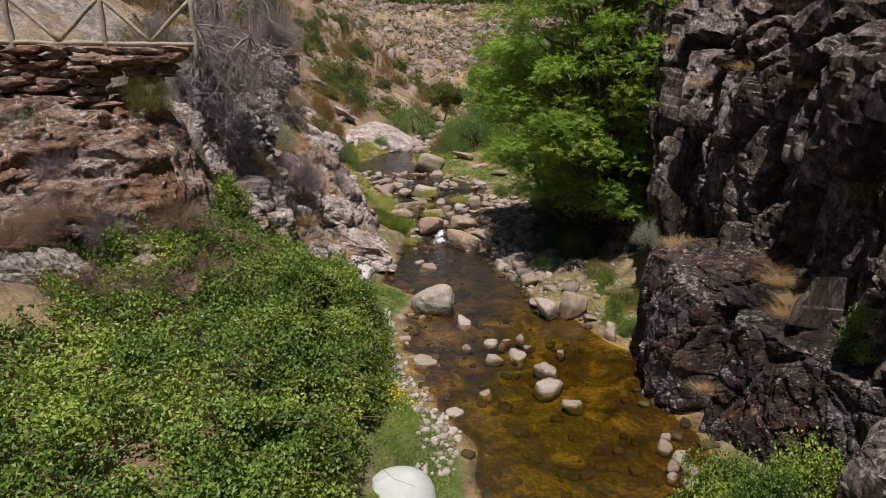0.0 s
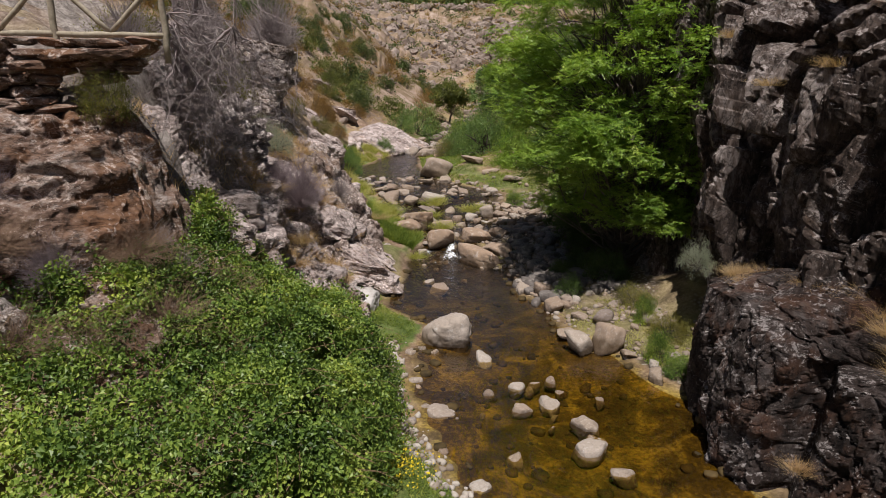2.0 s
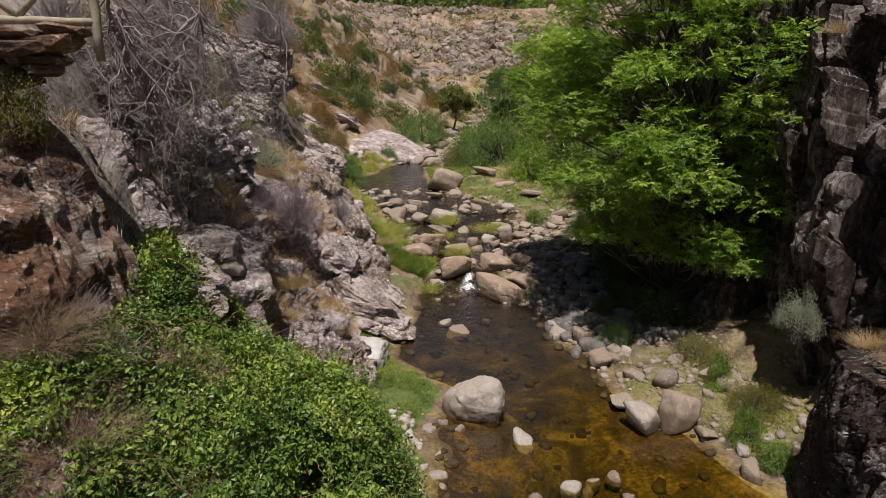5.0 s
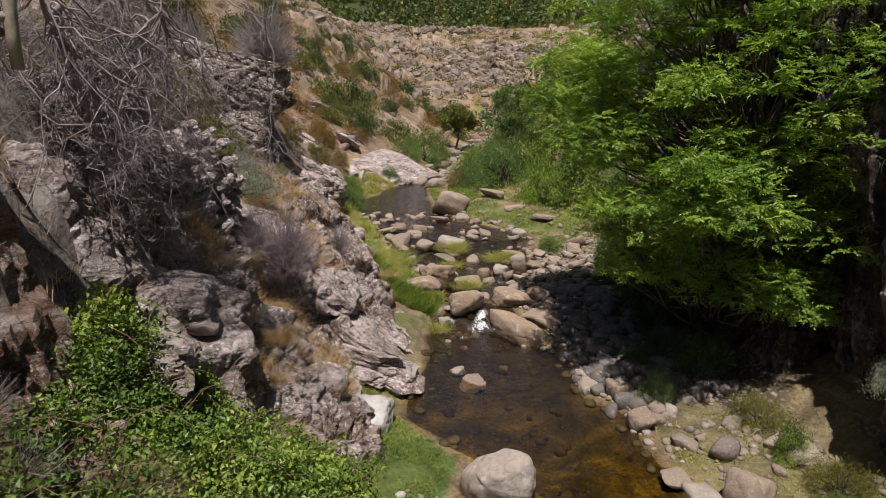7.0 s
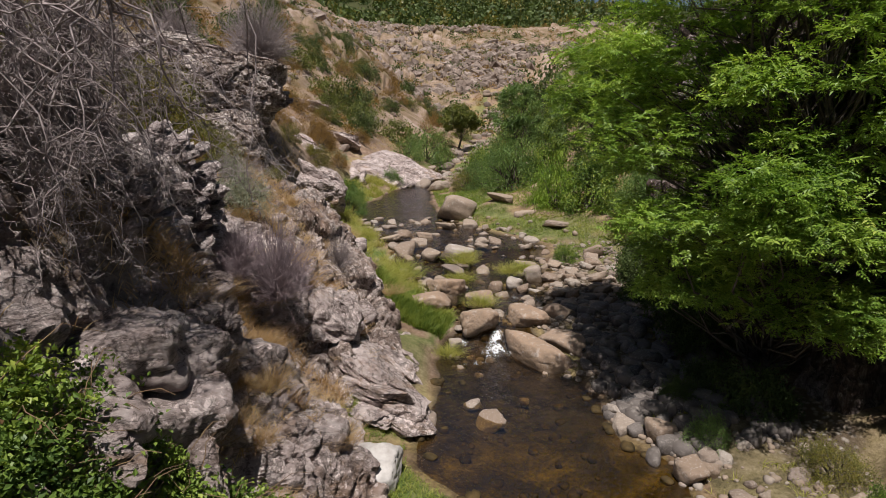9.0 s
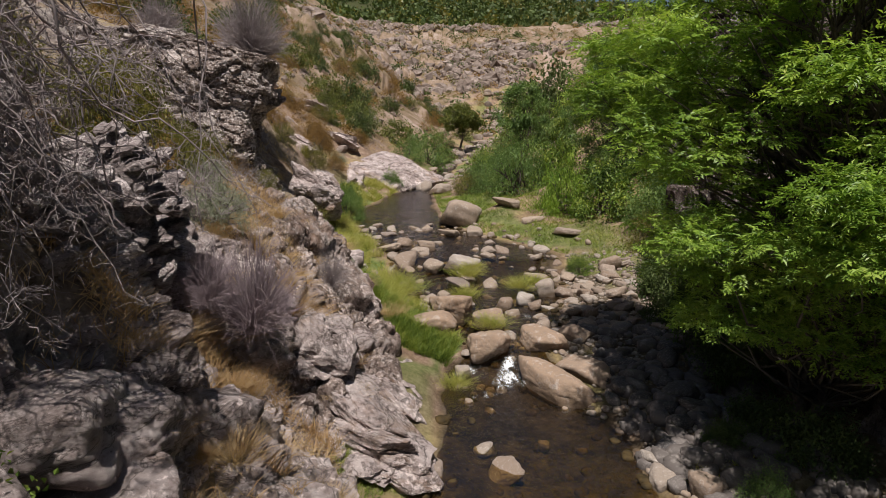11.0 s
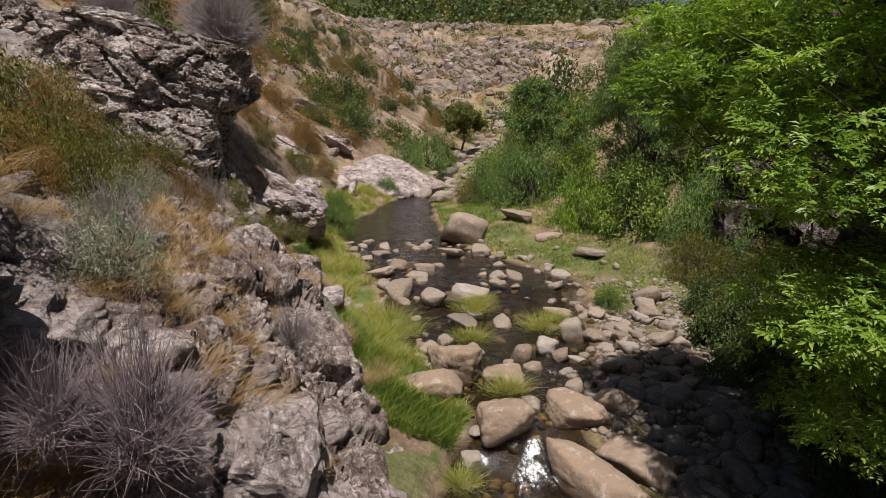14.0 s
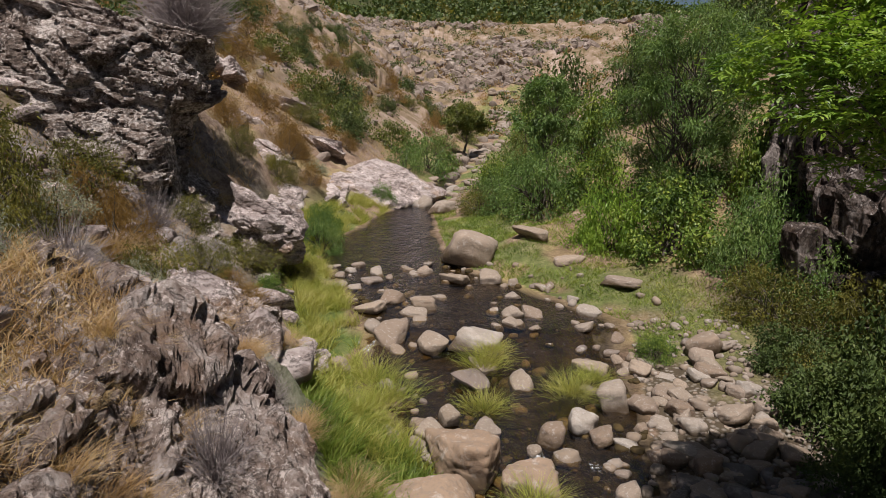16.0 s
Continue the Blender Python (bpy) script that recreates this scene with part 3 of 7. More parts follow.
steep = np.exp(-((wyf - 23.8) / 0.6) ** 2) + np.exp(-((wyf - 31.0) / 0.6) ** 2)
wp[:, 2] += 0.012 * rough_noise(wp, 0.5, 7, 3) * brisk + 0.05 * steep * rough_noise(wp, 0.28, 8, 3)
nx = len(wx)
ii = (np.arange(len(wy) - 1)[:, None] * nx + np.arange(nx - 1)[None, :]).ravel()
water_mesh = mesh_of("water", wp, np.stack([ii, ii + 1, ii + nx + 1, ii + nx], 1), WATER)
set_values(water_mesh, "lively", brisk)
tagged(new("water", water_mesh), "clear tea-brown stream water with ripples over a stony bed", "water", kind="structure")

# ---------------- cliffs and outcrops ----------------
def block(level, dims, rng, planes=14, sharp=18.0, rough=0.05, tilt=None):
    """A stone bounded by flat breaks: sharp gives how crisp their edges are. Half sizes dims."""
    v, f = ball(level)
    n = random_dirs(planes, rng)
    n = np.concatenate([n, np.array([[1, 0, 0], [-1, 0, 0], [0, 1, 0], [0, -1, 0], [0, 0, 1], [0, 0, -1.0]]) + rng.normal(0, 0.22, (6, 3))])
    n /= np.linalg.norm(n, axis=1)[:, None]
    d = rng.uniform(0.82, 1.12, len(n))
    d[planes:] *= 0.86
    k = np.maximum(v @ n.T, 0) / d[None, :]
    r = (k ** sharp).sum(1) ** (-1 / sharp)
    p = v * r[:, None]
    at = p * np.array(dims) + rng.uniform(-50, 50, 3)
    s = max(dims)
    p = p * (1 + rough * rough_noise(at, s * 0.55, 5, 4) + 0.4 * rough * rough_noise(at, s * 0.12, 9, 3))[:, None]
    p = p * np.array(dims)
    if tilt is not None:
        p = p @ np.array(Euler([radians(a) for a in tilt]).to_matrix()).T
    return p, f


def outcrop(place, dims, seed, material, label, spin=0, name="outcrop", blocks=21, size=(0.6, 0.5, 0.24), dip=(16, 26, 20), level=5, sharp=60, rough=0.035, relief=0.05, core=None):
    """A mass of blocks that share one lie of the strata, packed in the given half sizes."""
    rng = np.random.default_rng(seed)
    root = thing(name, pose(*place, 0, 0, spin), label, "rock", "rock outcrops")
    for i in range(blocks):
        a = random_dirs(1, rng)[0] * (rng.uniform(0.55, 0.85) if core else rng.uniform(0.25, 0.62)) * np.array(dims)
        if i == 0:
            a = np.zeros(3)
        big = np.array(dims) * core if core and i == 0 else np.array(size) * np.array(dims) * rng.uniform(0.6, 1.25) * rng.uniform(0.8, 1.2, 3) * (1.25 if i == 0 else 1)
        t = [dip[k] + rng.normal(0, 9) for k in range(3)]
        fine = level - 1 if (level == 5 and big.max() < 1.2) or i > 3 else level
        p, f = block(fine, big, rng, 10, sharp, rough, t)
        if level > 3:
            nor = p / (np.linalg.norm(p, axis=1)[:, None] + 1e-6)
            at = p + a + seed * 5.3
            h, c = broken(at, (0.55, 0.5, 0.26), seed + 5, 0.7)
            h2, c2 = broken(at, (0.2, 0.2, 0.1), seed + 9, 0.7)
            p = p + nor * (relief * (h - 0.9 * c + 0.4 * h2 - 0.3 * c2))[:, None]
        part("rock_block", mesh_of("rock_block", p + a, f, material, False), root)
    return root


FACES = []


def on_cliff(y, z):
    """The place on the near cliff's face at this height and station."""
    p = FACES[0]
    k = int(np.argmin((p[:, 1] - y) ** 2 + (p[:, 2] - z) ** 2))
    return float(p[k, 0]) + 0.05, float(p[k, 1]), float(p[k, 2])


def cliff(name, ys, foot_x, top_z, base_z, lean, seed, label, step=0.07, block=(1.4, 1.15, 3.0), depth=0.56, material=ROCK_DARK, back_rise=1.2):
    """A rock wall that faces the stream: a sheet from its foot up its face and back over its top into the hill."""
    s = np.arange(ys[0], ys[-1], step)
    x0, zt, zb, ln = (np.interp(s, ys, a) for a in (foot_x, top_z, base_z, lean))
    up = np.concatenate([np.linspace(0, 1, int(10.0 / step)), 1 + np.linspace(0.02, 1, int(6 / step))])
    S, U = np.meshgrid(s, up)
    n_s = len(s)
    face = np.clip(U, 0, 1)
    back = np.clip(U - 1, 0, 1)
    z = zb + (zt - zb) * face + back_rise * back
    x = x0 + ln * face ** 1.9 * (zt - zb) + back * 7.0
    p = np.stack([x, S, z], -1).reshape(-1, 3)
    nor = np.stack([-(1 - 0.85 * back), 0.0 * U - 0.35, 0.2 + 0.8 * back], -1).reshape(-1, 3)
    nor /= np.linalg.norm(nor, axis=1)[:, None]
    big = rough_noise(p, 3.8, seed, 3)
    h1, c1 = broken(p, block, seed + 10, 0.9)
    h2, c2 = broken(p, tuple(b * 0.42 for b in block), seed + 30, 0.8)
    h3, _ = broken(p, tuple(b * 0.16 for b in block), seed + 50)
    fine = rough_noise(p, 0.3, seed + 70, 3)
    p = p + nor * (0.55 * big + depth * (1.2 * h1 + 0.36 * h2 + 0.09 * h3 - 0.35 * c1 - 0.1 * c2 + 0.08 * fine))[:, None]
    i = (np.arange(len(up) - 1)[:, None] * n_s + np.arange(n_s - 1)[None, :]).ravel()
    ob = new(name, mesh_of(name, p, np.stack([i, i + n_s, i + n_s + 1, i + 1], 1), material, False))
    FACES.append(p[::3])
    return tagged(ob, label, "cliff", kind="structure")


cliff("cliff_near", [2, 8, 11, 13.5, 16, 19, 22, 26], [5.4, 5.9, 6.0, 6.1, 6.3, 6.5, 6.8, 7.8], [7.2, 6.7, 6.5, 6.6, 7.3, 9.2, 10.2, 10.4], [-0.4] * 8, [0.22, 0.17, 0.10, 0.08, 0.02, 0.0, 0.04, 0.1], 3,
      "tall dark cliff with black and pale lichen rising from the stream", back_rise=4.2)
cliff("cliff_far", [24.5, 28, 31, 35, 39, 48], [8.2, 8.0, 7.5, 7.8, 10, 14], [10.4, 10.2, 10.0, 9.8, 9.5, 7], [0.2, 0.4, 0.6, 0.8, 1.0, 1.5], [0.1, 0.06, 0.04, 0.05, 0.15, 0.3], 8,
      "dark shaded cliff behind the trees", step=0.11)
for place, dims, seed in (((8.4, 14.2, 8.3), (1.1, 1.2, 0.9), 81), ((8.9, 11.6, 8.4), (1.3, 1.2, 0.9), 82), ((8.3, 17.0, 9.0), (1.2, 1.3, 1.0), 83), ((8.2, 9.6, 8.0), (1.0, 1.0, 0.8), 84), ((7.6, 19.4, 9.6), (0.9, 1.2, 0.9), 85)):
    outcrop(place, dims, seed, ROCK_CRUST, "lichen-crusted boulders along the top of the cliff", seed * 20 % 60 - 30)
# the low buttress that stands out at the foot of the cliff
def buttress():
    """A block with a sheer face to the pool and a nearly flat top that runs back to the cliff, in one sheet."""
    plan = np.array([(6.6, 14.3), (5.5, 14.0), (4.75, 13.55), (4.5, 12.7), (4.3, 11.4), (4.25, 10.3), (4.65, 9.7), (5.2, 8.9), (5.7, 7.6), (6.1, 5.5)])
    run = np.concatenate([[0], np.cumsum(np.linalg.norm(np.diff(plan, axis=0), axis=1))])
    u = np.arange(0, run[-1], 0.035)
    v = np.concatenate([np.linspace(0, 1, 95), 1 + np.linspace(0.01, 1, 70)])
    k = np.ones(13) / 13
    px_, py_ = (np.convolve(np.pad(np.interp(u, run, plan[:, j]), 6, mode="edge"), k, "valid") for j in (0, 1))
    tx, ty = np.gradient(px_), np.gradient(py_)
    l = np.hypot(tx, ty)
    nx_, ny_ = ty / l, -tx / l
    top = np.interp(u, run, [2.4, 2.45, 2.5, 2.6, 2.75, 2.6, 2.3, 2.2, 2.1, 1.8])
    U, V = np.meshgrid(np.arange(len(u)), v)
    U, V = U.ravel(), V.ravel()
    face, back = np.clip(V, 0, 1), np.clip(V - 1, 0, 1)
    z = -0.4 + (top[U] + 0.4) * face + 0.55 * back
    lean = 0.34 * face
    p = np.stack([px_[U] - nx_[U] * lean + back * 2.4, py_[U] - ny_[U] * lean + 0.1 * back, z], 1)
    nor = np.stack([nx_[U] * (1 - back), ny_[U] * (1 - back), 0.05 + 0.95 * back], 1)
    nor /= np.linalg.norm(nor, axis=1)[:, None]
    h1, c1 = broken(p, (1.5, 1.3, 2.6), 201, 0.5)
    h2, c2 = broken(p, (0.5, 0.42, 0.8), 211, 0.35)
    h3, c3 = broken(p, (0.17, 0.16, 0.17), 221, 0.5)
    smoothed = 1 - 0.75 * smooth(12.2, 12.8, p[:, 1]) * (1 - back)
    cleft = np.exp(-((p[:, 1] - 9.75) / 0.16) ** 2) * (1 - 0.6 * back)
    p = p + nor * (0.10 * rough_noise(p, 1.4, 231, 2) + smoothed * (0.12 * h1 + 0.06 * h2 - 0.09 * c1 - 0.05 * c2 + 0.05 * rough_noise(p, 0.35, 241, 3)) + 0.02 * h3 - 0.02 * c3 - 0.55 * cleft)[:, None]
    m = len(u)
    i = (np.arange(len(v) - 1)[:, None] * m + np.arange(m - 1)[None, :]).ravel()
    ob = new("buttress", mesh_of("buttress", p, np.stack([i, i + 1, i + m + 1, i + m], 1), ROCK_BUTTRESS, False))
    FACES.append(p[::3])
    return tagged(ob, "dark lichen-crusted buttress with a sheer face and flat top beside the pool", "rock", kind="structure")


buttress()

# the broken rock face of the left bank, one sheet over the slope
def rock_bank():
    ys = np.arange(13.6, 31.0, 0.034)
    ds = np.arange(0.0, 4.2, 0.03)
    S, D = np.meshgrid(ys, ds)
    start = np.interp(S, [13.6, 15, 16.5, 22, 23.5, 25, 28, 31], [1.6, 1.4, 0.65, 0.3, 0.9, 2.5, 1.5, 1.6])
    edge = np.interp(ys, BANK_Y, BANK_L)
    edge = np.convolve(np.pad(edge, 30, mode="edge"), np.ones(61) / 61, "valid")
    x, y = (edge[None, :] - start - D).ravel(), S.ravel()
    z0 = height(x, y)
    e = 0.25
    n = np.stack([height(x - e, y) - height(x + e, y), height(x, y - e) - height(x, y + e), np.full(len(x), 2 * e)], 1)
    n /= np.linalg.norm(n, axis=1)[:, None]
    n = n * np.array([1.0, 1.0, 0.9]) + np.array([0.12, -0.04, 0.1])
    n /= np.linalg.norm(n, axis=1)[:, None]
    p = np.stack([x, y, z0], 1)
    q = p @ np.array(Euler((radians(24), radians(-32), radians(18))).to_matrix())
    big = rough_noise(p, 2.6, 12, 2)
    h1, c1 = broken(q, (1.5, 1.2, 0.95), 301, 0.8)
    h2, c2 = broken(q, (0.55, 0.48, 0.36), 311, 0.8)
    h3, c3 = broken(q, (0.17, 0.15, 0.09), 321, 0.8)
    rim = smooth(0, 0.5, D.ravel()) * smooth(4.2, 3.5, D.ravel()) * smooth(13.6, 14.4, y) * smooth(31.0, 29.8, y)
    out = 0.16 + 0.20 * big + 0.21 * h1 + 0.085 * h2 + 0.026 * h3 - 0.13 * c1 - 0.07 * c2 - 0.02 * c3
    p = p + n * (out * rim - 0.45 * (1 - rim))[:, None]
    m = len(ys)
    i = (np.arange(len(ds) - 1)[:, None] * m + np.arange(m - 1)[None, :]).ravel()
    me = mesh_of("rock_bank", p, np.stack([i, i + 1, i + m + 1, i + m], 1), ROCK_GREY, False)
    me.materials.append(ROCK_BROWN)
    brown = (p[i, 1] + 0.9 * rough_noise(p[i], 0.9, 441, 3) - 0.5 * (p[i, 2] - 2.0)) > 20.4
    me.polygons.foreach_set("material_index", brown.astype(np.int32))
    ob = new("rock_bank", me)
    return tagged(ob, "pale pinkish-grey fractured rock bank above the stream", "rock bank", kind="structure")


rock_bank()


def rusty_slope():
    """The broken reddish schist below the wall, one sheet over the slope, its beds lying nearly level."""
    xs, ys = np.arange(-12.5, -3.7, 0.035), np.arange(8.6, 13.4, 0.032)
    X, Y = np.meshgrid(xs, ys)
    x, y = X.ravel(), Y.ravel()
    z0 = height(x, y)
    ahead = 11.55 + 0.16 * (x + 11.9) - y
    z0 = z0 + np.maximum(0, 5.85 - z0) * smooth(2.6, 0.0, ahead) * smooth(-5.0, -6.2, x)
    Z = z0.reshape(X.shape)
    for _ in range(3):
        Z[1:-1] = (Z[:-2] + Z[1:-1] + Z[2:]) / 3
    z0 = Z.ravel()
    sy, sx = np.gradient(Z, ys, xs)
    n = np.stack([-sx.ravel(), -sy.ravel(), np.full(len(x), 1.0)], 1)
    n /= np.linalg.norm(n, axis=1)[:, None]
    n = n * np.array([1, 1, 0.7]) + np.array([0.05, -0.15, 0])
    n /= np.linalg.norm(n, axis=1)[:, None]
    p = np.stack([x, y, z0], 1)
    q = p @ np.array(Euler((radians(8), radians(-9), radians(12))).to_matrix())
    h1, c1 = broken(q, (1.5, 1.1, 0.5), 341, 0.7)
    h2, c2 = broken(q, (0.6, 0.5, 0.2), 351, 0.7)
    h3, c3 = broken(q, (0.18, 0.16, 0.07), 361, 0.8)
    rim = smooth(-12.5, -11.9, x) * smooth(-3.7, -4.5, x) * smooth(8.6, 9.3, y) * smooth(13.4, 12.9, y)
    out = 0.12 + 0.14 * rough_noise(p, 1.8, 13, 2) + 0.13 * h1 + 0.08 * h2 + 0.03 * h3 - 0.12 * c1 - 0.07 * c2 - 0.02 * c3
    soft = out.reshape(X.shape)
    for _ in range(1):
        soft[1:-1] = (soft[:-2] + 2 * soft[1:-1] + soft[2:]) / 4
        soft[:, 1:-1] = (soft[:, :-2] + 2 * soft[:, 1:-1] + soft[:, 2:]) / 4
    out = soft.ravel() + 0.02 * h3 + 0.035 * rough_noise(p, 0.3, 371, 3)
    p = p + n * (out * rim - 0.5 * (1 - rim))[:, None]
    m = len(xs)
    i = (np.arange(len(ys) - 1)[:, None] * m + np.arange(m - 1)[None, :]).ravel()
    return tagged(new("rusty_slope", mesh_of("rusty_slope", p, np.stack([i, i + 1, i + m + 1, i + m], 1), ROCK_RUSTY, False)), "rusty reddish-brown broken schist slope below the stone wall", "rock bank", kind="structure")


rusty_slope()
# grey rocks that stand out of the left bank
for place, dims, seed, spin in (
        ((-3.6, 17.5, 0.6), (0.9, 1.2, 1.0), 31, 20),
        ((-3.2, 20.4, 0.4), (0.9, 1.8, 0.9), 34, 25),
        ((-2.7, 22.0, 0.1), (0.8, 1.3, 0.75), 35, 15),
        ((-4.3, 21.6, 1.7), (0.9, 1.8, 1.1), 36, 12),
        ((-5.1, 26.8, 1.4), (0.8, 2.4, 1.1), 38, 12),
        ((-5.5, 24.6, 1.9), (0.9, 1.4, 1.4), 39, 0),
        ((-4.7, 28.8, 1.0), (0.5, 0.9, 0.8), 40, 0),
        ((-6.4, 20.5, 4.0), (1.0, 1.6, 0.9), 41, 0),
        ((-6.2, 24.8, 3.2), (0.8, 1.4, 0.7), 56, 0),
        ((-6.6, 28.2, 2.6), (0.8, 1.2, 0.6), 57, 0),
):
    outcrop(place, dims, seed, ROCK_GREY, "pale grey weathered rock outcrop on the stream bank", spin)
# the black shale under the dead tree
for place, dims, seed, spin in (
        ((-6.25, 17.2, 4.75), (0.85, 1.2, 1.6), 62, 0),
        ((-6.15, 18.6, 4.7), (0.85, 1.0, 1.6), 63, -12),
        ((-6.9, 16.4, 6.0), (0.9, 1.6, 1.0), 64, 5),
):
    outcrop(place, dims, seed, ROCK_BLACK, "dark shale broken into jagged ledges", spin, blocks=160, size=(0.28, 0.19, 0.055), dip=(24, -22, 15), level=3, sharp=24, rough=0.15, core=0.62)
outcrop((-6.7, 9.3, 2.7), (1.2, 0.9, 1.2), 65, ROCK_CRUST, "dark lichen-spotted rock rising out of the brambles", 10)
outcrop((-7.1, 8.1, 2.2), (1.2, 0.9, 1.1), 67, ROCK_CRUST, "dark lichen-spotted rock rising out of the brambles", -10)
outcrop((-5.3, 14.0, 3.35), (1.1, 0.6, 0.6), 66, ROCK_GREY, "pale grey slab of rock rising out of the brambles", -25, blocks=8, size=(0.8, 0.7, 0.45), dip=(12, 18, 0))
# the overhanging crag up the valley
def crag():
    """A rock mass in one sheet: its face along a bent line, over the top into the hill; its end is undercut."""
    plan = np.array([(-17.5, 35.5), (-14.6, 33.9), (-12.2, 33.1), (-10.1, 33.2), (-8.9, 33.4), (-8.35, 34.2), (-9.3, 37.0), (-11.2, 40.0)])
    run = np.concatenate([[0], np.cumsum(np.linalg.norm(np.diff(plan, axis=0), axis=1))])
    u = np.arange(0, run[-1], 0.055)
    v = np.concatenate([np.linspace(0, 1, 120), 1 + np.linspace(0.02, 1, 60)])
    px_, py_ = np.interp(u, run, plan[:, 0]), np.interp(u, run, plan[:, 1])
    k = np.ones(17) / 17
    px_, py_ = (np.convolve(np.pad(a, 8, mode="edge"), k, "valid") for a in (px_, py_))
    tx, ty = np.gradient(px_), np.gradient(py_)
    l = np.hypot(tx, ty)
    nx_, ny_ = ty / l, -tx / l
    top = np.interp(u, run, [9.7, 9.3, 8.9, 8.5, 8.25, 8.1, 7.9, 7.4])
    U, V = np.meshgrid(np.arange(len(u)), v)
    U, V = U.ravel(), V.ravel()
    face, back = np.clip(V, 0, 1), np.clip(V - 1, 0, 1)
    z = 1.6 + (top[U] - 1.6) * face + 0.9 * back
    s = u[U]
    end = smooth(run[4] - 0.55, run[4] + 0.25, s)
    lean = (1 - end) * 0.30 * np.maximum(0, top[U] - 0.6 - z) - 0.55 * smooth(top[U] - 1.1, top[U] + 0.1, z) * (1 - end) * (1 - back)
    hollow = end * (0.85 * smooth(6.5, 5.9, z) * smooth(3.4, 4.6, z) - 0.7 * smooth(3.4, 1.9, z))
    inward = back * 4.5
    p = np.stack([px_[U] + nx_[U] * (lean - hollow) - inward * 0.75, py_[U] + ny_[U] * (lean - hollow) + inward * 0.6, z], 1)
    nor = np.stack([nx_[U] * (1 - 0.8 * back), ny_[U] * (1 - 0.8 * back), 0.15 + 0.9 * back], 1)
    nor /= np.linalg.norm(nor, axis=1)[:, None]
    q = p @ np.array(Euler((radians(14), radians(24), radians(12))).to_matrix())
    h1, c1 = broken(q, (2.0, 1.7, 1.0), 401, 0.8)
    h2, c2 = broken(q, (0.75, 0.65, 0.4), 411, 0.8)
    h3, c3 = broken(q, (0.26, 0.24, 0.14), 421, 0.8)
    p = p + nor * (0.18 * rough_noise(p, 2.2, 431, 2) + 0.24 * h1 + 0.12 * h2 + 0.04 * h3 - 0.14 * c1 - 0.07 * c2 - 0.02 * c3)[:, None]
    m = len(u)
    i = (np.arange(len(v) - 1)[:, None] * m + np.arange(m - 1)[None, :]).ravel()
    ob = new("crag", mesh_of("crag", p, np.stack([i, i + 1, i + m + 1, i + m], 1), ROCK_CRUST, False))
    return tagged(ob, "big dark crag crusted with pale lichen, undercut at its end", "crag", kind="structure")


crag()
outcrop((-7.0, 34.6, 2.7), (1.15, 1.1, 1.4), 73, ROCK_GREY, "pale rock at the foot of the crag")
outcrop((-7.0, 30.5, 1.8), (0.9, 1.0, 0.9), 74, ROCK_GREY, "grey rock in dry grass on the bank")
outcrop((-8.6, 27.0, 3.2), (1.2, 1.3, 0.9), 75, ROCK_GREY, "grey rock in dry grass on the bank", 30)
for k, (x, y, a, b, c) in enumerate(((-8.6, 43.0, 0.9, 1.2, 0.6), (-10.4, 46.0, 1.2, 1.6, 0.7), (-12.5, 50.0, 1.5, 1.4, 0.8), (-9.4, 53.5, 1.3, 1.8, 0.6), (-14.5, 46.5, 1.4, 1.6, 1.0), (-12.0, 57.0, 1.6, 2.0, 0.9), (-16.0, 54.0, 1.8, 1.6, 1.0))):
    outcrop((x, y, height(x, y) - 0.2), (a, b, c), 90 + k, ROCK_GREY, "pinkish rock showing through the soil of the hillside", k * 25, blocks=7, size=(0.7, 0.6, 0.4), level=4)
# the long pale slab by the upper pool
outcrop((-6.2, 50.0, 1.3), (2.2, 6.4, 1.5), 76, ROCK_GREY, "long smooth pale slab sloping into the upper pool", -23, "slab", blocks=7, size=(0.95, 0.7, 0.6), dip=(4, 27, 0), level=5, sharp=7, rough=0.08, relief=0.08)
outcrop((-8.6, 47.0, 1.3), (1.6, 2.8, 1.4), 77, ROCK_GREY, "pale rock above the upper pool", 10, dip=(0, -20, 0))

# ---------------- stones ----------------
STONES = []
for k in range(16):
    rng = np.random.default_rng(300 + k)
    p, f = block(4 if k < 8 else 3, (1, 1, 1), rng, 7, (13.0 if k % 2 else 9.0) if k < 8 else 7.0, 0.07)
    STONES.append(mesh_of("stone", p, f, STONE))
    STONES[-1].name = "stone"
STONES_DARK = []
for me in STONES[8:14]:
    d = me.copy()
    d.materials.clear()
    d.materials.append(STONE_DARK)
    STONES_DARK.append(d)


def stone(x, y, wide, tall, k, label, group, base=None, dark=False, long=None, spin=None, name="stone"):
    """One stone, about a third of it sunk in its bed."""
    rng = random.Random(k * 7 + 1)
    z = base if base is not None else height(x, y)
    pool = STONES_DARK if dark else (STONES[:8] if wide > 0.45 else STONES)
    ob = new(name, pool[k % len(pool)])
    deep = wide * (long or rng.uniform(0.7, 1.0))
    ob.matrix_basis = pose(x, y, z + tall * 0.30, rng.uniform(-20, 20), rng.uniform(-20, 20), spin if spin is not None else rng.uniform(0, 360)) @ Matrix.Diagonal((wide * 0.55, deep * 0.55, tall * 0.62, 1))
    return tagged(ob, label, "stone", group)


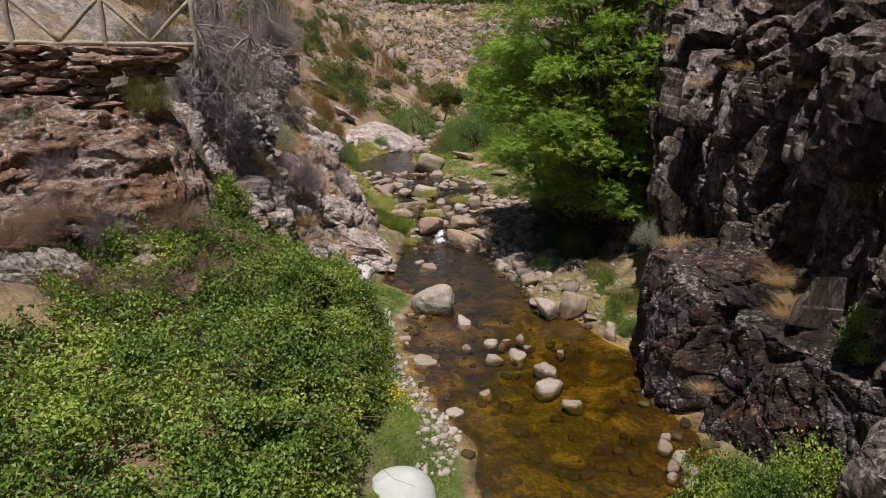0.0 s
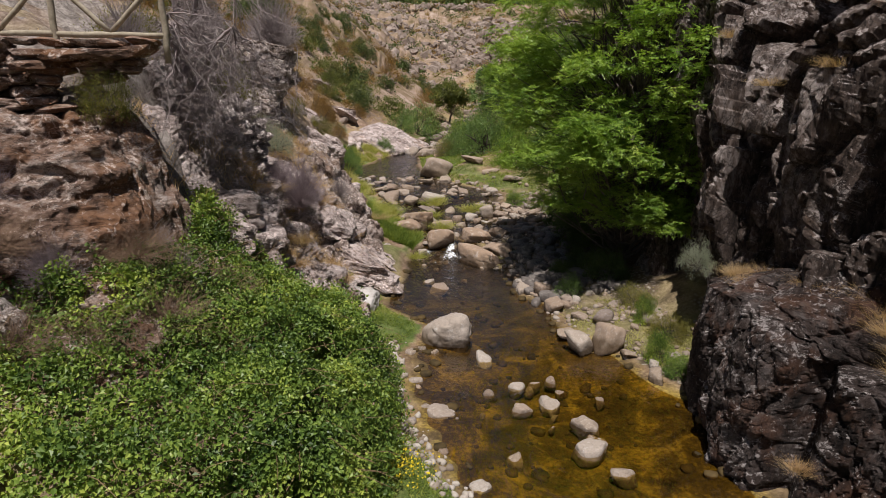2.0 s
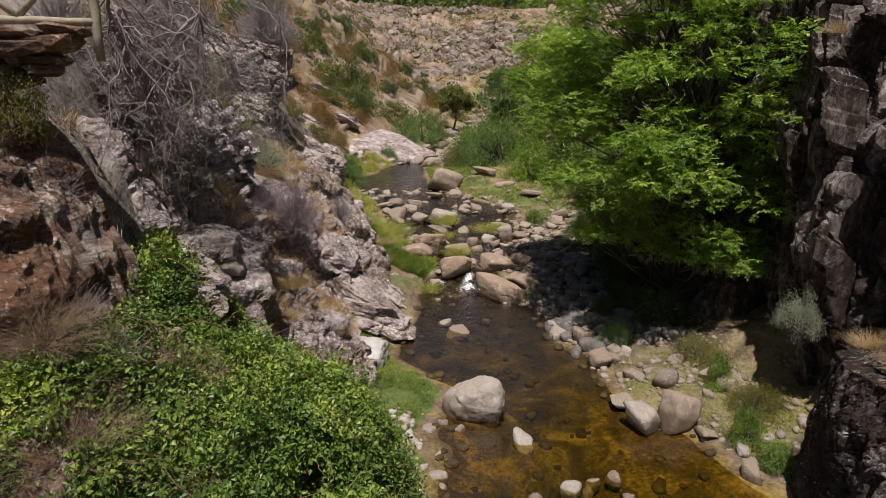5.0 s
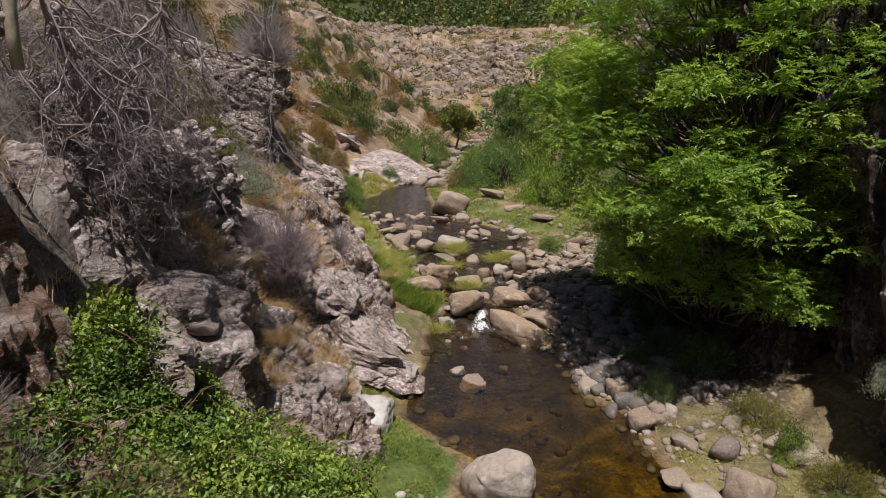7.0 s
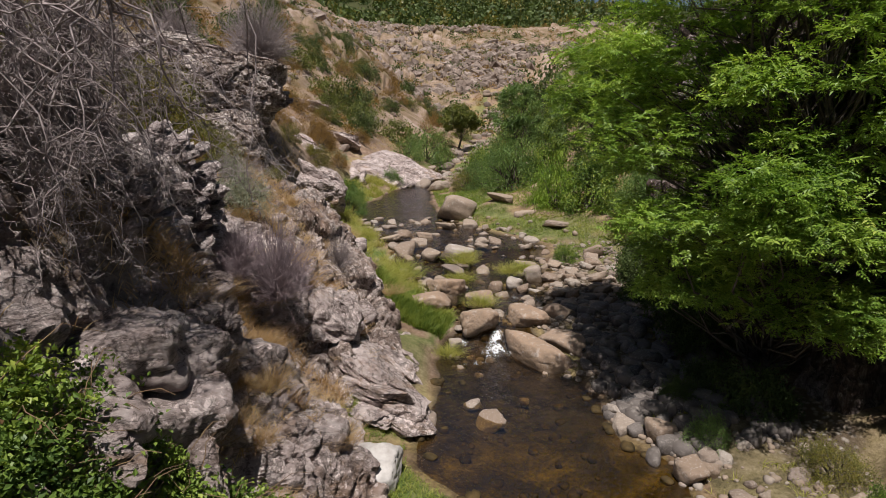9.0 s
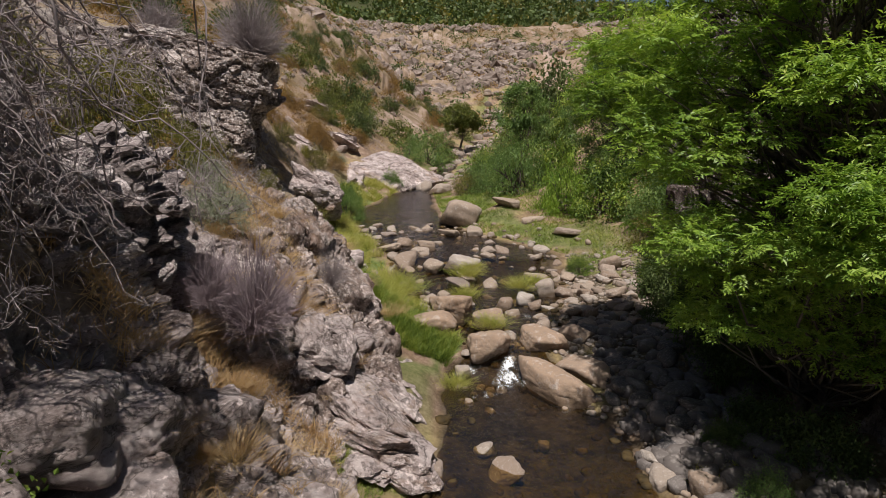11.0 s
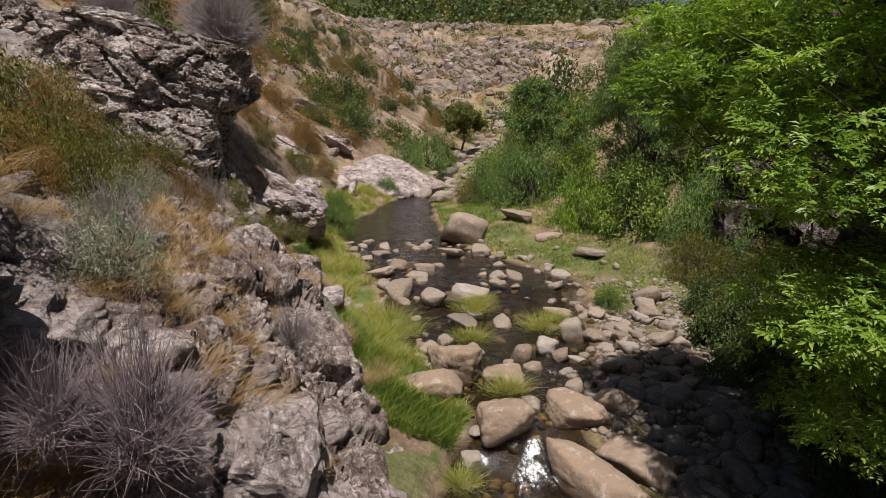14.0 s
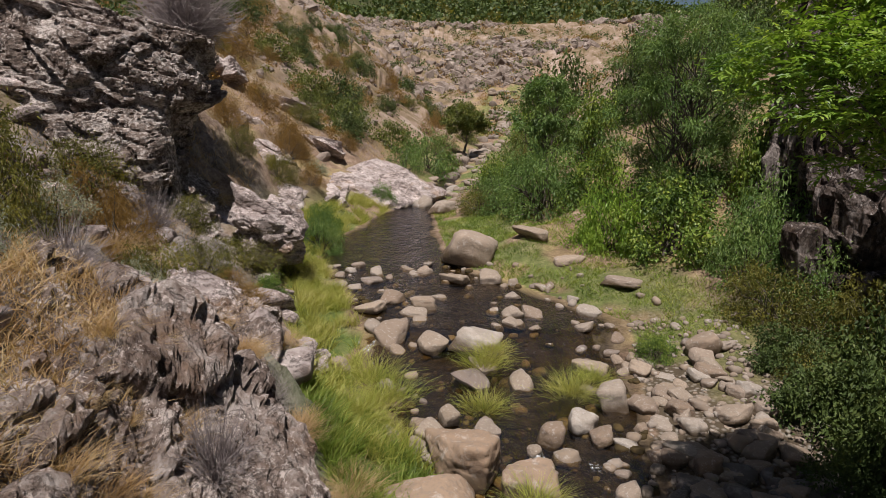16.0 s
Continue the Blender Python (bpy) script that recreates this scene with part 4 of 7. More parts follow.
def stone_heap(name, label, spots, seed):
    """Stones too far or too small to tell apart, in one mesh. spots: x, y, height of the bed, width, height."""
    rng = np.random.default_rng(seed)
    shapes = [block(3, (1, 1, 1), rng, 7, 9.0, 0.07) for _ in range(6)]
    sets = []
    for i, (x, y, z, w, h) in enumerate(spots):
        p, f = shapes[i % 6]
        turn = np.array(Euler((rng.uniform(-0.3, 0.3), rng.uniform(-0.3, 0.3), rng.uniform(0, 6.28))).to_matrix())
        sets.append(((p * (w * 0.55, w * rng.uniform(0.4, 0.55), h * 0.62)) @ turn.T + (x, y, z + h * 0.3), f))
    return tagged(new(name, mesh_of(name, *joined(sets), STONE_SMALL)), label, "stones", kind="stuff")


def boulder(x, y, z, half, seed, label, group, spin=0, sharp=13.0, material=STONE, planes=8, rough=0.06):
    """A large boulder with a shape of its own; half: its half sizes before it sinks into the bed."""
    rng = np.random.default_rng(seed)
    p, f = block(5, half, rng, planes, sharp, rough)
    n = p / np.linalg.norm(p, axis=1)[:, None]
    h, c = broken(p + seed, (0.5, 0.5, 0.2), seed, 0.5)
    p = p + n * (0.3 * rough * (h - 0.6 * c))[:, None] * min(1.0, min(half) * 2)
    ob = new("boulder", mesh_of("boulder", p, f, material))
    ob.matrix_basis = pose(x, y, z, 0, 0, spin)
    return tagged(ob, label, "boulder", group)


IN_POOL = [(-1.2, 15.1, .46, .25), (-.9, 15.3, .3, .21), (-.6, 15.1, .22, .18), (-1.0, 14.2, .22, .2), (-1.0, 13.7, .38, .2), (-.9, 13.4, .25, .12), (-1.2, 13.3, .23, .13),
           (-.8, 12.6, .21, .13), (-.4, 12.4, .61, .32), (-.1, 12.2, .12, .17), (.6, 13.1, .27, .33), (.6, 14.7, .47, .22), (1.2, 13.4, .37, .32), (1.6, 13.6, .24, .16), (1.5, 13.4, .24, .1),
           (2.0, 13.7, .29, .18), (1.2, 12.5, .44, .34), (1.8, 12.7, .47, .26), (2.1, 13.2, .2, .14), (1.8, 12.3, .12, .13), (2.9, 12.9, .22, .18), (2.4, 11.9, .48, .41), (2.4, 11.6, .26, .14)]
IN_POOL_TOO = [(2.5, 11.5, .21, .1), (2.3, 11.2, .7, .36), (1.7, 11.9, .14, .14), (.4, 12.4, .14, .09), (-.4, 11.2, .35, .17), (-1.0, 11.0, .24, .2), (-.9, 11.6, .12, .09), (-1.1, 12.0, .15, .09),
               (-1.6, 14.5, .29, .16), (-1.3, 12.9, .15, .13), (2.65, 10.55, .42, .2), (.25, 10.2, .36, .2), (.9, 10.9, .3, .16), (.3, 9.2, .2, .12), (.75, 8.8, .18, .1), (-.9, 20.5, .47, .2), (-.6, 19.9, .63, .15),
               (.3, 20.7, .24, .12), (-1.9, 19.8, .53, .38)]
for k, (x, y, w, h) in enumerate(IN_POOL + IN_POOL_TOO):
    stone(x, y, w * 0.95, h * 0.6 + 0.15, k, "pale rounded stone lying in the shallow pool", "stones in the pool", base=-0.18)
boulder(-0.2, 15.75, 0.18, (0.68, 0.56, 0.66), 21, "big pale grey boulder standing in the pool", "stones in the pool", -12, 6.0, planes=16)
boulder(-2.85, 17.35, 0.35, (0.80, 0.55, 0.5), 13, "pale whitish angular boulder at the water's edge", "bank stones", 15, 18.0, plain_material("whitish_stone", [(0.3, (0.30, 0.27, 0.25)), (0.7, (0.52, 0.49, 0.47))], 3, 0.85, 0.5), 9)
for x, y, z, half, seed, spin in ((-5.25, 15.15, 3.5, (0.85, 0.7, 0.52), 31, 20), (-4.75, 15.75, 3.2, (0.72, 0.6, 0.5), 32, -25), (-4.55, 15.0, 2.75, (0.7, 0.62, 0.5), 33, 50)):
    boulder(x, y, z, half, seed, "pale grey rock lodged in the rock bank below the shale", "bank stones", spin, 11.0, ROCK_GREY, 14, 0.1)
boulder(-0.68, 7.5, 0.12, (0.84, 0.8, 0.86), 14, "smooth white boulder on the grassy bank", "bank stones", 0, 3.5, plain_material("white_stone", [(0.3, (0.37, 0.38, 0.36)), (0.7, (0.45, 0.46, 0.45))], 3, 0.8, 0.3), planes=40, rough=0.015)
ON_BAR = [(2.8, 16.0, .49, .18), (3.0, 15.2, .59, .58), (3.7, 15.3, .65, .71), (4.1, 14.9, .48, .14), (4.5, 14.3, .29, .18), (4.3, 13.7, .31, .25), (2.1, 20.0, .53, .23), (2.1, 19.4, .5, .24),
          (2.8, 17.8, .49, .37), (3.7, 17.9, .51, .25), (4.1, 18.4, .54, .52), (3.4, 17.0, .6, .3), (4.2, 16.6, .7, .3), (4.7, 17.4, .5, .3), (3.9, 16.0, .5, .25), (3.3, 18.8, .55, .4), (2.7, 19.0, .6, .45)]
for k, (x, y, w, h) in enumerate(ON_BAR):
    stone(x, y, w, h, k + 50, "pale angular stone on the gravel bar", "stones on the gravel bar", base=0.03)
for k, (x, y, w) in enumerate(((4.0, 9.0, .3), (4.1, 8.7, .22), (3.95, 8.45, .26), (4.2, 8.35, .3), (3.85, 8.2, .2), (4.05, 8.05, .24), (4.15, 9.35, .2))):
    stone(x, y, w, w * 0.55 + 0.12, k + 70, "whitish stone at the foot of the buttress", "stones at the buttress", base=-0.12)
# x, y, height of the middle, half sizes, turn
AT_FALL = [(-.6, 24.35, .4, .62, .58, .52, 20), (-2.0, 25.1, .75, .72, .5, .28, 15), (-1.4, 26.2, .7, .62, .55, .45, -20), (-.45, 25.7, .6, .48, .4, .3, 0), (.85, 24.6, .45, .55, .5, .38, 25),
           (1.75, 24.9, .5, .5, .36, .3, -40), (.85, 22.7, .2, .40, 1.05, .44, 36), (1.75, 23.15, .22, .36, .9, .42, 36)]
for k, (x, y, z, a, b, c, turn) in enumerate(AT_FALL):
    boulder(x, y, z, (a, b, c), 500 + k, "tan boulder by the little waterfall, stained dark at its foot", "boulders at the waterfall", turn, 16.0, STONE_TAN, 11)
for k, (x, y, w, h, b) in enumerate(((1.1, 25.6, .5, .31, .4), (-2.2, 27.3, .45, .32, .5), (-2.0, 27.0, .5, .38, .5), (-1.7, 27.7, .46, .33, .5), (-1.2, 23.5, .5, .3, .0))):
    stone(x, y, w, h, k + 80, "tan stone by the little waterfall", "stones at the waterfall", base=b)
UPPER = [(.2, 27.2, .61, .58), (.8, 27.6, .6, .57), (1.1, 27.2, .55, .37), (1.5, 27.0, .4, .25), (1.6, 28.4, .75, .87), (2.2, 28.2, .56, .56), (1.5, 30.0, .93, .47), (-1.1, 29.3, .89, .36), (-.1, 29.3, .81, .31), (-.9, 30.8, 1.17, .85),
         (-.9, 30.0, .69, .28), (0, 32.0, .55, .25), (.6, 32.7, .62, .31), (0, 32.7, .57, .36), (.5, 31.7, .33, .18), (.2, 34.2, .45, .2), (2.2, 32.8, .73, .42), (1.8, 31.7, .53, .31), (2.5, 31.9, .3, .22), (2.5, 31.2, .42, .26),
         (2.2, 30.7, .45, .24), (2.5, 30.2, .48, .22), (2.6, 29.7, .46, .42)]
UPPER_TOO = [(3.0, 29.5, .54, .23), (3.0, 28.9, .63, .39), (3.1, 30.2, .31, .19), (3.7, 30.3, .31, .19), (2.3, 27.7, .57, .28), (1.9, 27.5, .32, .28), (2.3, 27.2, .41, .27), (3.6, 28.5, .46, .38), (4.1, 28.9, .28, .22), (3.3, 27.6, 1.11, .52),
             (2.6, 26.4, .75, .53), (1.8, 26.3, .34, .28), (2.1, 26.5, .29, .25), (1.2, 26.2, .28, .22), (1.2, 26.5, .26, .16), (1.4, 25.7, .24, .35), (-.2, 26.8, .33, .26), (0, 26.2, .22, .19), (-1.0, 27.4, .62, .34)]
UPPER_LEFT = [(-3.8, 32.9, .83, .42), (-3.3, 33.8, .93, .41), (-2.4, 33.3, .95, .53), (-2.6, 32.8, .77, .31), (-2.1, 30.9, 1.0, .54), (-3.2, 31.2, .93, .5), (-4.1, 29.6, .58, .75), (-2.9, 30.7, .45, .27), (-5.0, 36.7, .45, .32), (-5.6, 37.3, .4, .2),
              (-4.8, 37.4, .47, .33), (-5.1, 35.2, .54, .24), (-4.1, 35.7, .73, .27), (-4.1, 36.5, .51, .25), (-3.6, 36.0, .37, .22), (-2.5, 36.8, .58, .28), (-2.2, 26.8, .46, .39), (-1.9, 26.4, .44, .44), (-2.8, 26.9, .79, .46), (-6.3, 35.5, .84, .42)]
for k, (x, y, w, h) in enumerate(UPPER + UPPER_TOO + UPPER_LEFT):
    stone(x, y, w * 0.92, h * 0.72, k + 120, "rounded tan and grey stone in the upper stream", "stones in the upper stream", base=float(water_level(y)) - 0.06)
FARTHER = [(-.9, 37.8, 2.0, 1.4), (-1.9, 47.9, 1.33, .83), (4.2, 30.3, .97, .6), (1.6, 38.8, 1.15, .42), (2.3, 36.3, 1.02, .33), (3.6, 34.2, 1.07, .33), (-.3, 35.7, .72, .47), (-1.4, 35.8, .99, .36), (-2.5, 36.6, .57, .23)]
for k, (x, y, w, h) in enumerate(FARTHER):
    stone(x, y, w, h, k + 220, "large pale boulder beside the upper stream" if w > 1.2 else "flat pale stone beside the upper stream", "stones beside the upper stream", base=max(height(x, y), float(water_level(y))) - 0.1, name="boulder" if w > 1.2 else "stone")

# stones heaped between the stream and the far bank
rng = random.Random(29)
for k in range(60):
    y = rng.uniform(24.8, 30.5)
    x = rng.uniform(1.4, 4.3) + 0.12 * (y - 25)
    w = rng.uniform(0.25, 0.65)
    stone(x, y, w, w * rng.uniform(0.4, 0.62), 900 + k, "pinkish-grey stone heaped beside the stream", "stones in the upper stream", base=max(height(x, y), float(water_level(y))) - 0.04)

# pale stones in the bed where the stream comes down the valley
rng = random.Random(23)
spots = []
for k in range(110):
    y = 49 + 95 * rng.random() ** 1.4
    a, b = float(np.interp(y, BANK_Y, BANK_L)), float(np.interp(y, BANK_Y, BANK_R))
    x = rng.uniform(a - 0.4, b + 1.8)
    w = rng.uniform(0.4, 1.1) * (1 + 0.012 * (y - 49))
    spots.append((x, y, max(height(x, y), float(water_level(y))) - 0.1, w, w * rng.uniform(0.4, 0.6)))
stone_heap("valley_stones", "pale stones in the bed of the stream up the valley", spots, 3)

# angular stones strewn over the bar
rng = random.Random(17)
for k in range(22):
    y = rng.uniform(14.6, 18.3)
    x = float(np.interp(y, BANK_Y, BANK_R)) + rng.uniform(0.0, 2.3)
    w = rng.uniform(0.16, 0.5)
    stone(x, y, w, w * rng.uniform(0.45, 0.8), 300 + k, "pale angular stone on the gravel bar", "stones on the gravel bar", base=height(x, y) - 0.04)

# smaller stones between them; under the tree wet ones, its shade put into their colour
rng = random.Random(11)
n = 0
spots = []
while n < 90:
    y = rng.uniform(21.5, 38)
    a, b = float(np.interp(y, BANK_Y, BANK_L)), float(np.interp(y, BANK_Y, BANK_R))
    x = rng.uniform(a + 0.2, b + (2.4 if y < 31 else 0.8))
    if y < 24 and x < 0.9:
        continue
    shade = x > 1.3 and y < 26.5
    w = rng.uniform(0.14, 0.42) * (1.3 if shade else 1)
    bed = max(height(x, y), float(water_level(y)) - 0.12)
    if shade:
        stone(x, y, w, w * rng.uniform(0.4, 0.7), 400 + n, "wet stone under the tree, coloured dark for its shade", "loose river stones", base=bed, dark=True)
    else:
        spots.append((x, y, bed, w, w * rng.uniform(0.4, 0.7)))
    n += 1
stone_heap("river_stones", "small tan and grey river stones among the boulders", spots, 4)
n = 0
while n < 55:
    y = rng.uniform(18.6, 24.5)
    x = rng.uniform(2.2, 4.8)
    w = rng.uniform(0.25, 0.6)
    stone(x, y, w, w * rng.uniform(0.45, 0.7), 700 + n, "wet stone under the tree, coloured dark for its shade", "loose river stones", base=height(x, y) - 0.03, dark=True)
    n += 1


def pebbles(name, label, count, area, size, seed, near_left=None, material=STONE_SMALL):
    """Many small pebbles in one mesh."""
    rng = np.random.default_rng(seed)
    v0, f0 = block(2, (1, 1, 0.7), rng, 6, 7.0, 0.03)
    xs, ys = area(rng, count)
    zs = height(xs, ys)
    s = size * rng.uniform(0.4, 1.3, count) ** 1.5
    ang = rng.uniform(0, 6.28, count)
    c, sn = np.cos(ang), np.sin(ang)
    st = rng.uniform(0.6, 1.0, count)
    vx, vy, vz = v0[:, 0][None, :] * s[:, None], v0[:, 1][None, :] * (s * st)[:, None], v0[:, 2][None, :] * s[:, None]
    p = np.stack([xs[:, None] + vx * c[:, None] - vy * sn[:, None], ys[:, None] + vx * sn[:, None] + vy * c[:, None], zs[:, None] + vz + 0.1 * s[:, None]], -1).reshape(-1, 3)
    f = (f0[None, :, :] + (np.arange(count) * len(v0))[:, None, None]).reshape(-1, 3)
    return tagged(new(name, mesh_of(name, p, f, material)), label, "pebbles", kind="stuff")


def pebble_material():
    g = Graph("pebble")
    rnd = g.node("NewGeometry").outputs["Random Per Island"]
    c = g.ramp(rnd, [(0.0, (0.16, 0.12, 0.09)), (0.3, (0.32, 0.27, 0.23)), (0.7, (0.40, 0.36, 0.32)), (1.0, (0.20, 0.165, 0.155))])
    n = g.noise(g.world_coords(), 25, 6, 0.7)
    return g.done(g.mix(g.level(n, 0.4, 0.7), c, g.mix(0.4, c, (0.1, 0.08, 0.06))), 0.85, g.bump(n, 0.3, 0.01), 0.25)


PEBBLE = pebble_material()


def along_left(rng, n):
    y = rng.uniform(8.0, 15.5, n)
    return np.interp(y, BANK_Y, BANK_L) + rng.normal(0.05, 0.16, n) + 0.5 * rng.random(n) * np.exp(-((y - 9.6) / 1.2) ** 2) - 0.25, y


def on_bar(rng, n):
    y = rng.uniform(14.5, 32, n)
    return np.interp(y, BANK_Y, BANK_R) + rng.uniform(-0.2, 2.6, n), y


def among_boulders(rng, n):
    y = rng.uniform(22, 38, n)
    t = rng.uniform(0.05, 1.35, n)
    return np.interp(y, BANK_Y, BANK_L) * (1 - t) + np.interp(y, BANK_Y, BANK_R) * t, y


def under_tree(rng, n):
    return rng.uniform(2.0, 5.2, n), rng.uniform(18.4, 26.0, n)


def in_bed(rng, n):
    y = rng.uniform(7, 38, n)
    t = rng.uniform(0.03, 0.97, n)
    return np.interp(y, BANK_Y, BANK_L) * (1 - t) + np.interp(y, BANK_Y, BANK_R) * t, y


pebbles("pebble_strip", "whitish pebbles along the grassy water's edge", 330, along_left, 0.07, 1, material=PEBBLE)
pebbles("gravel_bar", "grey gravel and cobbles on the bar", 1000, on_bar, 0.075, 2, material=STONE_SMALL)
pebbles("streambed_cobbles", "brown algae-covered cobbles on the stream bed", 560, in_bed, 0.11, 3,
        material=plain_material("algae_cobble", [(0.35, (0.025, 0.018, 0.008)), (0.65, (0.085, 0.055, 0.02))], 3, 0.8))
pebbles("river_cobbles", "brown and grey cobbles among the boulders of the upper stream", 240, among_boulders, 0.13, 5, material=STONE_SMALL)
pebbles("dark_cobbles", "wet cobbles under the ash tree, coloured dark for its shade", 420, under_tree, 0.2, 6, material=STONE_DARK)

# ---------------- plants ----------------
def bent(a, b, rng, n=6, sag=0.0, wander=0.05):
    """A line from a to b that wanders a little."""
    a, b = np.asarray(a, float), np.asarray(b, float)
    t = np.linspace(0, 1, n)[:, None]
    l = np.linalg.norm(b - a)
    w = rng.normal(0, wander * l, (n, 3)) * np.sin(np.pi * t)
    p = a + (b - a) * t + w
    p[:, 2] += sag * l * np.sin(np.pi * t[:, 0])
    return p


def clump_leaves(centres, radius, per, length, width, rng, flat=0.75, hang=0.25):
    """Leaves massed round the centres, turned outwards and a little down."""
    n = len(centres) * per
    c = np.repeat(centres, per, 0)
    r = np.repeat(radius, per)[:, None]
    o = rng.normal(0, 0.5, (n, 3))
    o[:, 2] *= flat
    p = c + o * r
    d = o + rng.normal(0, 0.5, (n, 3))
    d[:, 2] -= hang
    up = rng.normal(0, 0.45, (n, 3)) + np.array([0, 0, 1.0])
    return leaves(p, d, up, length, width, rng)


def sprays(centres, radius, per, leaf, rng, pairs=4):
    """Compound leaves massed in flat tufts round the centres: each a drooping stalk with pairs of leaflets."""
    n = len(centres) * per
    o = random_dirs(n, rng)
    o[:, 2] = np.where(o[:, 2] < 0, -0.45, 1.0) * o[:, 2] * 0.95
    r = np.repeat(radius, per)[:, None]
    foot = np.repeat(centres, per, 0) + o * r * rng.uniform(0.3, 1.0, (n, 1)) ** 0.5 * (1, 1, 0.95)
    axis = o * (1, 1, 0.5) + rng.normal(0, 0.35, (n, 3))
    axis[:, 2] -= 0.25
    axis /= np.linalg.norm(axis, axis=1)[:, None]
    up = rng.normal(0, 0.3, (n, 3)) + np.array([0, 0, 1.0]) + o * 0.35
    side = np.cross(axis, up)
    side /= np.linalg.norm(side, axis=1)[:, None] + 1e-9
    pts, dirs, ups = [], [], []
    gap = leaf[0] * 0.5
    for k in range(pairs):
        for s in (-1, 1):
            pts.append(foot + axis * gap * (k + 0.6))
            dirs.append(axis * 0.55 + side * s + rng.normal(0, 0.15, (n, 3)))
            ups.append(up)
    pts.append(foot + axis * gap * (pairs + 0.2))
    dirs.append(axis)
    ups.append(up)
    return leaves(np.concatenate(pts), np.concatenate(dirs), np.concatenate(ups), leaf[0], leaf[1], rng)


def ash_tree(place, seed, envelope, clumps, per, label, trunk_r=0.16, leaf=(0.105, 0.05), material=LEAF_ASH, stems=3, spread=0.5, low=0.12, foot=(0, 0), bough=None, compound=False, skirt=(0.2, 0.32, 0.55, 0.86)):
    """A broad-leaved tree: stems, limbs to every clump of the crown, and the crown's leaves. envelope: half width, half depth, height."""
    rng = np.random.default_rng(seed)
    rx, ry, h = envelope
    root = thing("tree", place, label, "tree")
    tops = []
    stem_lines = []
    for s in range(stems):
        a = s * 6.28 / stems + rng.uniform(0, 1)
        top = np.array([np.cos(a) * rx * spread * rng.uniform(0.2, 0.7), np.sin(a) * ry * spread * rng.uniform(0.2, 0.7), h * rng.uniform(0.72, 0.95)])
        line = bent((foot[0] + np.cos(a) * 0.12, foot[1] + np.sin(a) * 0.12, -0.3), top, rng, 14, 0, 0.03)
        rad = trunk_r * np.linspace(1.0, 0.14, 14) * (1.0 if s == 0 else 0.75)
        stem_lines.append((line, rad))
        tops.append(line)
    for s in stem_lines:
        part("stem", mesh_of("stem", *tubes([s], 8), BARK), root)
    n = clumps
    t = rng.uniform(low, 1.0, n)
    shape = np.interp(t, [0, 0.12, 0.3, 0.45, 0.6, 0.8, 0.95, 1], [*skirt, 1.0, 0.95, 0.55, 0.15])
    ang = rng.uniform(0, 6.28, n)
    lobes = 1 + 0.16 * np.sin(ang * 3 + seed) + 0.10 * np.sin(ang * 5 + t * 9)
    r = shape * lobes * np.sqrt(rng.uniform(0.15, 1.0, n))
    c = np.stack([np.cos(ang) * r * rx, np.sin(ang) * r * ry, t * h], 1)
    # open gaps between the boughs
    c = c[rough_noise(c * np.array([1, 1, 1.1]) + seed * 9.1, 0.85, seed + 3, 2) > -0.36]
    n = len(c)
    for at, half, more in bough or ():
        c = np.concatenate([c, np.array(at) + random_dirs(more, rng) * np.array(half) * rng.uniform(0.2, 1.0, (more, 1)) ** 0.5])
        n = len(c)
    limbs = []
    for q in c[:: 1 if n < 400 else 2]:
        stem = tops[int(rng.integers(len(tops)))]
        k = int(np.clip((q[2] / h - 0.18) * 14, 1, 12))
        limbs.append((bent(stem[k], q, rng, 5, 0.05, 0.06), np.linspace(0.035, 0.008, 5) * trunk_r / 0.16))
    part("branchwork", mesh_of("branchwork", *tubes(limbs, 4), BARK), root)
    if compound:
        v, f = sprays(c, rng.uniform(0.3, 0.62, n), per, leaf, rng)
    else:
        v, f = clump_leaves(c, rng.uniform(0.28, 0.56, n) * (rx / 3.2) ** 0.5, per, leaf[0], leaf[1], rng, 0.82)
    part("crown", mesh_of("crown", v, f, material, False), root)
    return root


BUSHES = {}


def bush_meshes(kind, seed, clumps, per, leaf, material, radius=0.3, shell=0.35, stems=True, bark=BARK, flat=0.8):
    """Meshes of a unit bush: a leafy dome of half width 1 and height 1, and its stems."""
    rng = np.random.default_rng(seed)
    d = random_dirs(clumps, rng)
    d[:, 2] = np.abs(d[:, 2]) * 1.1 - 0.08
    lump = 1 + 0.22 * rough_noise(d * 3 + seed, 1.2, seed, 2)
    r = rng.uniform(shell, 1.0, clumps) ** 0.5 * lump
    c = d * (r * 0.86)[:, None]
    c[:, 2] = np.maximum(c[:, 2], 0.04)
    v, f = clump_leaves(c, np.full(clumps, radius) * rng.uniform(0.6, 1.3, clumps), per, leaf[0], leaf[1], rng, flat)
    stem = tubes([(bent(rng.normal(0, 0.08, 3) * (1, 1, 0), q, rng, 5, 0.05, 0.05), np.linspace(0.022, 0.006, 5)) for q in c[::3]], 3)
    BUSHES[kind] = (mesh_of("foliage", v, f, material, False), mesh_of("stemwork", *stem, bark))


def bush(kind, x, y, wide, tall, label, group, base=None, deep=None, spin=None, name="bush", seed=0):
    rng = random.Random(int(x * 97 + y * 31 + seed))
    z = height(x, y) if base is None else base
    root = thing(name, pose(x, y, z - 0.05 * tall, 0, 0, rng.uniform(0, 360) if spin is None else spin) @ Matrix.Diagonal((wide / 2, (deep or wide * rng.uniform(0.85, 1.1)) / 2, tall, 1)), label, "bush", group)
    part("foliage", BUSHES[kind][0], root)
    part("stemwork", BUSHES[kind][1], root)
    return root


TWIGGY = {}


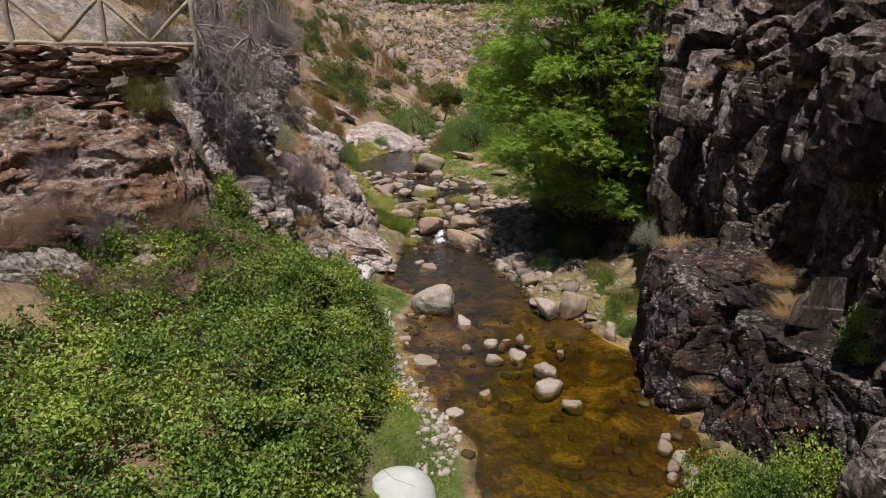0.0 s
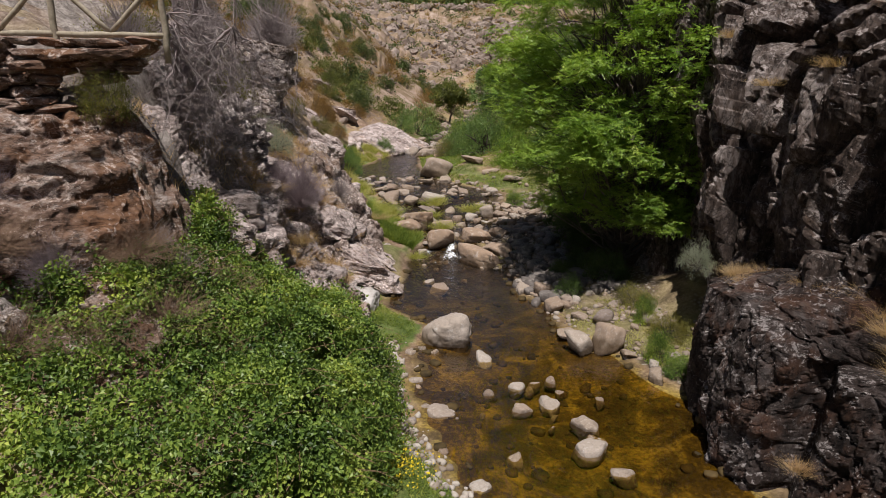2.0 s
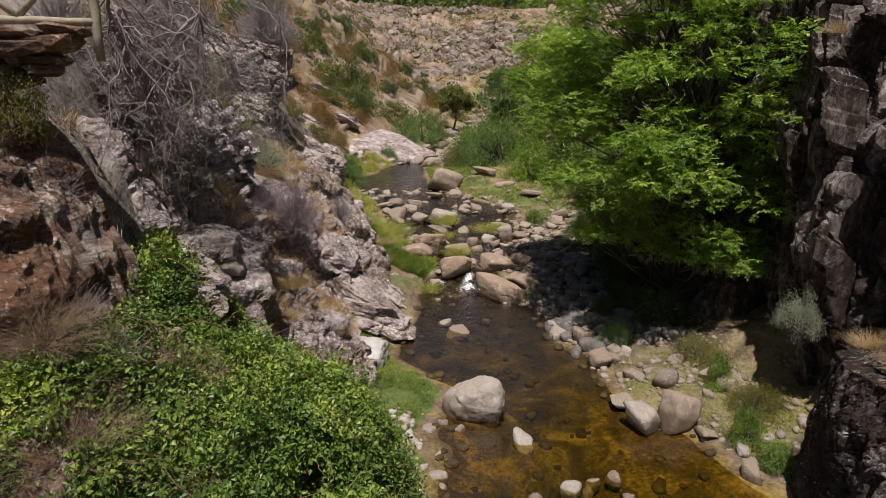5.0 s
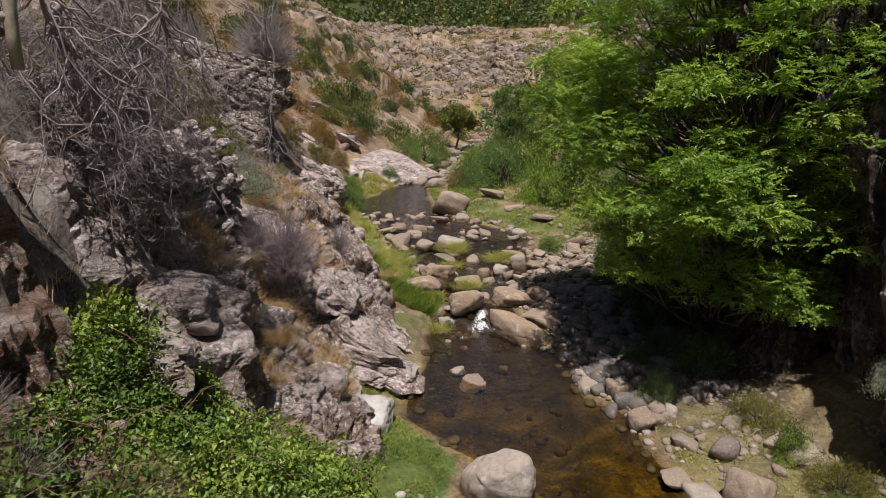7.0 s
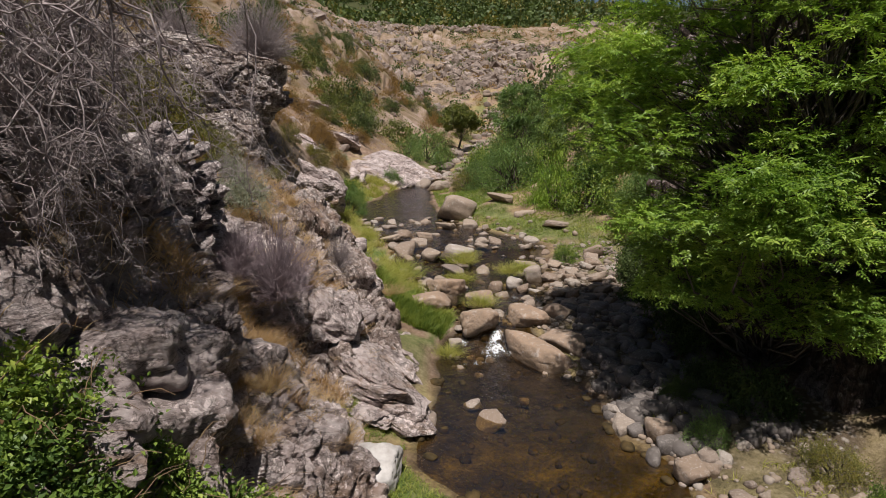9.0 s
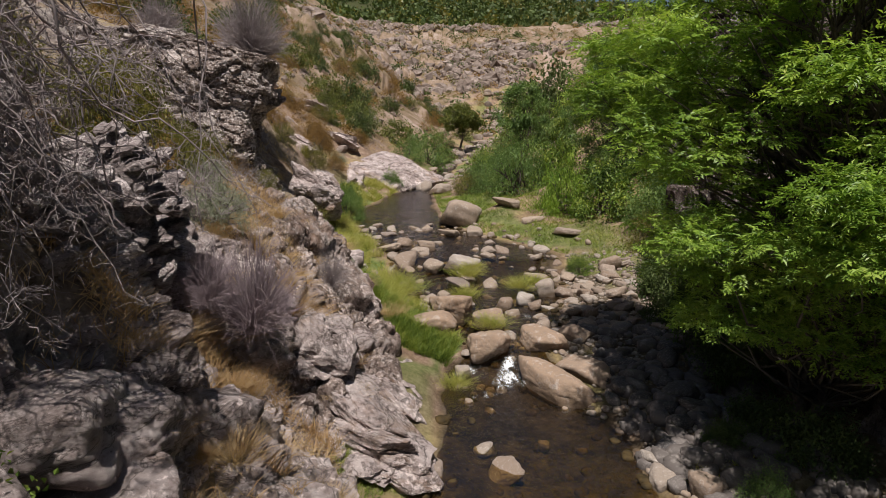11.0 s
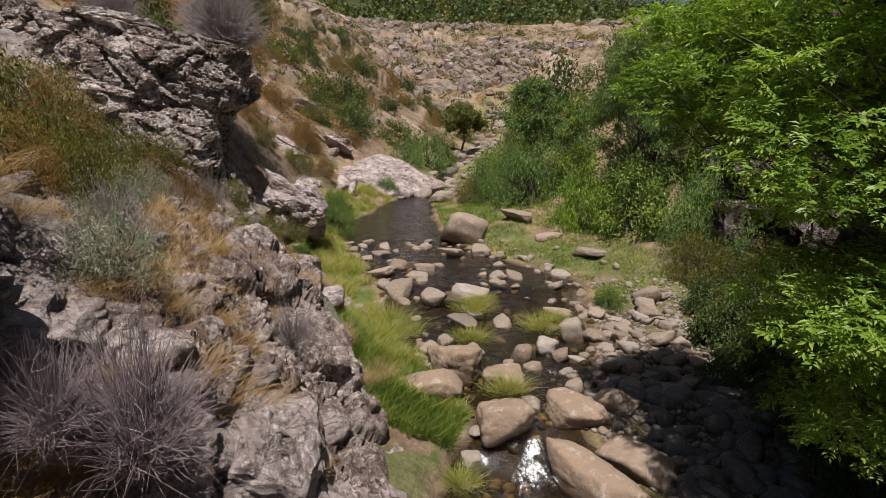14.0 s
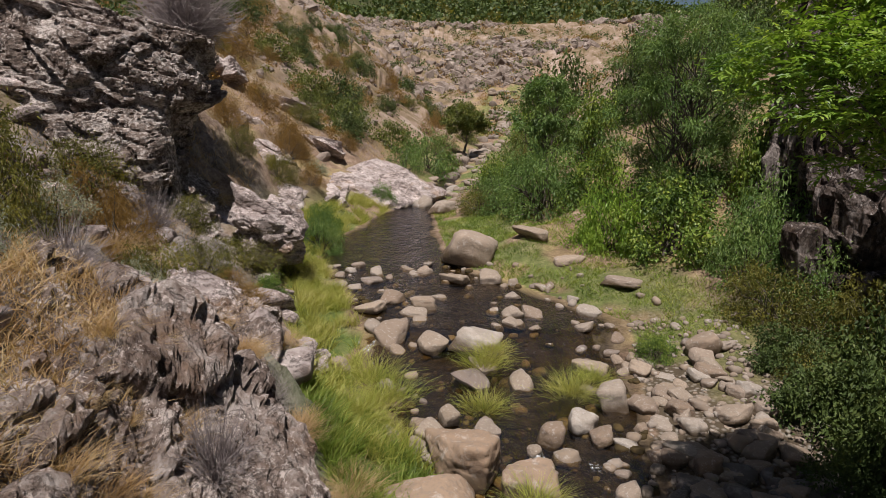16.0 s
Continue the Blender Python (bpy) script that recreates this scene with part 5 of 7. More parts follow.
def twig_meshes(kind, seed, count, material, thick=0.012, forks=2, droop=0.1, spread=1.0, length=1.0):
    """A unit shrub of bare thin twigs that spring from one foot and fork."""
    rng = np.random.default_rng(seed)
    lines, forked = [], []
    for i in range(count):
        d = random_dirs(1, rng)[0]
        d[2] = abs(d[2]) * 1.1 + 0.25
        d[:2] *= spread
        tip = d * rng.uniform(0.55, 1.0) * length
        tip[2] -= droop * rng.uniform(0, 1)
        main = bent(rng.normal(0, 0.05, 3) * (1, 1, 0.2), tip, rng, 4, 0.04, 0.05)
        lines.append((main, np.linspace(thick, thick * 0.35, 4)))
        for k in range(forks):
            s = main[int(rng.integers(1, 3))]
            e = s + (tip - s) * rng.uniform(0.5, 0.9) + rng.normal(0, 0.16, 3) * length
            forked.append((bent(s, e, rng, 3, 0, 0.06), np.linspace(thick * 0.6, thick * 0.2, 3)))
    TWIGGY[kind] = (mesh_of("stemwork", *tubes(lines, 3), material), mesh_of("twig_tangle", *tubes(forked, 3), material))


def twig_shrub(kind, x, y, wide, tall, label, group, base=None, name="shrub"):
    rng = random.Random(int(x * 53 + y * 71))
    z = height(x, y) if base is None else base
    root = thing(name, pose(x, y, z - 0.05, 0, 0, rng.uniform(0, 360)) @ Matrix.Diagonal((wide / 2, wide / 2, tall, 1)), label, "shrub", group)
    part("stemwork", TWIGGY[kind][0], root)
    part("twig_tangle", TWIGGY[kind][1], root)
    return root


# --- the big ash beside the cliff, and the trees farther up
ash_tree(pose(5.2, 20.4, 0.4), 5, (3.45, 3.1, 10.4), 720, 46, "tall green ash tree with a dense crown beside the cliff", 0.17, compound=True, leaf=(0.088, 0.034), low=0.17, skirt=(0.3, 0.55, 0.84, 0.98), foot=(0.5, 0.8), bough=(((-2.6, 3.2, 6.3), (1.4, 1.2, 1.4), 70), ((-1.4, -2.5, 4.3), (1.3, 0.9, 1.0), 45)))
ash_tree(pose(6.6, 38.5, 1.4), 6, (2.7, 2.6, 8.2), 210, 260, "green ash tree among the bushes up the valley", 0.13, leaf=(0.12, 0.042), material=LEAF_WILLOW)
ash_tree(pose(3.2, 47.0, 1.3), 7, (1.7, 1.7, 6.6), 90, 150, "slender grey-green tree above the stream", 0.1, leaf=(0.2, 0.07), material=LEAF_WILLOW)
ash_tree(pose(0.1, 82.0, 2.0), 8, (2.6, 2.6, 4.8), 80, 110, "small round tree on a bare trunk by the stream", 0.14, leaf=(0.3, 0.14), material=LEAF_SCRUB, stems=1, low=0.4)

# --- the bramble thicket
def bramble_edge(y):
    return np.interp(y, [3, 8, 10.5, 12.5, 14, 15.2], [-1.55, -1.35, -1.15, -1.35, -2.2, -3.2])


def bramble_top(x, y):
    d = bramble_edge(y) - x
    top = np.interp(d, [-0.05, 0.15, 0.5, 1.0, 2.0, 4, 7], [0.25, 1.0, 1.7, 2.15, 2.45, 2.6, 2.5])
    p = np.stack([x, y, 0 * x], 1)
    top = top * np.interp(y, [3, 6, 13.2, 15.2], [0.9, 1, 1.05, 0.7])
    lumps = 0.22 * soft_noise(p, 1.4, 121) + 0.30 * soft_noise(p, 0.6, 122) + 0.16 * soft_noise(p, 0.25, 123)
    return top + lumps * np.clip(d * 1.4 + 0.3, 0, 1)


def build_bramble():
    rng = np.random.default_rng(44)
    n = 17500
    y = rng.uniform(3.0, 15.2, n)
    d = np.interp(rng.uniform(0, 1, n), [0, 0.25, 0.45, 1], [0, 0.5, 1.3, 7.6])
    x = bramble_edge(y) - d
    top, low = bramble_top(x, y), height(x, y)
    creep = (x > -5.4) & (y > 9.5) & (y < 14.4) & (soft_noise(np.stack([x, y, 0 * x], 1), 0.9, 77) > -0.6) & (low < 4.0)
    keep = ((top > low - 0.5) & (x > -9.2)) | creep
    x, y, top, low = x[keep], y[keep], top[keep], low[keep]
    # runners that climb the rocks above the thicket
    xr, yr = rng.uniform(-6.2, -2.6, 5200), rng.uniform(10.0, 14.4, 5200)
    pr = np.stack([xr, yr, 0 * xr], 1)
    sel = (soft_noise(pr, 1.1, 78) > -0.55 + 0.5 * (yr > 13.6)) & (height(xr, yr) < 3.7)
    xr, yr = xr[sel], yr[sel]
    lr = height(xr, yr) + 0.1
    x, y, low = np.concatenate([x, xr]), np.concatenate([y, yr]), np.concatenate([low, lr])
    top = np.concatenate([top, lr + 0.25 + 0.3 * soft_noise(pr[sel], 0.5, 79)])
    e = 0.06
    gx_ = (bramble_top(x + e, y) - bramble_top(x - e, y)) / (2 * e)
    gy_ = (bramble_top(x, y + e) - bramble_top(x, y - e)) / (2 * e)
    nor = np.stack([-gx_, -gy_, np.ones_like(x)], 1)
    nor /= np.linalg.norm(nor, axis=1)[:, None]
    c = np.stack([x, y, np.maximum(top, low + 0.22)], 1) + nor * rng.normal(-0.04, 0.11, len(x))[:, None]
    # sunk hollows between the canes
    c = c - nor * (0.5 * smooth(0.05, 0.5, soft_noise(c, 0.42, 131)) * (0.45 + 0.55 * smooth(5.5, 8.0, y)))[:, None]
    per = 14
    m = len(c) * per
    nor = np.repeat(nor, per, 0)
    spray = random_dirs(len(c), rng)
    spray = np.repeat(spray, per, 0)
    p = np.repeat(c, per, 0) + rng.normal(0, 0.055, (m, 3)) + spray * rng.uniform(-0.14, 0.14, (m, 1)) * (1, 1, 0.5)
    dirs = rng.normal(0, 1, (m, 3)) + nor * 0.25
    dirs[:, 2] -= 0.3
    up = nor + rng.normal(0, 0.4, (m, 3))
    v, f = leaves(p, dirs, up, 0.07, 0.047, rng, 0.2)
    root = thing("bramble", pose(0, 0, 0), "dense green bramble thicket covering the bank", "bramble")
    part("foliage", mesh_of("foliage", v, f, LEAF_BRAMBLE, False), root)["kind"] = "stuff"
    lines = []
    for k in rng.integers(0, m, 1300):
        a = p[k] - nor[k] * 0.3
        out = nor[k] * rng.uniform(0.1, 0.32) + rng.normal(0, 0.4, 3) * (1, 1, 0.3)
        lines.append((bent(a, a + out, rng, 5, 0.2, 0.05), np.linspace(0.006, 0.003, 5)))
    part("cane_tangle", mesh_of("cane_tangle", *tubes(lines, 3), plain_material("bramble_cane", [(0.3, (0.12, 0.07, 0.05)), (0.7, (0.22, 0.15, 0.08))], 3)), root)
    k = rng.integers(0, m, 1500)
    k = k[soft_noise(p[k], 1.0, 9) > 0.1]
    v, f = leaves(p[k] + nor[k] * 0.05, rng.normal(0, 1, (len(k), 3)), nor[k], 0.05, 0.04, rng)
    part("flower_mass", mesh_of("flower_mass", v, f, leaf_material("dry_bramble", [(0.0, (0.20, 0.10, 0.05)), (1.0, (0.30, 0.19, 0.10))]), False), root, "small brown dry flower heads")["kind"] = "stuff"


build_bramble()

# --- bushes
for kind, clumps, leaf, mat in (("leafy", 85, (0.052, 0.034), LEAF_BRAMBLE), ("willow", 95, (0.065, 0.02), LEAF_WILLOW), ("olive", 85, (0.05, 0.018), LEAF_OLIVE), ("broom", 80, (0.075, 0.011), LEAF_BROOM),
                               ("sage", 70, (0.06, 0.016), LEAF_SAGE), ("oak", 80, (0.06, 0.036), LEAF_PINE), ("ash", 90, (0.068, 0.025), LEAF_ASH)):
    k = len(BUSHES) + 1
    bush_meshes(kind, k, clumps, 66, (leaf[0] * 1.12, leaf[1] * 1.2), mat, 0.2)
    bush_meshes(kind + "_far", k + 20, 48, 42, (leaf[0] * 1.5, leaf[1] * 1.6), LEAF_SCRUB if kind == "leafy" else mat, 0.24)
for kind, x, y, w, h, label in (
        ("willow", 2.6, 43.0, 4.6, 3.4, "grey-green willow bush by the stream"),
        ("leafy", 4.6, 42.0, 3.6, 2.6, "green bush by the stream"),
        ("willow", 1.2, 46.0, 3.2, 2.2, "grey-green willow bush by the stream"),
        ("leafy", 5.4, 35.6, 4.2, 2.6, "dense green bramble bush on the far bank"),
        ("willow", 7.6, 34.0, 3.6, 3.0, "grey-green willow bush on the far bank"),
        ("ash", 4.0, 37.6, 3.0, 3.2, "green bush on the far bank"),
        ("olive", 6.3, 31.4, 2.8, 1.7, "yellowing bush on the bank"),
        ("olive", 7.4, 29.2, 2.6, 2.0, "yellowing bush on the bank"),
        ("leafy", 3.1, 30.3, 1.3, 0.8, "low green bush between stones"),
        # dark oak leaves carry the shade under the tree and below the cliff
        ("oak", 5.6, 26.6, 2.6, 1.9, "green bush under the tree, leaves darkened for its shade"),
        ("oak", 5.0, 27.3, 2.2, 1.5, "green bush under the tree, leaves darkened for its shade"),
        ("oak", 5.6, 29.3, 2.0, 1.3, "green bush below the far cliff, leaves darkened for shade"),
        ("oak", 4.5, 25.4, 1.8, 1.1, "green bush under the tree, leaves darkened for its shade"),
        ("oak", 4.8, 23.6, 2.2, 1.5, "green bush under the tree, leaves darkened for its shade"),
        ("oak", 6.2, 24.4, 2.6, 2.4, "green bush under the tree, leaves darkened for its shade"),
        ("oak", 5.2, 25.4, 2.4, 2.3, "green bush under the tree, leaves darkened for its shade"),
        ("oak", 6.6, 27.6, 2.8, 2.4, "green bush below the far cliff, leaves darkened for shade"),
        ("oak", 4.9, 22.6, 2.0, 1.8, "green bush under the tree, leaves darkened for its shade"),
        ("willow", 7.4, 31.4, 2.6, 2.2, "green bush below the far cliff"),
        ("willow", 3.4, 18.5, 0.9, 0.75, "grey-green willow sapling on the gravel bar"),
        ("leafy", 4.9, 16.2, 0.9, 0.8, "green plants at the foot of the cliff"),
        ("leafy", 4.7, 14.6, 0.8, 0.9, "green plants at the foot of the cliff"),
        ("olive", 5.2, 15.4, 1.3, 0.8, "yellowish plants at the foot of the cliff"),
        ("leafy", 4.9, 14.0, 0.9, 0.5, "green plants at the foot of the cliff"),
        ("olive", 5.0, 17.4, 1.4, 0.8, "yellowish plants at the foot of the cliff"),
        ("leafy", 4.6, 6.9, 1.8, 1.3, "green weeds at the foot of the cliff"),
        ("leafy", 6.0, 6.6, 2.0, 1.1, "green weeds at the foot of the cliff"),
        # shoots in the dark oak leaf, shade of the crown put into their colour
        ("oak", 4.7, 19.3, 1.6, 1.1, "green shoots at the foot of the ash tree, darkened for its shade"),
        ("oak", 3.4, 19.9, 0.9, 0.7, "green shoots at the foot of the ash tree, darkened for its shade"),
        ("oak", 4.2, 20.3, 1.5, 1.0, "green shoots at the foot of the ash tree"),
        ("leafy", 4.1, 7.3, 1.9, 1.2, "green weeds at the foot of the cliff"),
        ("leafy", 5.3, 7.2, 1.8, 1.4, "green weeds at the foot of the cliff"),
        ("leafy", 5.0, 6.2, 2.2, 1.0, "green weeds at the foot of the cliff"),
        ("willow", -6.6, 39.4, 2.2, 1.9, "green bush at the water's edge"),
        ("leafy", -6.9, 41.5, 1.8, 1.5, "green bush at the water's edge"),
        ("willow", -5.2, 49.0, 1.6, 1.2, "yellow-green bush on the slab"),
        ("olive", -7.4, 33.2, 2.6, 1.1, "yellow-flowered broom on the bank"),
        ("olive", -6.4, 34.6, 1.9, 0.9, "yellow-flowered broom on the bank"),
        ("olive", -8.9, 33.0, 1.8, 1.2, "yellow-flowered broom on the bank"),
        ("leafy", -6.3, 32.0, 1.2, 0.7, "green plants on the bank"),
        ("olive", -9.6, 27.4, 2.4, 2.2, "olive-green broom on the slope"),
        ("olive", -10.6, 25.2, 2.4, 2.4, "olive-green broom on the slope"),
        ("broom", -8.6, 29.4, 2.2, 1.5, "dry brownish broom on the slope"),
        ("broom", -9.8, 30.6, 2.0, 1.6, "dry brownish broom on the slope"),
        ("olive", -8.0, 24.4, 1.8, 1.6, "olive-green broom on the slope"),
        ("olive", -10.0, 21.0, 2.6, 2.6, "olive-green broom on the slope"),
        ("olive", -7.5, 28.8, 2.0, 1.5, "olive-green broom on the slope"),
        ("olive", -9.0, 20.0, 2.4, 2.0, "olive-green broom on the slope"),
        ("broom", -8.2, 19.0, 2.0, 1.4, "dry brownish broom on the slope"),
        ("olive", -11.4, 23.0, 3.0, 2.8, "olive-green broom on the slope"),
        ("broom", -10.8, 27.8, 2.6, 2.0, "dry brownish broom on the slope"),
        ("olive", -12.0, 29.6, 3.0, 2.6, "olive-green broom on the slope"),
        ("olive", -9.2, 25.0, 2.4, 2.2, "olive-green broom on the slope"),
        ("sage", -9.4, 28.6, 1.8, 1.1, "silver-grey shrub on the slope"),
        ("broom", -12.6, 26.0, 3.0, 2.4, "dry brownish broom on the slope"),
        ("olive", -10.4, 31.8, 2.2, 1.6, "olive-green broom below the crag"),
        ("olive", -7.6, 31.2, 1.8, 1.2, "yellow-flowered broom on the bank"),
        ("leafy", -9.5, 62.0, 4.5, 2.8, "green scrub on the lower hillside"),
        ("leafy", -13.0, 66.0, 5.0, 3.0, "green scrub on the lower hillside"),
        ("leafy", -17.0, 71.0, 5.5, 3.0, "green scrub on the lower hillside"),
        ("oak", -22.0, 78.0, 5.5, 3.4, "dark green oak scrub on the lower hillside"),
        ("broom", -8.2, 45.0, 1.6, 1.1, "rust-brown broom above the slab"),
        ("broom", -11.6, 44.2, 2.2, 1.6, "rust-brown broom beside the crag"),
        ("olive", -10.4, 42.0, 1.8, 1.4, "olive-green broom beside the crag"),
        ("broom", -13.4, 48.4, 2.6, 1.7, "rust-brown broom above the slab"),
        ("sage", -9.0, 49.6, 1.6, 0.9, "grey dry shrub above the slab"),
        ("broom", -8.4, 55.6, 2.0, 1.3, "rust-brown broom above the slab"),
        ("olive", -11.0, 55.0, 2.2, 1.5, "olive-green broom above the slab"),
        ("broom", -9.6, 46.5, 2.6, 1.8, "rust-brown broom above the slab"),
        ("broom", -10.8, 50.0, 2.8, 1.9, "rust-brown broom above the slab"),
        ("broom", -12.6, 53.0, 3.0, 2.0, "rust-brown broom above the slab"),
        ("olive", -9.2, 43.6, 2.2, 1.6, "olive-green broom beside the crag"),
        ("willow", 6.6, 33.2, 2.8, 2.3, "grey-green willow bush on the far bank"),
        ("leafy", 8.4, 36.4, 3.2, 3.0, "green bush on the far bank"),
        ("olive", 6.9, 30.2, 2.2, 1.5, "yellowing bush on the bank"),
        ("olive", 5.7, 28.8, 1.6, 1.0, "yellowing bush on the bank"),
        ("olive", 6.6, 26.4, 1.8, 1.4, "yellowing bush on the bank"),
        ("leafy", 16.0, 62.0, 6.0, 5.0, "green bushes on the opposite hillside"),
        ("oak", 19.0, 56.0, 6.0, 5.0, "green bushes on the opposite hillside"),
        ("willow", 15.0, 52.0, 4.5, 4.0, "green bushes on the opposite hillside"),
        ("oak", 22.0, 68.0, 7.0, 6.0, "green bushes on the opposite hillside"),
        ("olive", 18.0, 47.0, 4.5, 3.0, "olive bushes on the opposite hillside"),
        ("broom", -7.8, 22.4, 1.8, 1.2, "dry brownish broom on the slope"),
        ("sage", -6.9, 26.9, 1.5, 0.9, "silver-grey shrub on the slope"),
        ("broom", -6.6, 30.6, 1.4, 0.8, "dry brownish broom on the slope"),
        ("olive", -8.6, 26.0, 1.8, 1.5, "olive-green broom on the slope"),
        ("sage", -7.2, 24.2, 1.4, 0.9, "silver-grey shrub on the slope"),
        ("broom", -9.2, 23.4, 2.0, 1.6, "dry brownish broom on the slope"),
        ("willow", -3.2, 63.0, 5.2, 4.0, "green bush beside the stream"),
        ("leafy", -6.0, 66.0, 5.0, 3.6, "green bush beside the stream"),
        ("willow", -4.8, 60.0, 3.6, 2.4, "green bush beside the stream"),
        ("leafy", -1.6, 70.0, 3.0, 2.0, "green bush beside the stream"),
        ("oak", 6.0, 60.0, 4.5, 4.2, "dark green bush up the valley"),
        ("leafy", 7.0, 52.0, 5.5, 4.2, "green bush up the valley"),
        ("willow", 9.6, 45.0, 5.0, 4.6, "green bush up the valley"),
        ("oak", 11.5, 58.0, 6.0, 7.5, "dark brownish juniper up the valley"),
        ("oak", 14.0, 96.0, 11.0, 9.0, "dark green oak where the valley bends"),
        ("ash", 9.0, 92.0, 6.0, 5.0, "green bush where the valley bends"),
        ("olive", -0.1, 46.4, 2.8, 2.0, "yellowish green bush leaning over the upper pool"),
        ("leafy", 1.0, 48.6, 3.6, 2.6, "green bush beside the upper pool"),
        ("willow", 2.0, 52.0, 3.6, 3.0, "grey-green willow bush by the stream"),
        ("olive", 3.6, 57.0, 3.2, 2.2, "yellowish green bush by the stream"),
        ("leafy", 4.6, 66.0, 4.6, 3.2, "green bush up the valley"),
        ("willow", 6.4, 76.0, 5.0, 3.6, "green bush up the valley"),
        ("leafy", 8.2, 84.0, 4.5, 3.0, "green bush up the valley"),
        ("leafy", -3.0, 76.0, 4.0, 2.6, "green bush beside the stream"),
        ("olive", -1.8, 84.0, 3.6, 2.2, "yellowish green bush beside the stream"),
        ("leafy", 0.8, 96.0, 4.0, 2.4, "green bush beside the stream"),
        ("willow", 11.6, 38.0, 4.0, 4.4, "green bush below the far cliff"),
        ("ash", 9.8, 34.6, 3.2, 3.0, "green bush below the far cliff"),
):
    bush(kind + ("_far" if y > 58 else ""), x, y, w, h, label, "bushes")
bush("olive", -6.1, 12.25, 1.1, 0.95, "yellow-green shrub growing out of the stone wall", "bushes", base=5.85)
bush("sage", -7.9, 11.3, 1.3, 0.9, "grey-green shrub below the wall", "bushes", base=5.1)
bush("sage", 5.45, 14.9, 1.0, 0.8, "silvery shrub on a ledge of the cliff", "bushes", base=2.25)
bush("olive", -6.9, 20.0, 2.0, 1.8, "olive-brown broom on top of the shale", "bushes", base=5.9)
bush("sage", -6.0, 21.4, 1.6, 1.2, "silver-grey shrub on the rocks", "bushes", base=4.2)
bush("olive", on_cliff(9.3, 4.7)[0], 9.3, 1.1, 1.0, "yellow-green shrub on a ledge of the cliff", "bushes", base=4.65)
bush("leafy", on_cliff(8.0, 2.4)[0], 8.0, 0.9, 0.9, "green fern-like plant in a crack of the cliff", "bushes", base=2.4)

# broom and oak scrub over the hillside
rng = random.Random(5)
for k in range(165):
    y = rng.uniform(42, 125)
    d = rng.uniform(4.5, 44) if y > 50 else rng.uniform(7, 24)
    x = float(np.interp(y, BANK_Y, BANK_L)) - d
    kind = rng.choice(["broom", "broom", "broom", "olive", "oak", "leafy", "sage"] if y < 80 else ["broom", "oak", "olive", "broom"])
    s = rng.uniform(1.2, 3.2) * (1.0 if kind != "oak" else 1.3)
    bush(kind + "_far", x, y, s * 1.25, s * 0.85, {"broom": "dry rust-brown broom on the hillside", "olive": "olive-green broom on the hillside", "oak": "dark green oak scrub on the hillside", "leafy": "green scrub on the hillside", "sage": "grey dry shrub on the hillside"}[kind], "hillside scrub", seed=k)
for k in range(40):
    y = rng.uniform(46, 120)
    x = float(np.interp(y, BANK_Y, BANK_R)) + rng.uniform(7, 45)
    s = rng.uniform(1.4, 3.6)
    bush(rng.choice(["oak_far", "leafy_far", "olive_far", "willow_far"]), x, y, s * 1.3, s, "green scrub on the opposite hillside", "hillside scrub", seed=k)

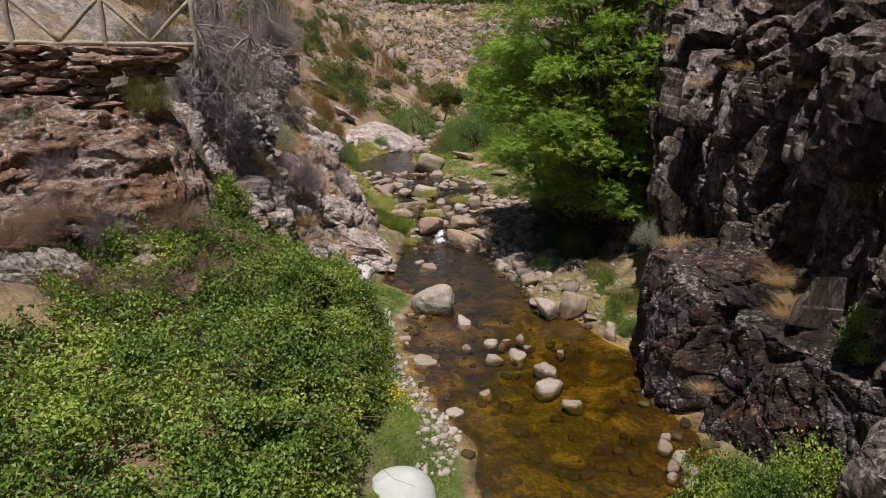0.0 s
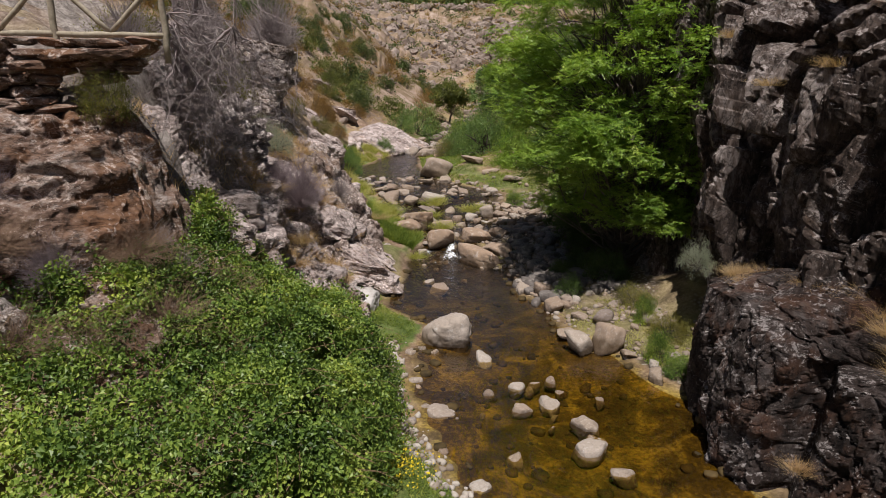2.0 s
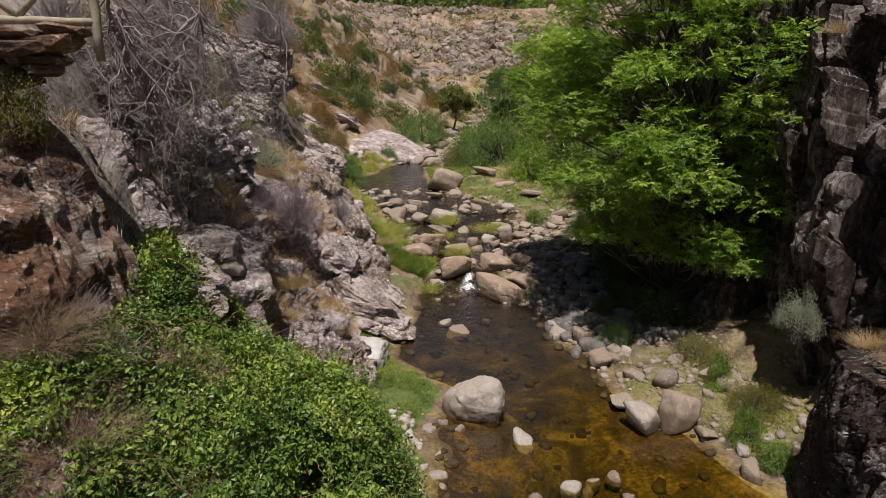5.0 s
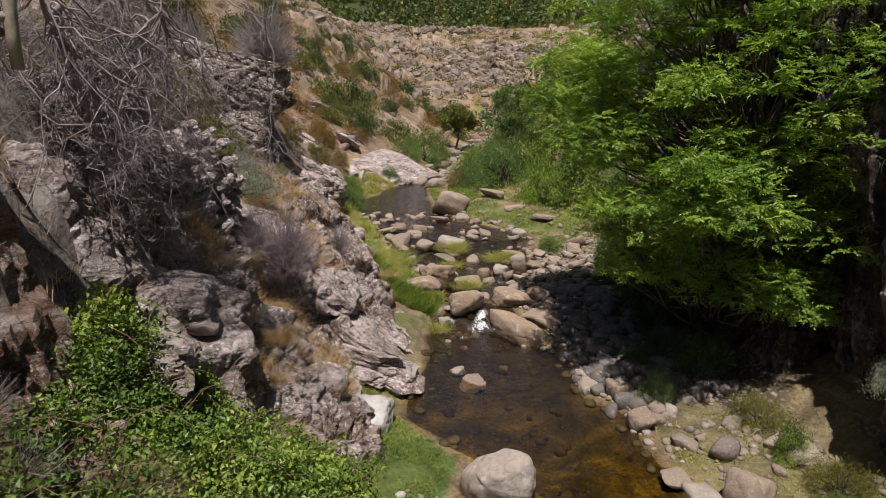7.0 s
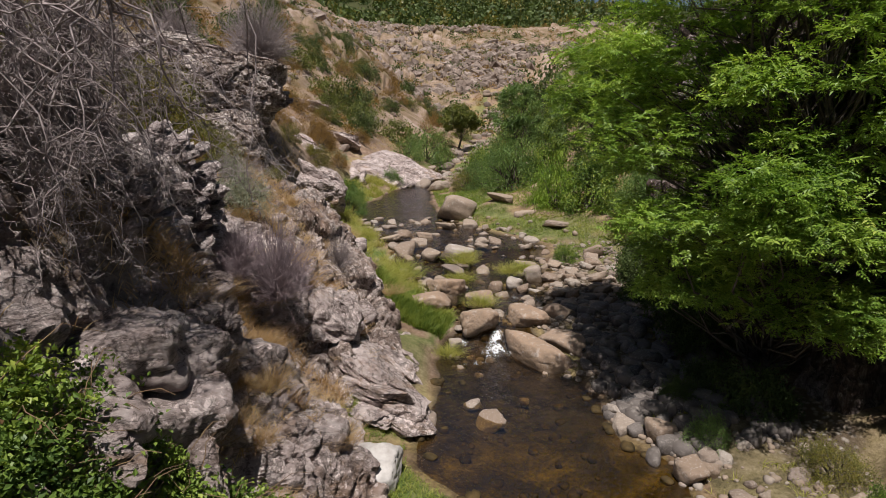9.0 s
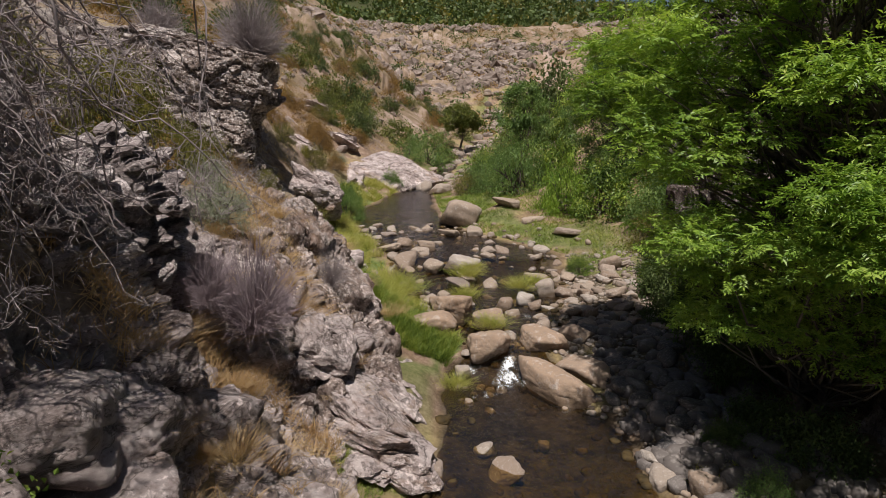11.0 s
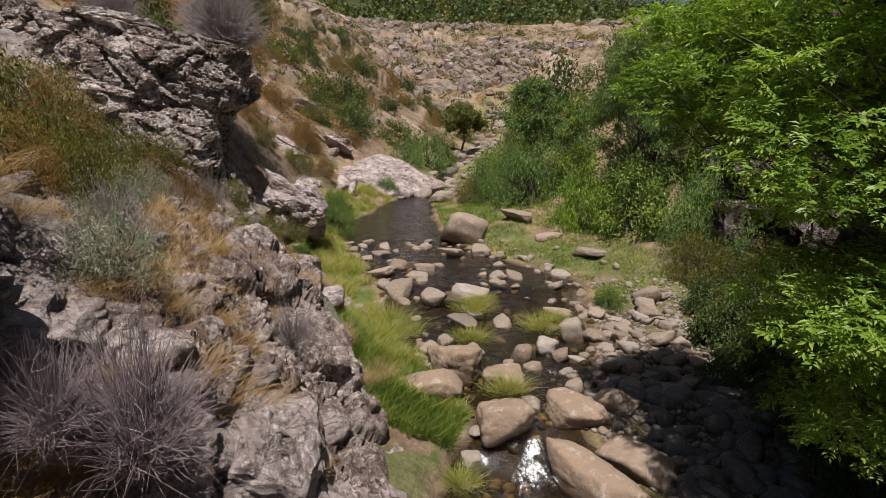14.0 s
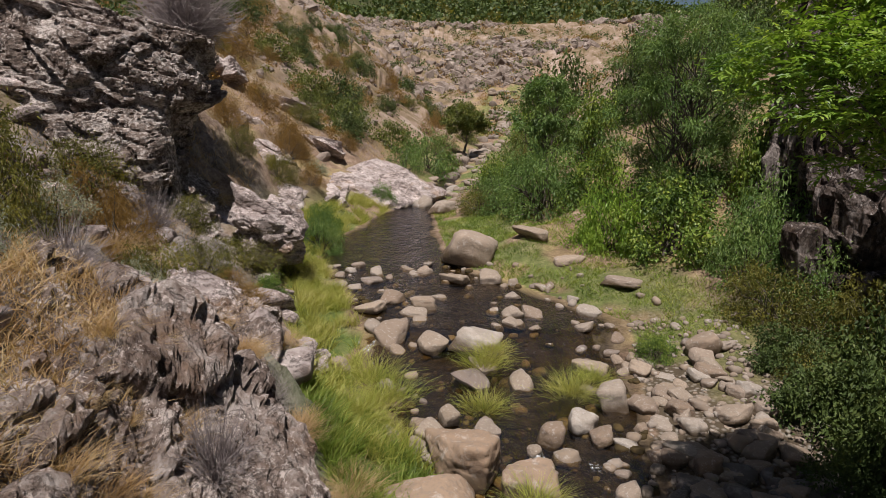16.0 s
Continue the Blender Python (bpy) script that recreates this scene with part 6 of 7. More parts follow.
# --- bare shrubs
twig_meshes("heather", 1, 420, TWIG_PURPLE, 0.008, 2)
twig_meshes("dry", 2, 170, TWIG_GREY, 0.009, 2)
twig_meshes("cane", 4, 240, plain_material("dry_cane", [(0.3, (0.15, 0.09, 0.06)), (0.7, (0.27, 0.18, 0.125))], 3), 0.0036, 4, 0.35, 1.3)
twig_meshes("grey_mass", 3, 420, TWIG_GREY, 0.008, 3, spread=1.1)
for kind, x, y, w, h, base, label in (
        ("heather", -4.7, 19.4, 1.7, 1.4, 2.8, "purplish bare heather shrub on the rocks"),
        ("heather", -5.2, 18.9, 1.1, 0.9, 3.4, "purplish bare heather shrub on the rocks"),
        ("heather", -8.7, 10.2, 1.7, 0.9, 4.1, "purplish bare heather shrub below the wall"),
        ("heather", -7.4, 11.0, 1.2, 0.8, 4.5, "purplish bare heather shrub below the wall"),
        ("heather", -9.6, 9.4, 1.6, 0.9, None, "purplish bare heather shrub below the wall"),
        ("dry", -6.6, 11.2, 1.2, 0.7, None, "grey dry shrub below the wall"),
        ("dry", -5.4, 11.7, 1.0, 0.6, None, "grey dry shrub below the wall"),
        ("dry", -7.2, 10.0, 1.3, 0.8, None, "grey dry shrub below the wall"),
        ("dry", -8.2, 9.2, 1.3, 0.8, None, "grey dry shrub below the wall"),
        ("heather", -6.2, 10.4, 1.2, 0.7, None, "purplish bare heather shrub below the wall"),
        ("dry", -4.8, 11.4, 1.0, 0.6, None, "grey dry shrub below the wall"),
        ("cane", -3.9, 10.6, 1.5, 0.7, None, "brown tangle of dry canes at the edge of the brambles"),
        ("cane", -4.6, 10.2, 1.6, 0.8, None, "brown tangle of dry canes at the edge of the brambles"),
        ("cane", -5.3, 9.6, 1.6, 0.7, None, "brown tangle of dry canes at the edge of the brambles"),
        ("cane", -5.0, 11.0, 1.4, 0.7, None, "brown tangle of dry canes at the edge of the brambles"),
        ("cane", -4.2, 11.7, 1.3, 0.7, None, "brown tangle of dry canes at the edge of the brambles"),
        ("cane", -6.0, 9.0, 1.6, 0.8, None, "brown tangle of dry canes at the edge of the brambles"),
        ("cane", -3.6, 12.0, 1.2, 0.6, None, "brown tangle of dry canes at the edge of the brambles"),
        ("cane", -6.6, 9.8, 1.6, 0.6, 4.1, "brown tangle of dry canes at the edge of the brambles"),
        ("cane", -5.2, 10.9, 1.5, 0.6, 3.7, "brown tangle of dry canes at the edge of the brambles"),
        ("cane", -7.2, 9.2, 1.6, 0.6, 3.8, "brown tangle of dry canes at the edge of the brambles"),
        ("dry", -5.9, 12.4, 1.0, 0.7, 4.9, "grey dry shrub on the rocks"),
        ("dry", -4.3, 23.4, 1.1, 0.9, 2.3, "grey dry shrub on the rocks"),
        ("dry", -4.4, 25.4, 1.0, 0.8, 1.9, "grey dry shrub on the rocks"),
        ("dry", -6.6, 22.6, 1.5, 1.0, None, "grey dry shrub on the rocks"),
        ("dry", -7.4, 26.0, 1.6, 1.1, None, "grey dry shrub on the slope"),
        ("dry", -9.0, 31.8, 1.6, 1.2, None, "grey dry shrub on the slope"),
        ("grey_mass", -10.6, 38.4, 3.8, 2.9, 8.4, "large grey leafless bush on top of the crag"),
        ("grey_mass", -13.4, 35.6, 2.4, 1.8, 8.8, "large grey leafless bush on top of the crag"),
        ("dry", -7.0, 14.9, 1.6, 1.3, 6.9, "grey dry shrub beside the path"),
):
    twig_shrub(kind, x, y, w, h, label, "bare shrubs", base)


def crooked(a, way, length, n, rng, kink=0.4):
    """A branch that keeps turning a little off its way, with a kink at every joint."""
    p, d0 = [np.asarray(a, float)], np.asarray(way, float) / np.linalg.norm(way)
    d = d0 + (0, 0, 0.25)
    for i in range(n - 1):
        d = 0.55 * d + 0.45 * d0 + rng.normal(0, kink, 3) - (0, 0, 0.1 * i / n)
        d = d / np.linalg.norm(d)
        p.append(p[-1] + d * length / (n - 1))
    return np.array(p)


def dead_tree():
    """The leafless tree on the shale: an upright trunk and a wide mass of grey twigs that hangs over the rocks."""
    rng = np.random.default_rng(77)
    root = thing("dead_tree", pose(-6.3, 15.5, 5.4), "leafless grey tree with a dense tangle of twigs above the shale", "tree")
    trunk = [(bent((0, 0, -0.9), (0.2, 0.1, 4.2), rng, 10, 0, 0.02), np.linspace(0.13, 0.05, 10)),
             (bent((0.05, -0.05, 0.3), (1.1, -0.4, 3.6), rng, 9, 0.05, 0.04), np.linspace(0.09, 0.03, 9)),
             (bent((0.0, 0.1, 0.5), (1.7, -1.0, 2.0), rng, 9, 0.05, 0.04), np.linspace(0.07, 0.03, 9)),
             (bent((0.0, 0.0, 0.8), (0.7, -1.6, 2.2), rng, 9, 0.1, 0.04), np.linspace(0.07, 0.02, 9))]
    for s in trunk:
        part("stem", mesh_of("stem", *tubes([s], 7), TWIG_GREY), root)
    boughs, twigs = [], []
    for i in range(135):
        stem = trunk[i % 4][0]
        a = stem[int(rng.integers(3, len(stem)))]
        # most of the crown hangs forward over the slope
        if rng.random() < 0.68:
            along, out = rng.uniform(-1.0, 0.8), 0.1 + 2.2 * rng.uniform(0.0, 1.0) ** 0.85
        else:
            along, out = rng.uniform(-0.9, 0.9), rng.uniform(-0.9, 1.0)
        tip = np.array([out, along, -0.7 + (3.4 - 0.6 * max(0, out)) * rng.uniform(0, 1) ** 1.3])
        line = crooked(a, tip - a, np.linalg.norm(tip - a) * 1.15, 13, rng, 0.42)
        boughs.append((line, np.linspace(0.014, 0.004, 13)))
        way = (tip - a) / np.linalg.norm(tip - a)
        for j in range(12):
            s = line[int(rng.integers(3, 13))]
            d = random_dirs(1, rng)[0] + 0.5 * way
            tw = crooked(s, d, rng.uniform(0.25, 0.7), 8, rng, 0.5)
            twigs.append((tw, np.linspace(0.0048, 0.0022, 8)))
            for m in range(6):
                k = int(rng.integers(1, 7))
                d2 = tw[k + 1] - tw[k]
                d2 = d2 / np.linalg.norm(d2) + 0.9 * random_dirs(1, rng)[0]
                twigs.append((crooked(tw[k], d2, rng.uniform(0.1, 0.28), 5, rng, 0.5), np.linspace(0.0028, 0.0014, 5)))
    part("branchwork", mesh_of("branchwork", *tubes(boughs, 5), TWIG_GREY), root)
    part("twig_tangle", mesh_of("twig_tangle", *tubes(twigs, 3), TWIG_GREY), root)


dead_tree()


# --- grass
def blades(points, dirs, length, width, rng, droop=0.6):
    """Curved grass blades of three faces each."""
    n = len(points)
    l = (length * rng.uniform(0.5, 1.25, n))[:, None]
    d = dirs / np.linalg.norm(dirs, axis=1)[:, None]
    side = np.cross(d, random_dirs(n, rng))
    side /= np.linalg.norm(side, axis=1)[:, None] + 1e-9
    w = width * 0.5
    mid = points + d * l * 0.55
    out = d * (1, 1, 0.2)
    tip = mid + (d + out * droop) * l * 0.45
    tip[:, 2] -= droop * l[:, 0] * 0.22
    v = np.stack([points - side * w, points + side * w, mid - side * w * 0.8, mid + side * w * 0.8, tip], 1).reshape(-1, 3)
    b = (np.arange(n) * 5)[:, None]
    return v, np.concatenate([b + [0, 1, 3], b + [0, 3, 2], b + [2, 3, 4]])


def grass_patch(name, label, count, area, tall, wide, material, seed, lean=0.5, category="grass"):
    rng = np.random.default_rng(seed)
    x, y, z = area(rng, count)
    n = len(x)
    p = np.stack([x, y, z - 0.02], 1)
    d = rng.normal(0, lean, (n, 3))
    d[:, 2] = 1.0
    v, f = blades(p, d, tall, wide, rng)
    return tagged(new(name, mesh_of(name, v, f, material, False)), label, category, kind="stuff")


def on_ground(rng, x, y, lump=0.8, seed=3, least=-0.2):
    keep = rough_noise(np.stack([x, y, 0 * x], 1), lump, seed, 2) > least
    x, y = x[keep], y[keep]
    z, ok = height(x, y), None
    ok = z > water_level(y) - 0.02
    return x[ok], y[ok], z[ok]


def lawn_left(rng, n):
    y = rng.uniform(5.5, 19.5, n)
    return on_ground(rng, np.interp(y, BANK_Y, BANK_L) - rng.uniform(0.0, 1.25, n), y, 0.5, 4, -0.6)


def green_bank(rng, n):
    y = rng.uniform(23.6, 27.5, n)
    return on_ground(rng, np.interp(y, BANK_Y, BANK_L) - rng.uniform(-0.15, 1.7, n) - 0.2, y, 0.5, 5, -0.7)


def sedge_bank(rng, n):
    y = rng.uniform(26.0, 48.0, n)
    return on_ground(rng, np.interp(y, BANK_Y, BANK_L) - rng.uniform(-0.1, 1.5, n), y, 0.6, 6, -0.35)


def right_bank(rng, n):
    y = rng.uniform(31.0, 48.0, n)
    return on_ground(rng, np.interp(y, BANK_Y, BANK_R) + rng.uniform(0.0, 5.0, n), y, 0.9, 7, -0.35)


def bar_grass(rng, n):
    y = rng.uniform(14.0, 20.0, n)
    return on_ground(rng, np.interp(y, BANK_Y, BANK_R) + rng.uniform(0.1, 2.4, n), y, 0.5, 8, 0.1)


def dry_slope(rng, n):
    y = rng.uniform(9.5, 40.0, n)
    return on_ground(rng, np.interp(y, BANK_Y, BANK_L) - rng.uniform(2.6, 9.5, n), y, 1.2, 9, 0.0)


def far_slope(rng, n):
    y = rng.uniform(40.0, 75.0, n)
    return on_ground(rng, np.interp(y, BANK_Y, BANK_L) - rng.uniform(3.0, 20, n), y, 2.5, 10, 0.1)


grass_patch("meadow_grass", "short green grass by the water", 26000, lawn_left, 0.11, 0.012, GRASS, 1, 0.7)
grass_patch("bank_grass", "lush green grass on the bank by the waterfall", 16000, green_bank, 0.36, 0.016, GRASS, 2, 0.5)
grass_patch("sedge", "yellow-green sedge along the upper stream", 25000, sedge_bank, 0.5, 0.014, SEDGE, 3, 0.55)
grass_patch("stream_grass", "green grass on the far bank", 26000, right_bank, 0.22, 0.018, GRASS, 4, 0.7)
grass_patch("bar_grass", "thin yellowish grass on the gravel bar", 7000, bar_grass, 0.16, 0.012, SEDGE, 5, 0.7)
grass_patch("dry_grass", "dry straw-coloured grass on the slope", 40000, dry_slope, 0.27, 0.011, STRAW, 6, 0.6)
def straw_terrace(rng, n):
    low = rng.random(n) < 0.4
    x = np.where(low, rng.uniform(-5.6, -3.4, n), rng.uniform(-7.0, -4.5, n))
    y = np.where(low, rng.uniform(16.2, 19.4, n), rng.uniform(21.8, 26.5, n))
    x, y, z = on_ground(rng, x, y, 0.7, 14, -0.3)
    return x, y, z + 0.15


grass_patch("straw_terrace", "matted orange-straw grass between the rocks", 19000, straw_terrace, 0.3, 0.009, STRAW, 9, 0.8)
grass_patch("hill_grass", "dry grass on the hillside", 15000, far_slope, 0.32, 0.025, STRAW, 7, 0.6)

TUFT = {}
for kind, mat, n in (("straw", STRAW, 600), ("sedge", SEDGE, 600)):
    rng = np.random.default_rng(len(kind))
    b = rng.normal(0, 0.28, (n, 3)) * (1, 1, 0)
    d = b * 1.6 + rng.normal(0, 0.32, (n, 3))
    d[:, 2] = np.abs(d[:, 2]) + 0.8
    v, f = blades(b, d, 0.8, 0.009, rng, 0.9)
    TUFT[kind] = mesh_of("grass_tuft", v, f, mat, False)


def tuft(kind, x, y, z, s, label, group):
    ob = new("grass_tuft", TUFT[kind])
    ob.matrix_basis = pose(x, y, z - 0.03, 0, 0, x * 77 % 360) @ Matrix.Diagonal((s, s, s * 0.8, 1))
    return tagged(ob, label, "grass tuft", group)


for x, y, z, s in ((5.5, 13.2, 2.65, 0.4), (5.9, 12.9, 2.7, 0.45), (5.3, 12.4, 2.75, 0.35), (6.0, 11.6, 2.95, 0.4), (5.9, 9.2, 2.5, 0.35), (6.2, 9.5, 2.6, 0.38), (4.7, 9.3, 1.0, 0.25), (6.4, 10.5, 2.9, 0.4), (6.2, 10.0, 2.8, 0.4), (6.5, 10.9, 2.95, 0.5)):
    tuft("straw", x, y, z, s, "dry straw-coloured grass tuft on a cliff ledge", "cliff grass")
for y, z, s in ((15.2, 6.9, 0.55), (14.2, 6.3, 0.35), (9.4, 4.9, 0.4), (16.6, 7.4, 0.4), (12.6, 6.6, 0.4), (13.4, 7.3, 0.5), (11.2, 6.3, 0.35), (10.2, 7.0, 0.4)):
    tuft("straw", *on_cliff(y, z), s, "dry straw-coloured grass tuft on a cliff ledge", "cliff grass")
for x, y, z, s in ((-.45, 25.0, .75, .6), (-.9, 29.8, .75, .7), (-1.0, 28.3, .5, .6), (.8, 28.6, .7, .7), (-.7, 30.2, .9, .5), (-2.9, 28.4, .6, .8), (-3.3, 29.2, .65, .8), (1.4, 29.2, .7, .5), (-1.4, 22.9, .1, .5), (-3.4, 27.2, .9, .8)):
    tuft("sedge", x, y, z, s, "yellow sedge tuft between the stones", "stream sedge")
for k in range(46):
    y = 14.5 + (k * 7.31) % 22
    x = float(np.interp(y, BANK_Y, BANK_L)) - 2.3 - (k * 3.77) % 5.0
    tuft("straw", x, y, height(x, y), 0.35 + (k * 0.37) % 0.4, "dry straw-coloured grass tuft on the rocky slope", "slope grass")

for k in range(70):
    y = 14.6 + (k * 5.13) % 13.5
    x = float(np.interp(y, BANK_Y, BANK_L)) - 1.5 - (k * 1.37) % 2.6
    tuft("straw", x, y, height(x, y) + 0.14, 0.2 + (k * 0.29) % 0.3, "dry orange-straw grass tuft in a crack of the rock", "bank grass")

# --- yellow flowers by the pebbles
rng = np.random.default_rng(3)
n = 260
p = np.stack([rng.normal(-1.0, 0.22, n), rng.normal(10.2, 0.3, n), np.zeros(n)], 1)
p[:, 2] = height(p[:, 0], p[:, 1]) + rng.uniform(0.1, 0.3, n)
v, f = leaves(p, random_dirs(n, rng), random_dirs(n, rng), 0.04, 0.04, rng)
tagged(new("flowers", mesh_of("flowers", v, f, FLOWER, False)), "small yellow flowers beside the white pebbles", "flowers", kind="stuff")

# ---------------- the stone wall and the wooden fence above it ----------------
def log(a, b, r, rng, n=6):
    pts = bent(a, b, rng, n, 0, 0.006)
    v, f = tubes([(pts, np.full(n, r) * rng.uniform(0.93, 1.07, n))], 8)
    return v, f


def log_part(name, a, b, r, parent, rng):
    v, f = log(a, b, r, rng)
    me = mesh_of(name, v, f, WOOD)
    # close the sawn ends
    bm = bmesh.new()
    bm.from_mesh(me)
    bmesh.ops.holes_fill(bm, edges=[e for e in bm.edges if e.is_boundary])
    bm.to_mesh(me)
    bm.free()
    return part(name, me, parent)


def fence(start, step, spans, label):
    """Rustic round-log fence: posts, two rails, and two braces that meet at the foot of each span."""
    rng = np.random.default_rng(int(abs(start[0] * 10)))
    root = thing("fence", pose(*start), label, "fence")
    step = np.array(step)
    for i in range(spans + 1):
        p = step * i
        log_part("post", p + (0, 0, -0.3), p + (0, 0, 1.2), 0.055, root, rng)
    for i in range(spans):
        p, q = step * i, step * (i + 1)
        m = (p + q) / 2
        log_part("rail", p + (0, 0, 1.1), q + (0, 0, 1.1), 0.05, root, rng)
        log_part("rail", p + (0, 0, 0.16), q + (0, 0, 0.16), 0.05, root, rng)
        log_part("brace", p + (0, 0, 1.05), m + (0, 0, 0.2), 0.042, root, rng)
        log_part("brace", m + (0, 0, 0.2), q + (0, 0, 1.05), 0.042, root, rng)


fence((-12.0, 11.55, 6.95), (1.70, 0.31, 0.0), 4, "rustic wooden log fence along the path above the wall")

# the path and the dry-stone wall under the fence
WALL_PIECES = [mesh_of("wall_stone", *block(2, (1, 1, 1), np.random.default_rng(900 + k), 6, 22.0, 0.08), ROCK_RUSTY, False) for k in range(7)]
wall = thing("stone_wall", pose(0, 0, 0), "dry-stone retaining wall of flat brown slabs under the fence", "wall", kind="structure")
rng = random.Random(8)
z = 5.75
while z < 6.92:
    tall = rng.uniform(0.09, 0.2)
    s = 0.0
    while s < 6.2:
        w = rng.uniform(0.25, 0.85)
        f = (s + w / 2) / 6.9
        x, y = -11.9 + 6.9 * f, 11.55 + 1.1 * f
        if not (z < 6.3 and f > 0.72):
            ob = part("wall_stone", WALL_PIECES[rng.randrange(7)], wall)
            ob.matrix_basis = pose(x, y + rng.uniform(-0.09, 0.07) + 0.12, z + tall / 2 + rng.uniform(-0.03, 0.03), rng.uniform(-5, 5), rng.uniform(-7, 7), 9 + rng.uniform(-14, 14)) @ Matrix.Diagonal((w * 0.58, 0.28, tall * rng.uniform(0.5, 0.72), 1))
        s += w
    z += tall
for k, (x, y, z, w, h) in enumerate(((-6.6, 12.35, 6.78, .6, .11), (-5.95, 12.5, 6.8, .5, .11), (-7.2, 12.2, 6.6, .45, .1), (-6.2, 12.6, 6.4, .4, .1))):
    ob = new("rock_slab", WALL_PIECES[k])
    ob.matrix_basis = pose(x, y, z, 4, -5, 10 + 20 * (k % 3)) @ Matrix.Diagonal((w, w * 0.6, h, 1))
    tagged(ob, "broad flat rock slab jutting from the wall", "rock", "wall slabs")

# rubble on the rusty slope below the wall and among the outcrops
RUBBLE = [mesh_of("rubble_stone", *block(3, (1, 1, 1), np.random.default_rng(950 + k), 7, 18.0, 0.06), ROCK_RUSTY) for k in range(6)]
rng = random.Random(31)
for k in range(110):
    x, y = rng.uniform(-10.5, -3.8), rng.uniform(9.6, 13.0)
    if x > -6.0:
        x -= 3.0
    ob = new("rubble_stone", RUBBLE[k % 6])
    w = rng.uniform(0.08, 0.26)
    ob.matrix_basis = pose(x, y, height(x, y) + 0.22, rng.uniform(-20, 20), rng.uniform(-20, 20), rng.uniform(0, 360)) @ Matrix.Diagonal((w, w * 0.7, w * rng.uniform(0.3, 0.6), 1))
    tagged(ob, "rusty brown angular stone on the slope below the wall", "stone", "slope rubble")
RUBBLE_GREY = []
for me in RUBBLE:
    d = me.copy()
    d.materials.clear()
    d.materials.append(ROCK_GREY)
    RUBBLE_GREY.append(d)
for k in range(170):
    y = rng.uniform(14.5, 36)
    x = float(np.interp(y, BANK_Y, BANK_L)) - rng.uniform(1.6, 8.5)
    ob = new("rubble_stone", RUBBLE_GREY[k % 6])
    w = rng.uniform(0.12, 0.55)
    ob.matrix_basis = pose(x, y, height(x, y) + 0.06, rng.uniform(-20, 20), rng.uniform(-20, 20), rng.uniform(0, 360)) @ Matrix.Diagonal((w, w * 0.7, w * rng.uniform(0.35, 0.7), 1))
    tagged(ob, "grey angular stone on the rocky slope", "stone", "slope rubble")

# ---------------- the far hillside ----------------
def many_blocks(name, label, xs, ys, sizes, seed, material, level=2):
    rng = np.random.default_rng(seed)
    shapes = [block(level, (1, 1, 1.0), rng, 6, 40.0, 0.12) for _ in range(6)]
    zs = height(xs, ys)
    sets = []
    for i in range(len(xs)):
        p, f = shapes[i % 6]
        turn = np.array(Euler((rng.uniform(-0.6, 0.6), rng.uniform(-0.6, 0.6), rng.uniform(0, 6.28))).to_matrix())
        q = (p * sizes[i] * rng.uniform(0.5, 1.4, 3)) @ turn.T
        sets.append((q + (xs[i], ys[i], zs[i] - 0.15 * sizes[i]), f))
    v, f = joined(sets)
    return tagged(new(name, mesh_of(name, v, f, material, False)), label, "rocks", kind="stuff")


def far_rock_material():
    g = Graph("hill_rock")
    rnd = g.node("NewGeometry").outputs["Random Per Island"]
    n = g.noise(g.world_coords(), 0.8, 8, 0.7)
    c = g.mix(g.level(n, 0.35, 0.65), g.ramp(rnd, [(0, (0.20, 0.15, 0.125)), (1, (0.40, 0.325, 0.285))]), (0.13, 0.10, 0.08))
    return g.done(c, 0.95, g.bump(n, 0.6, 0.5), 0.15)


HILL_ROCK = far_rock_material()
rng = np.random.default_rng(21)
n = 21000
x, y = rng.uniform(-75, 95, n), rng.uniform(108, 245, n)
keep = rough_noise(np.stack([x, y, 0 * x], 1), 26, 3, 4) > -0.1
x, y = x[keep], y[keep]
many_blocks("hillside_rocks", "weathered pale rocks strewn over the far hillside", x, y, 0.35 + 1.3 * rng.random(len(x)) ** 3, 1, HILL_ROCK, 1)
n = 420
x, y = rng.uniform(-46, -8, n), rng.uniform(44, 120, n)
keep = rough_noise(np.stack([x, y, 0 * x], 1), 14, 4, 3) > 0.05
x, y = x[keep], y[keep]
many_blocks("slope_rocks", "pale rocks on the scrubby hillside", x, y, rng.uniform(0.15, 0.5, len(x)), 2, HILL_ROCK)


def far_scrub(name, label, x, y, size, per, material, seed, tall=1.0, leaf=0.2):
    """Far bushes and trees as heaps of leaf clumps in one mesh."""
    rng = np.random.default_rng(seed)
    n = len(x)
    base = np.stack([x, y, height(x, y)], 1)
    c = np.repeat(base, per, 0)
    s = np.repeat(size, per)
    o = random_dirs(n * per, rng) * rng.uniform(0.4, 1, (n * per, 1))
    o[:, 2] = np.abs(o[:, 2]) * tall
    p = c + o * s[:, None]
    k = s[:, None] * rng.uniform(0.6, 1.4, (n * per, 1)) * leaf
    d = random_dirs(n * per, rng)
    u = np.cross(d, random_dirs(n * per, rng))
    u /= np.linalg.norm(u, axis=1)[:, None] + 1e-9
    v = np.stack([p - d * k * 0.5, p + u * k * 0.4, p + d * k * 0.5, p - u * k * 0.4], 1).reshape(-1, 3)
    f = np.arange(n * per * 4).reshape(-1, 4)
    return tagged(new(name, mesh_of(name, v, f, material, False)), label, "scrub", kind="stuff")


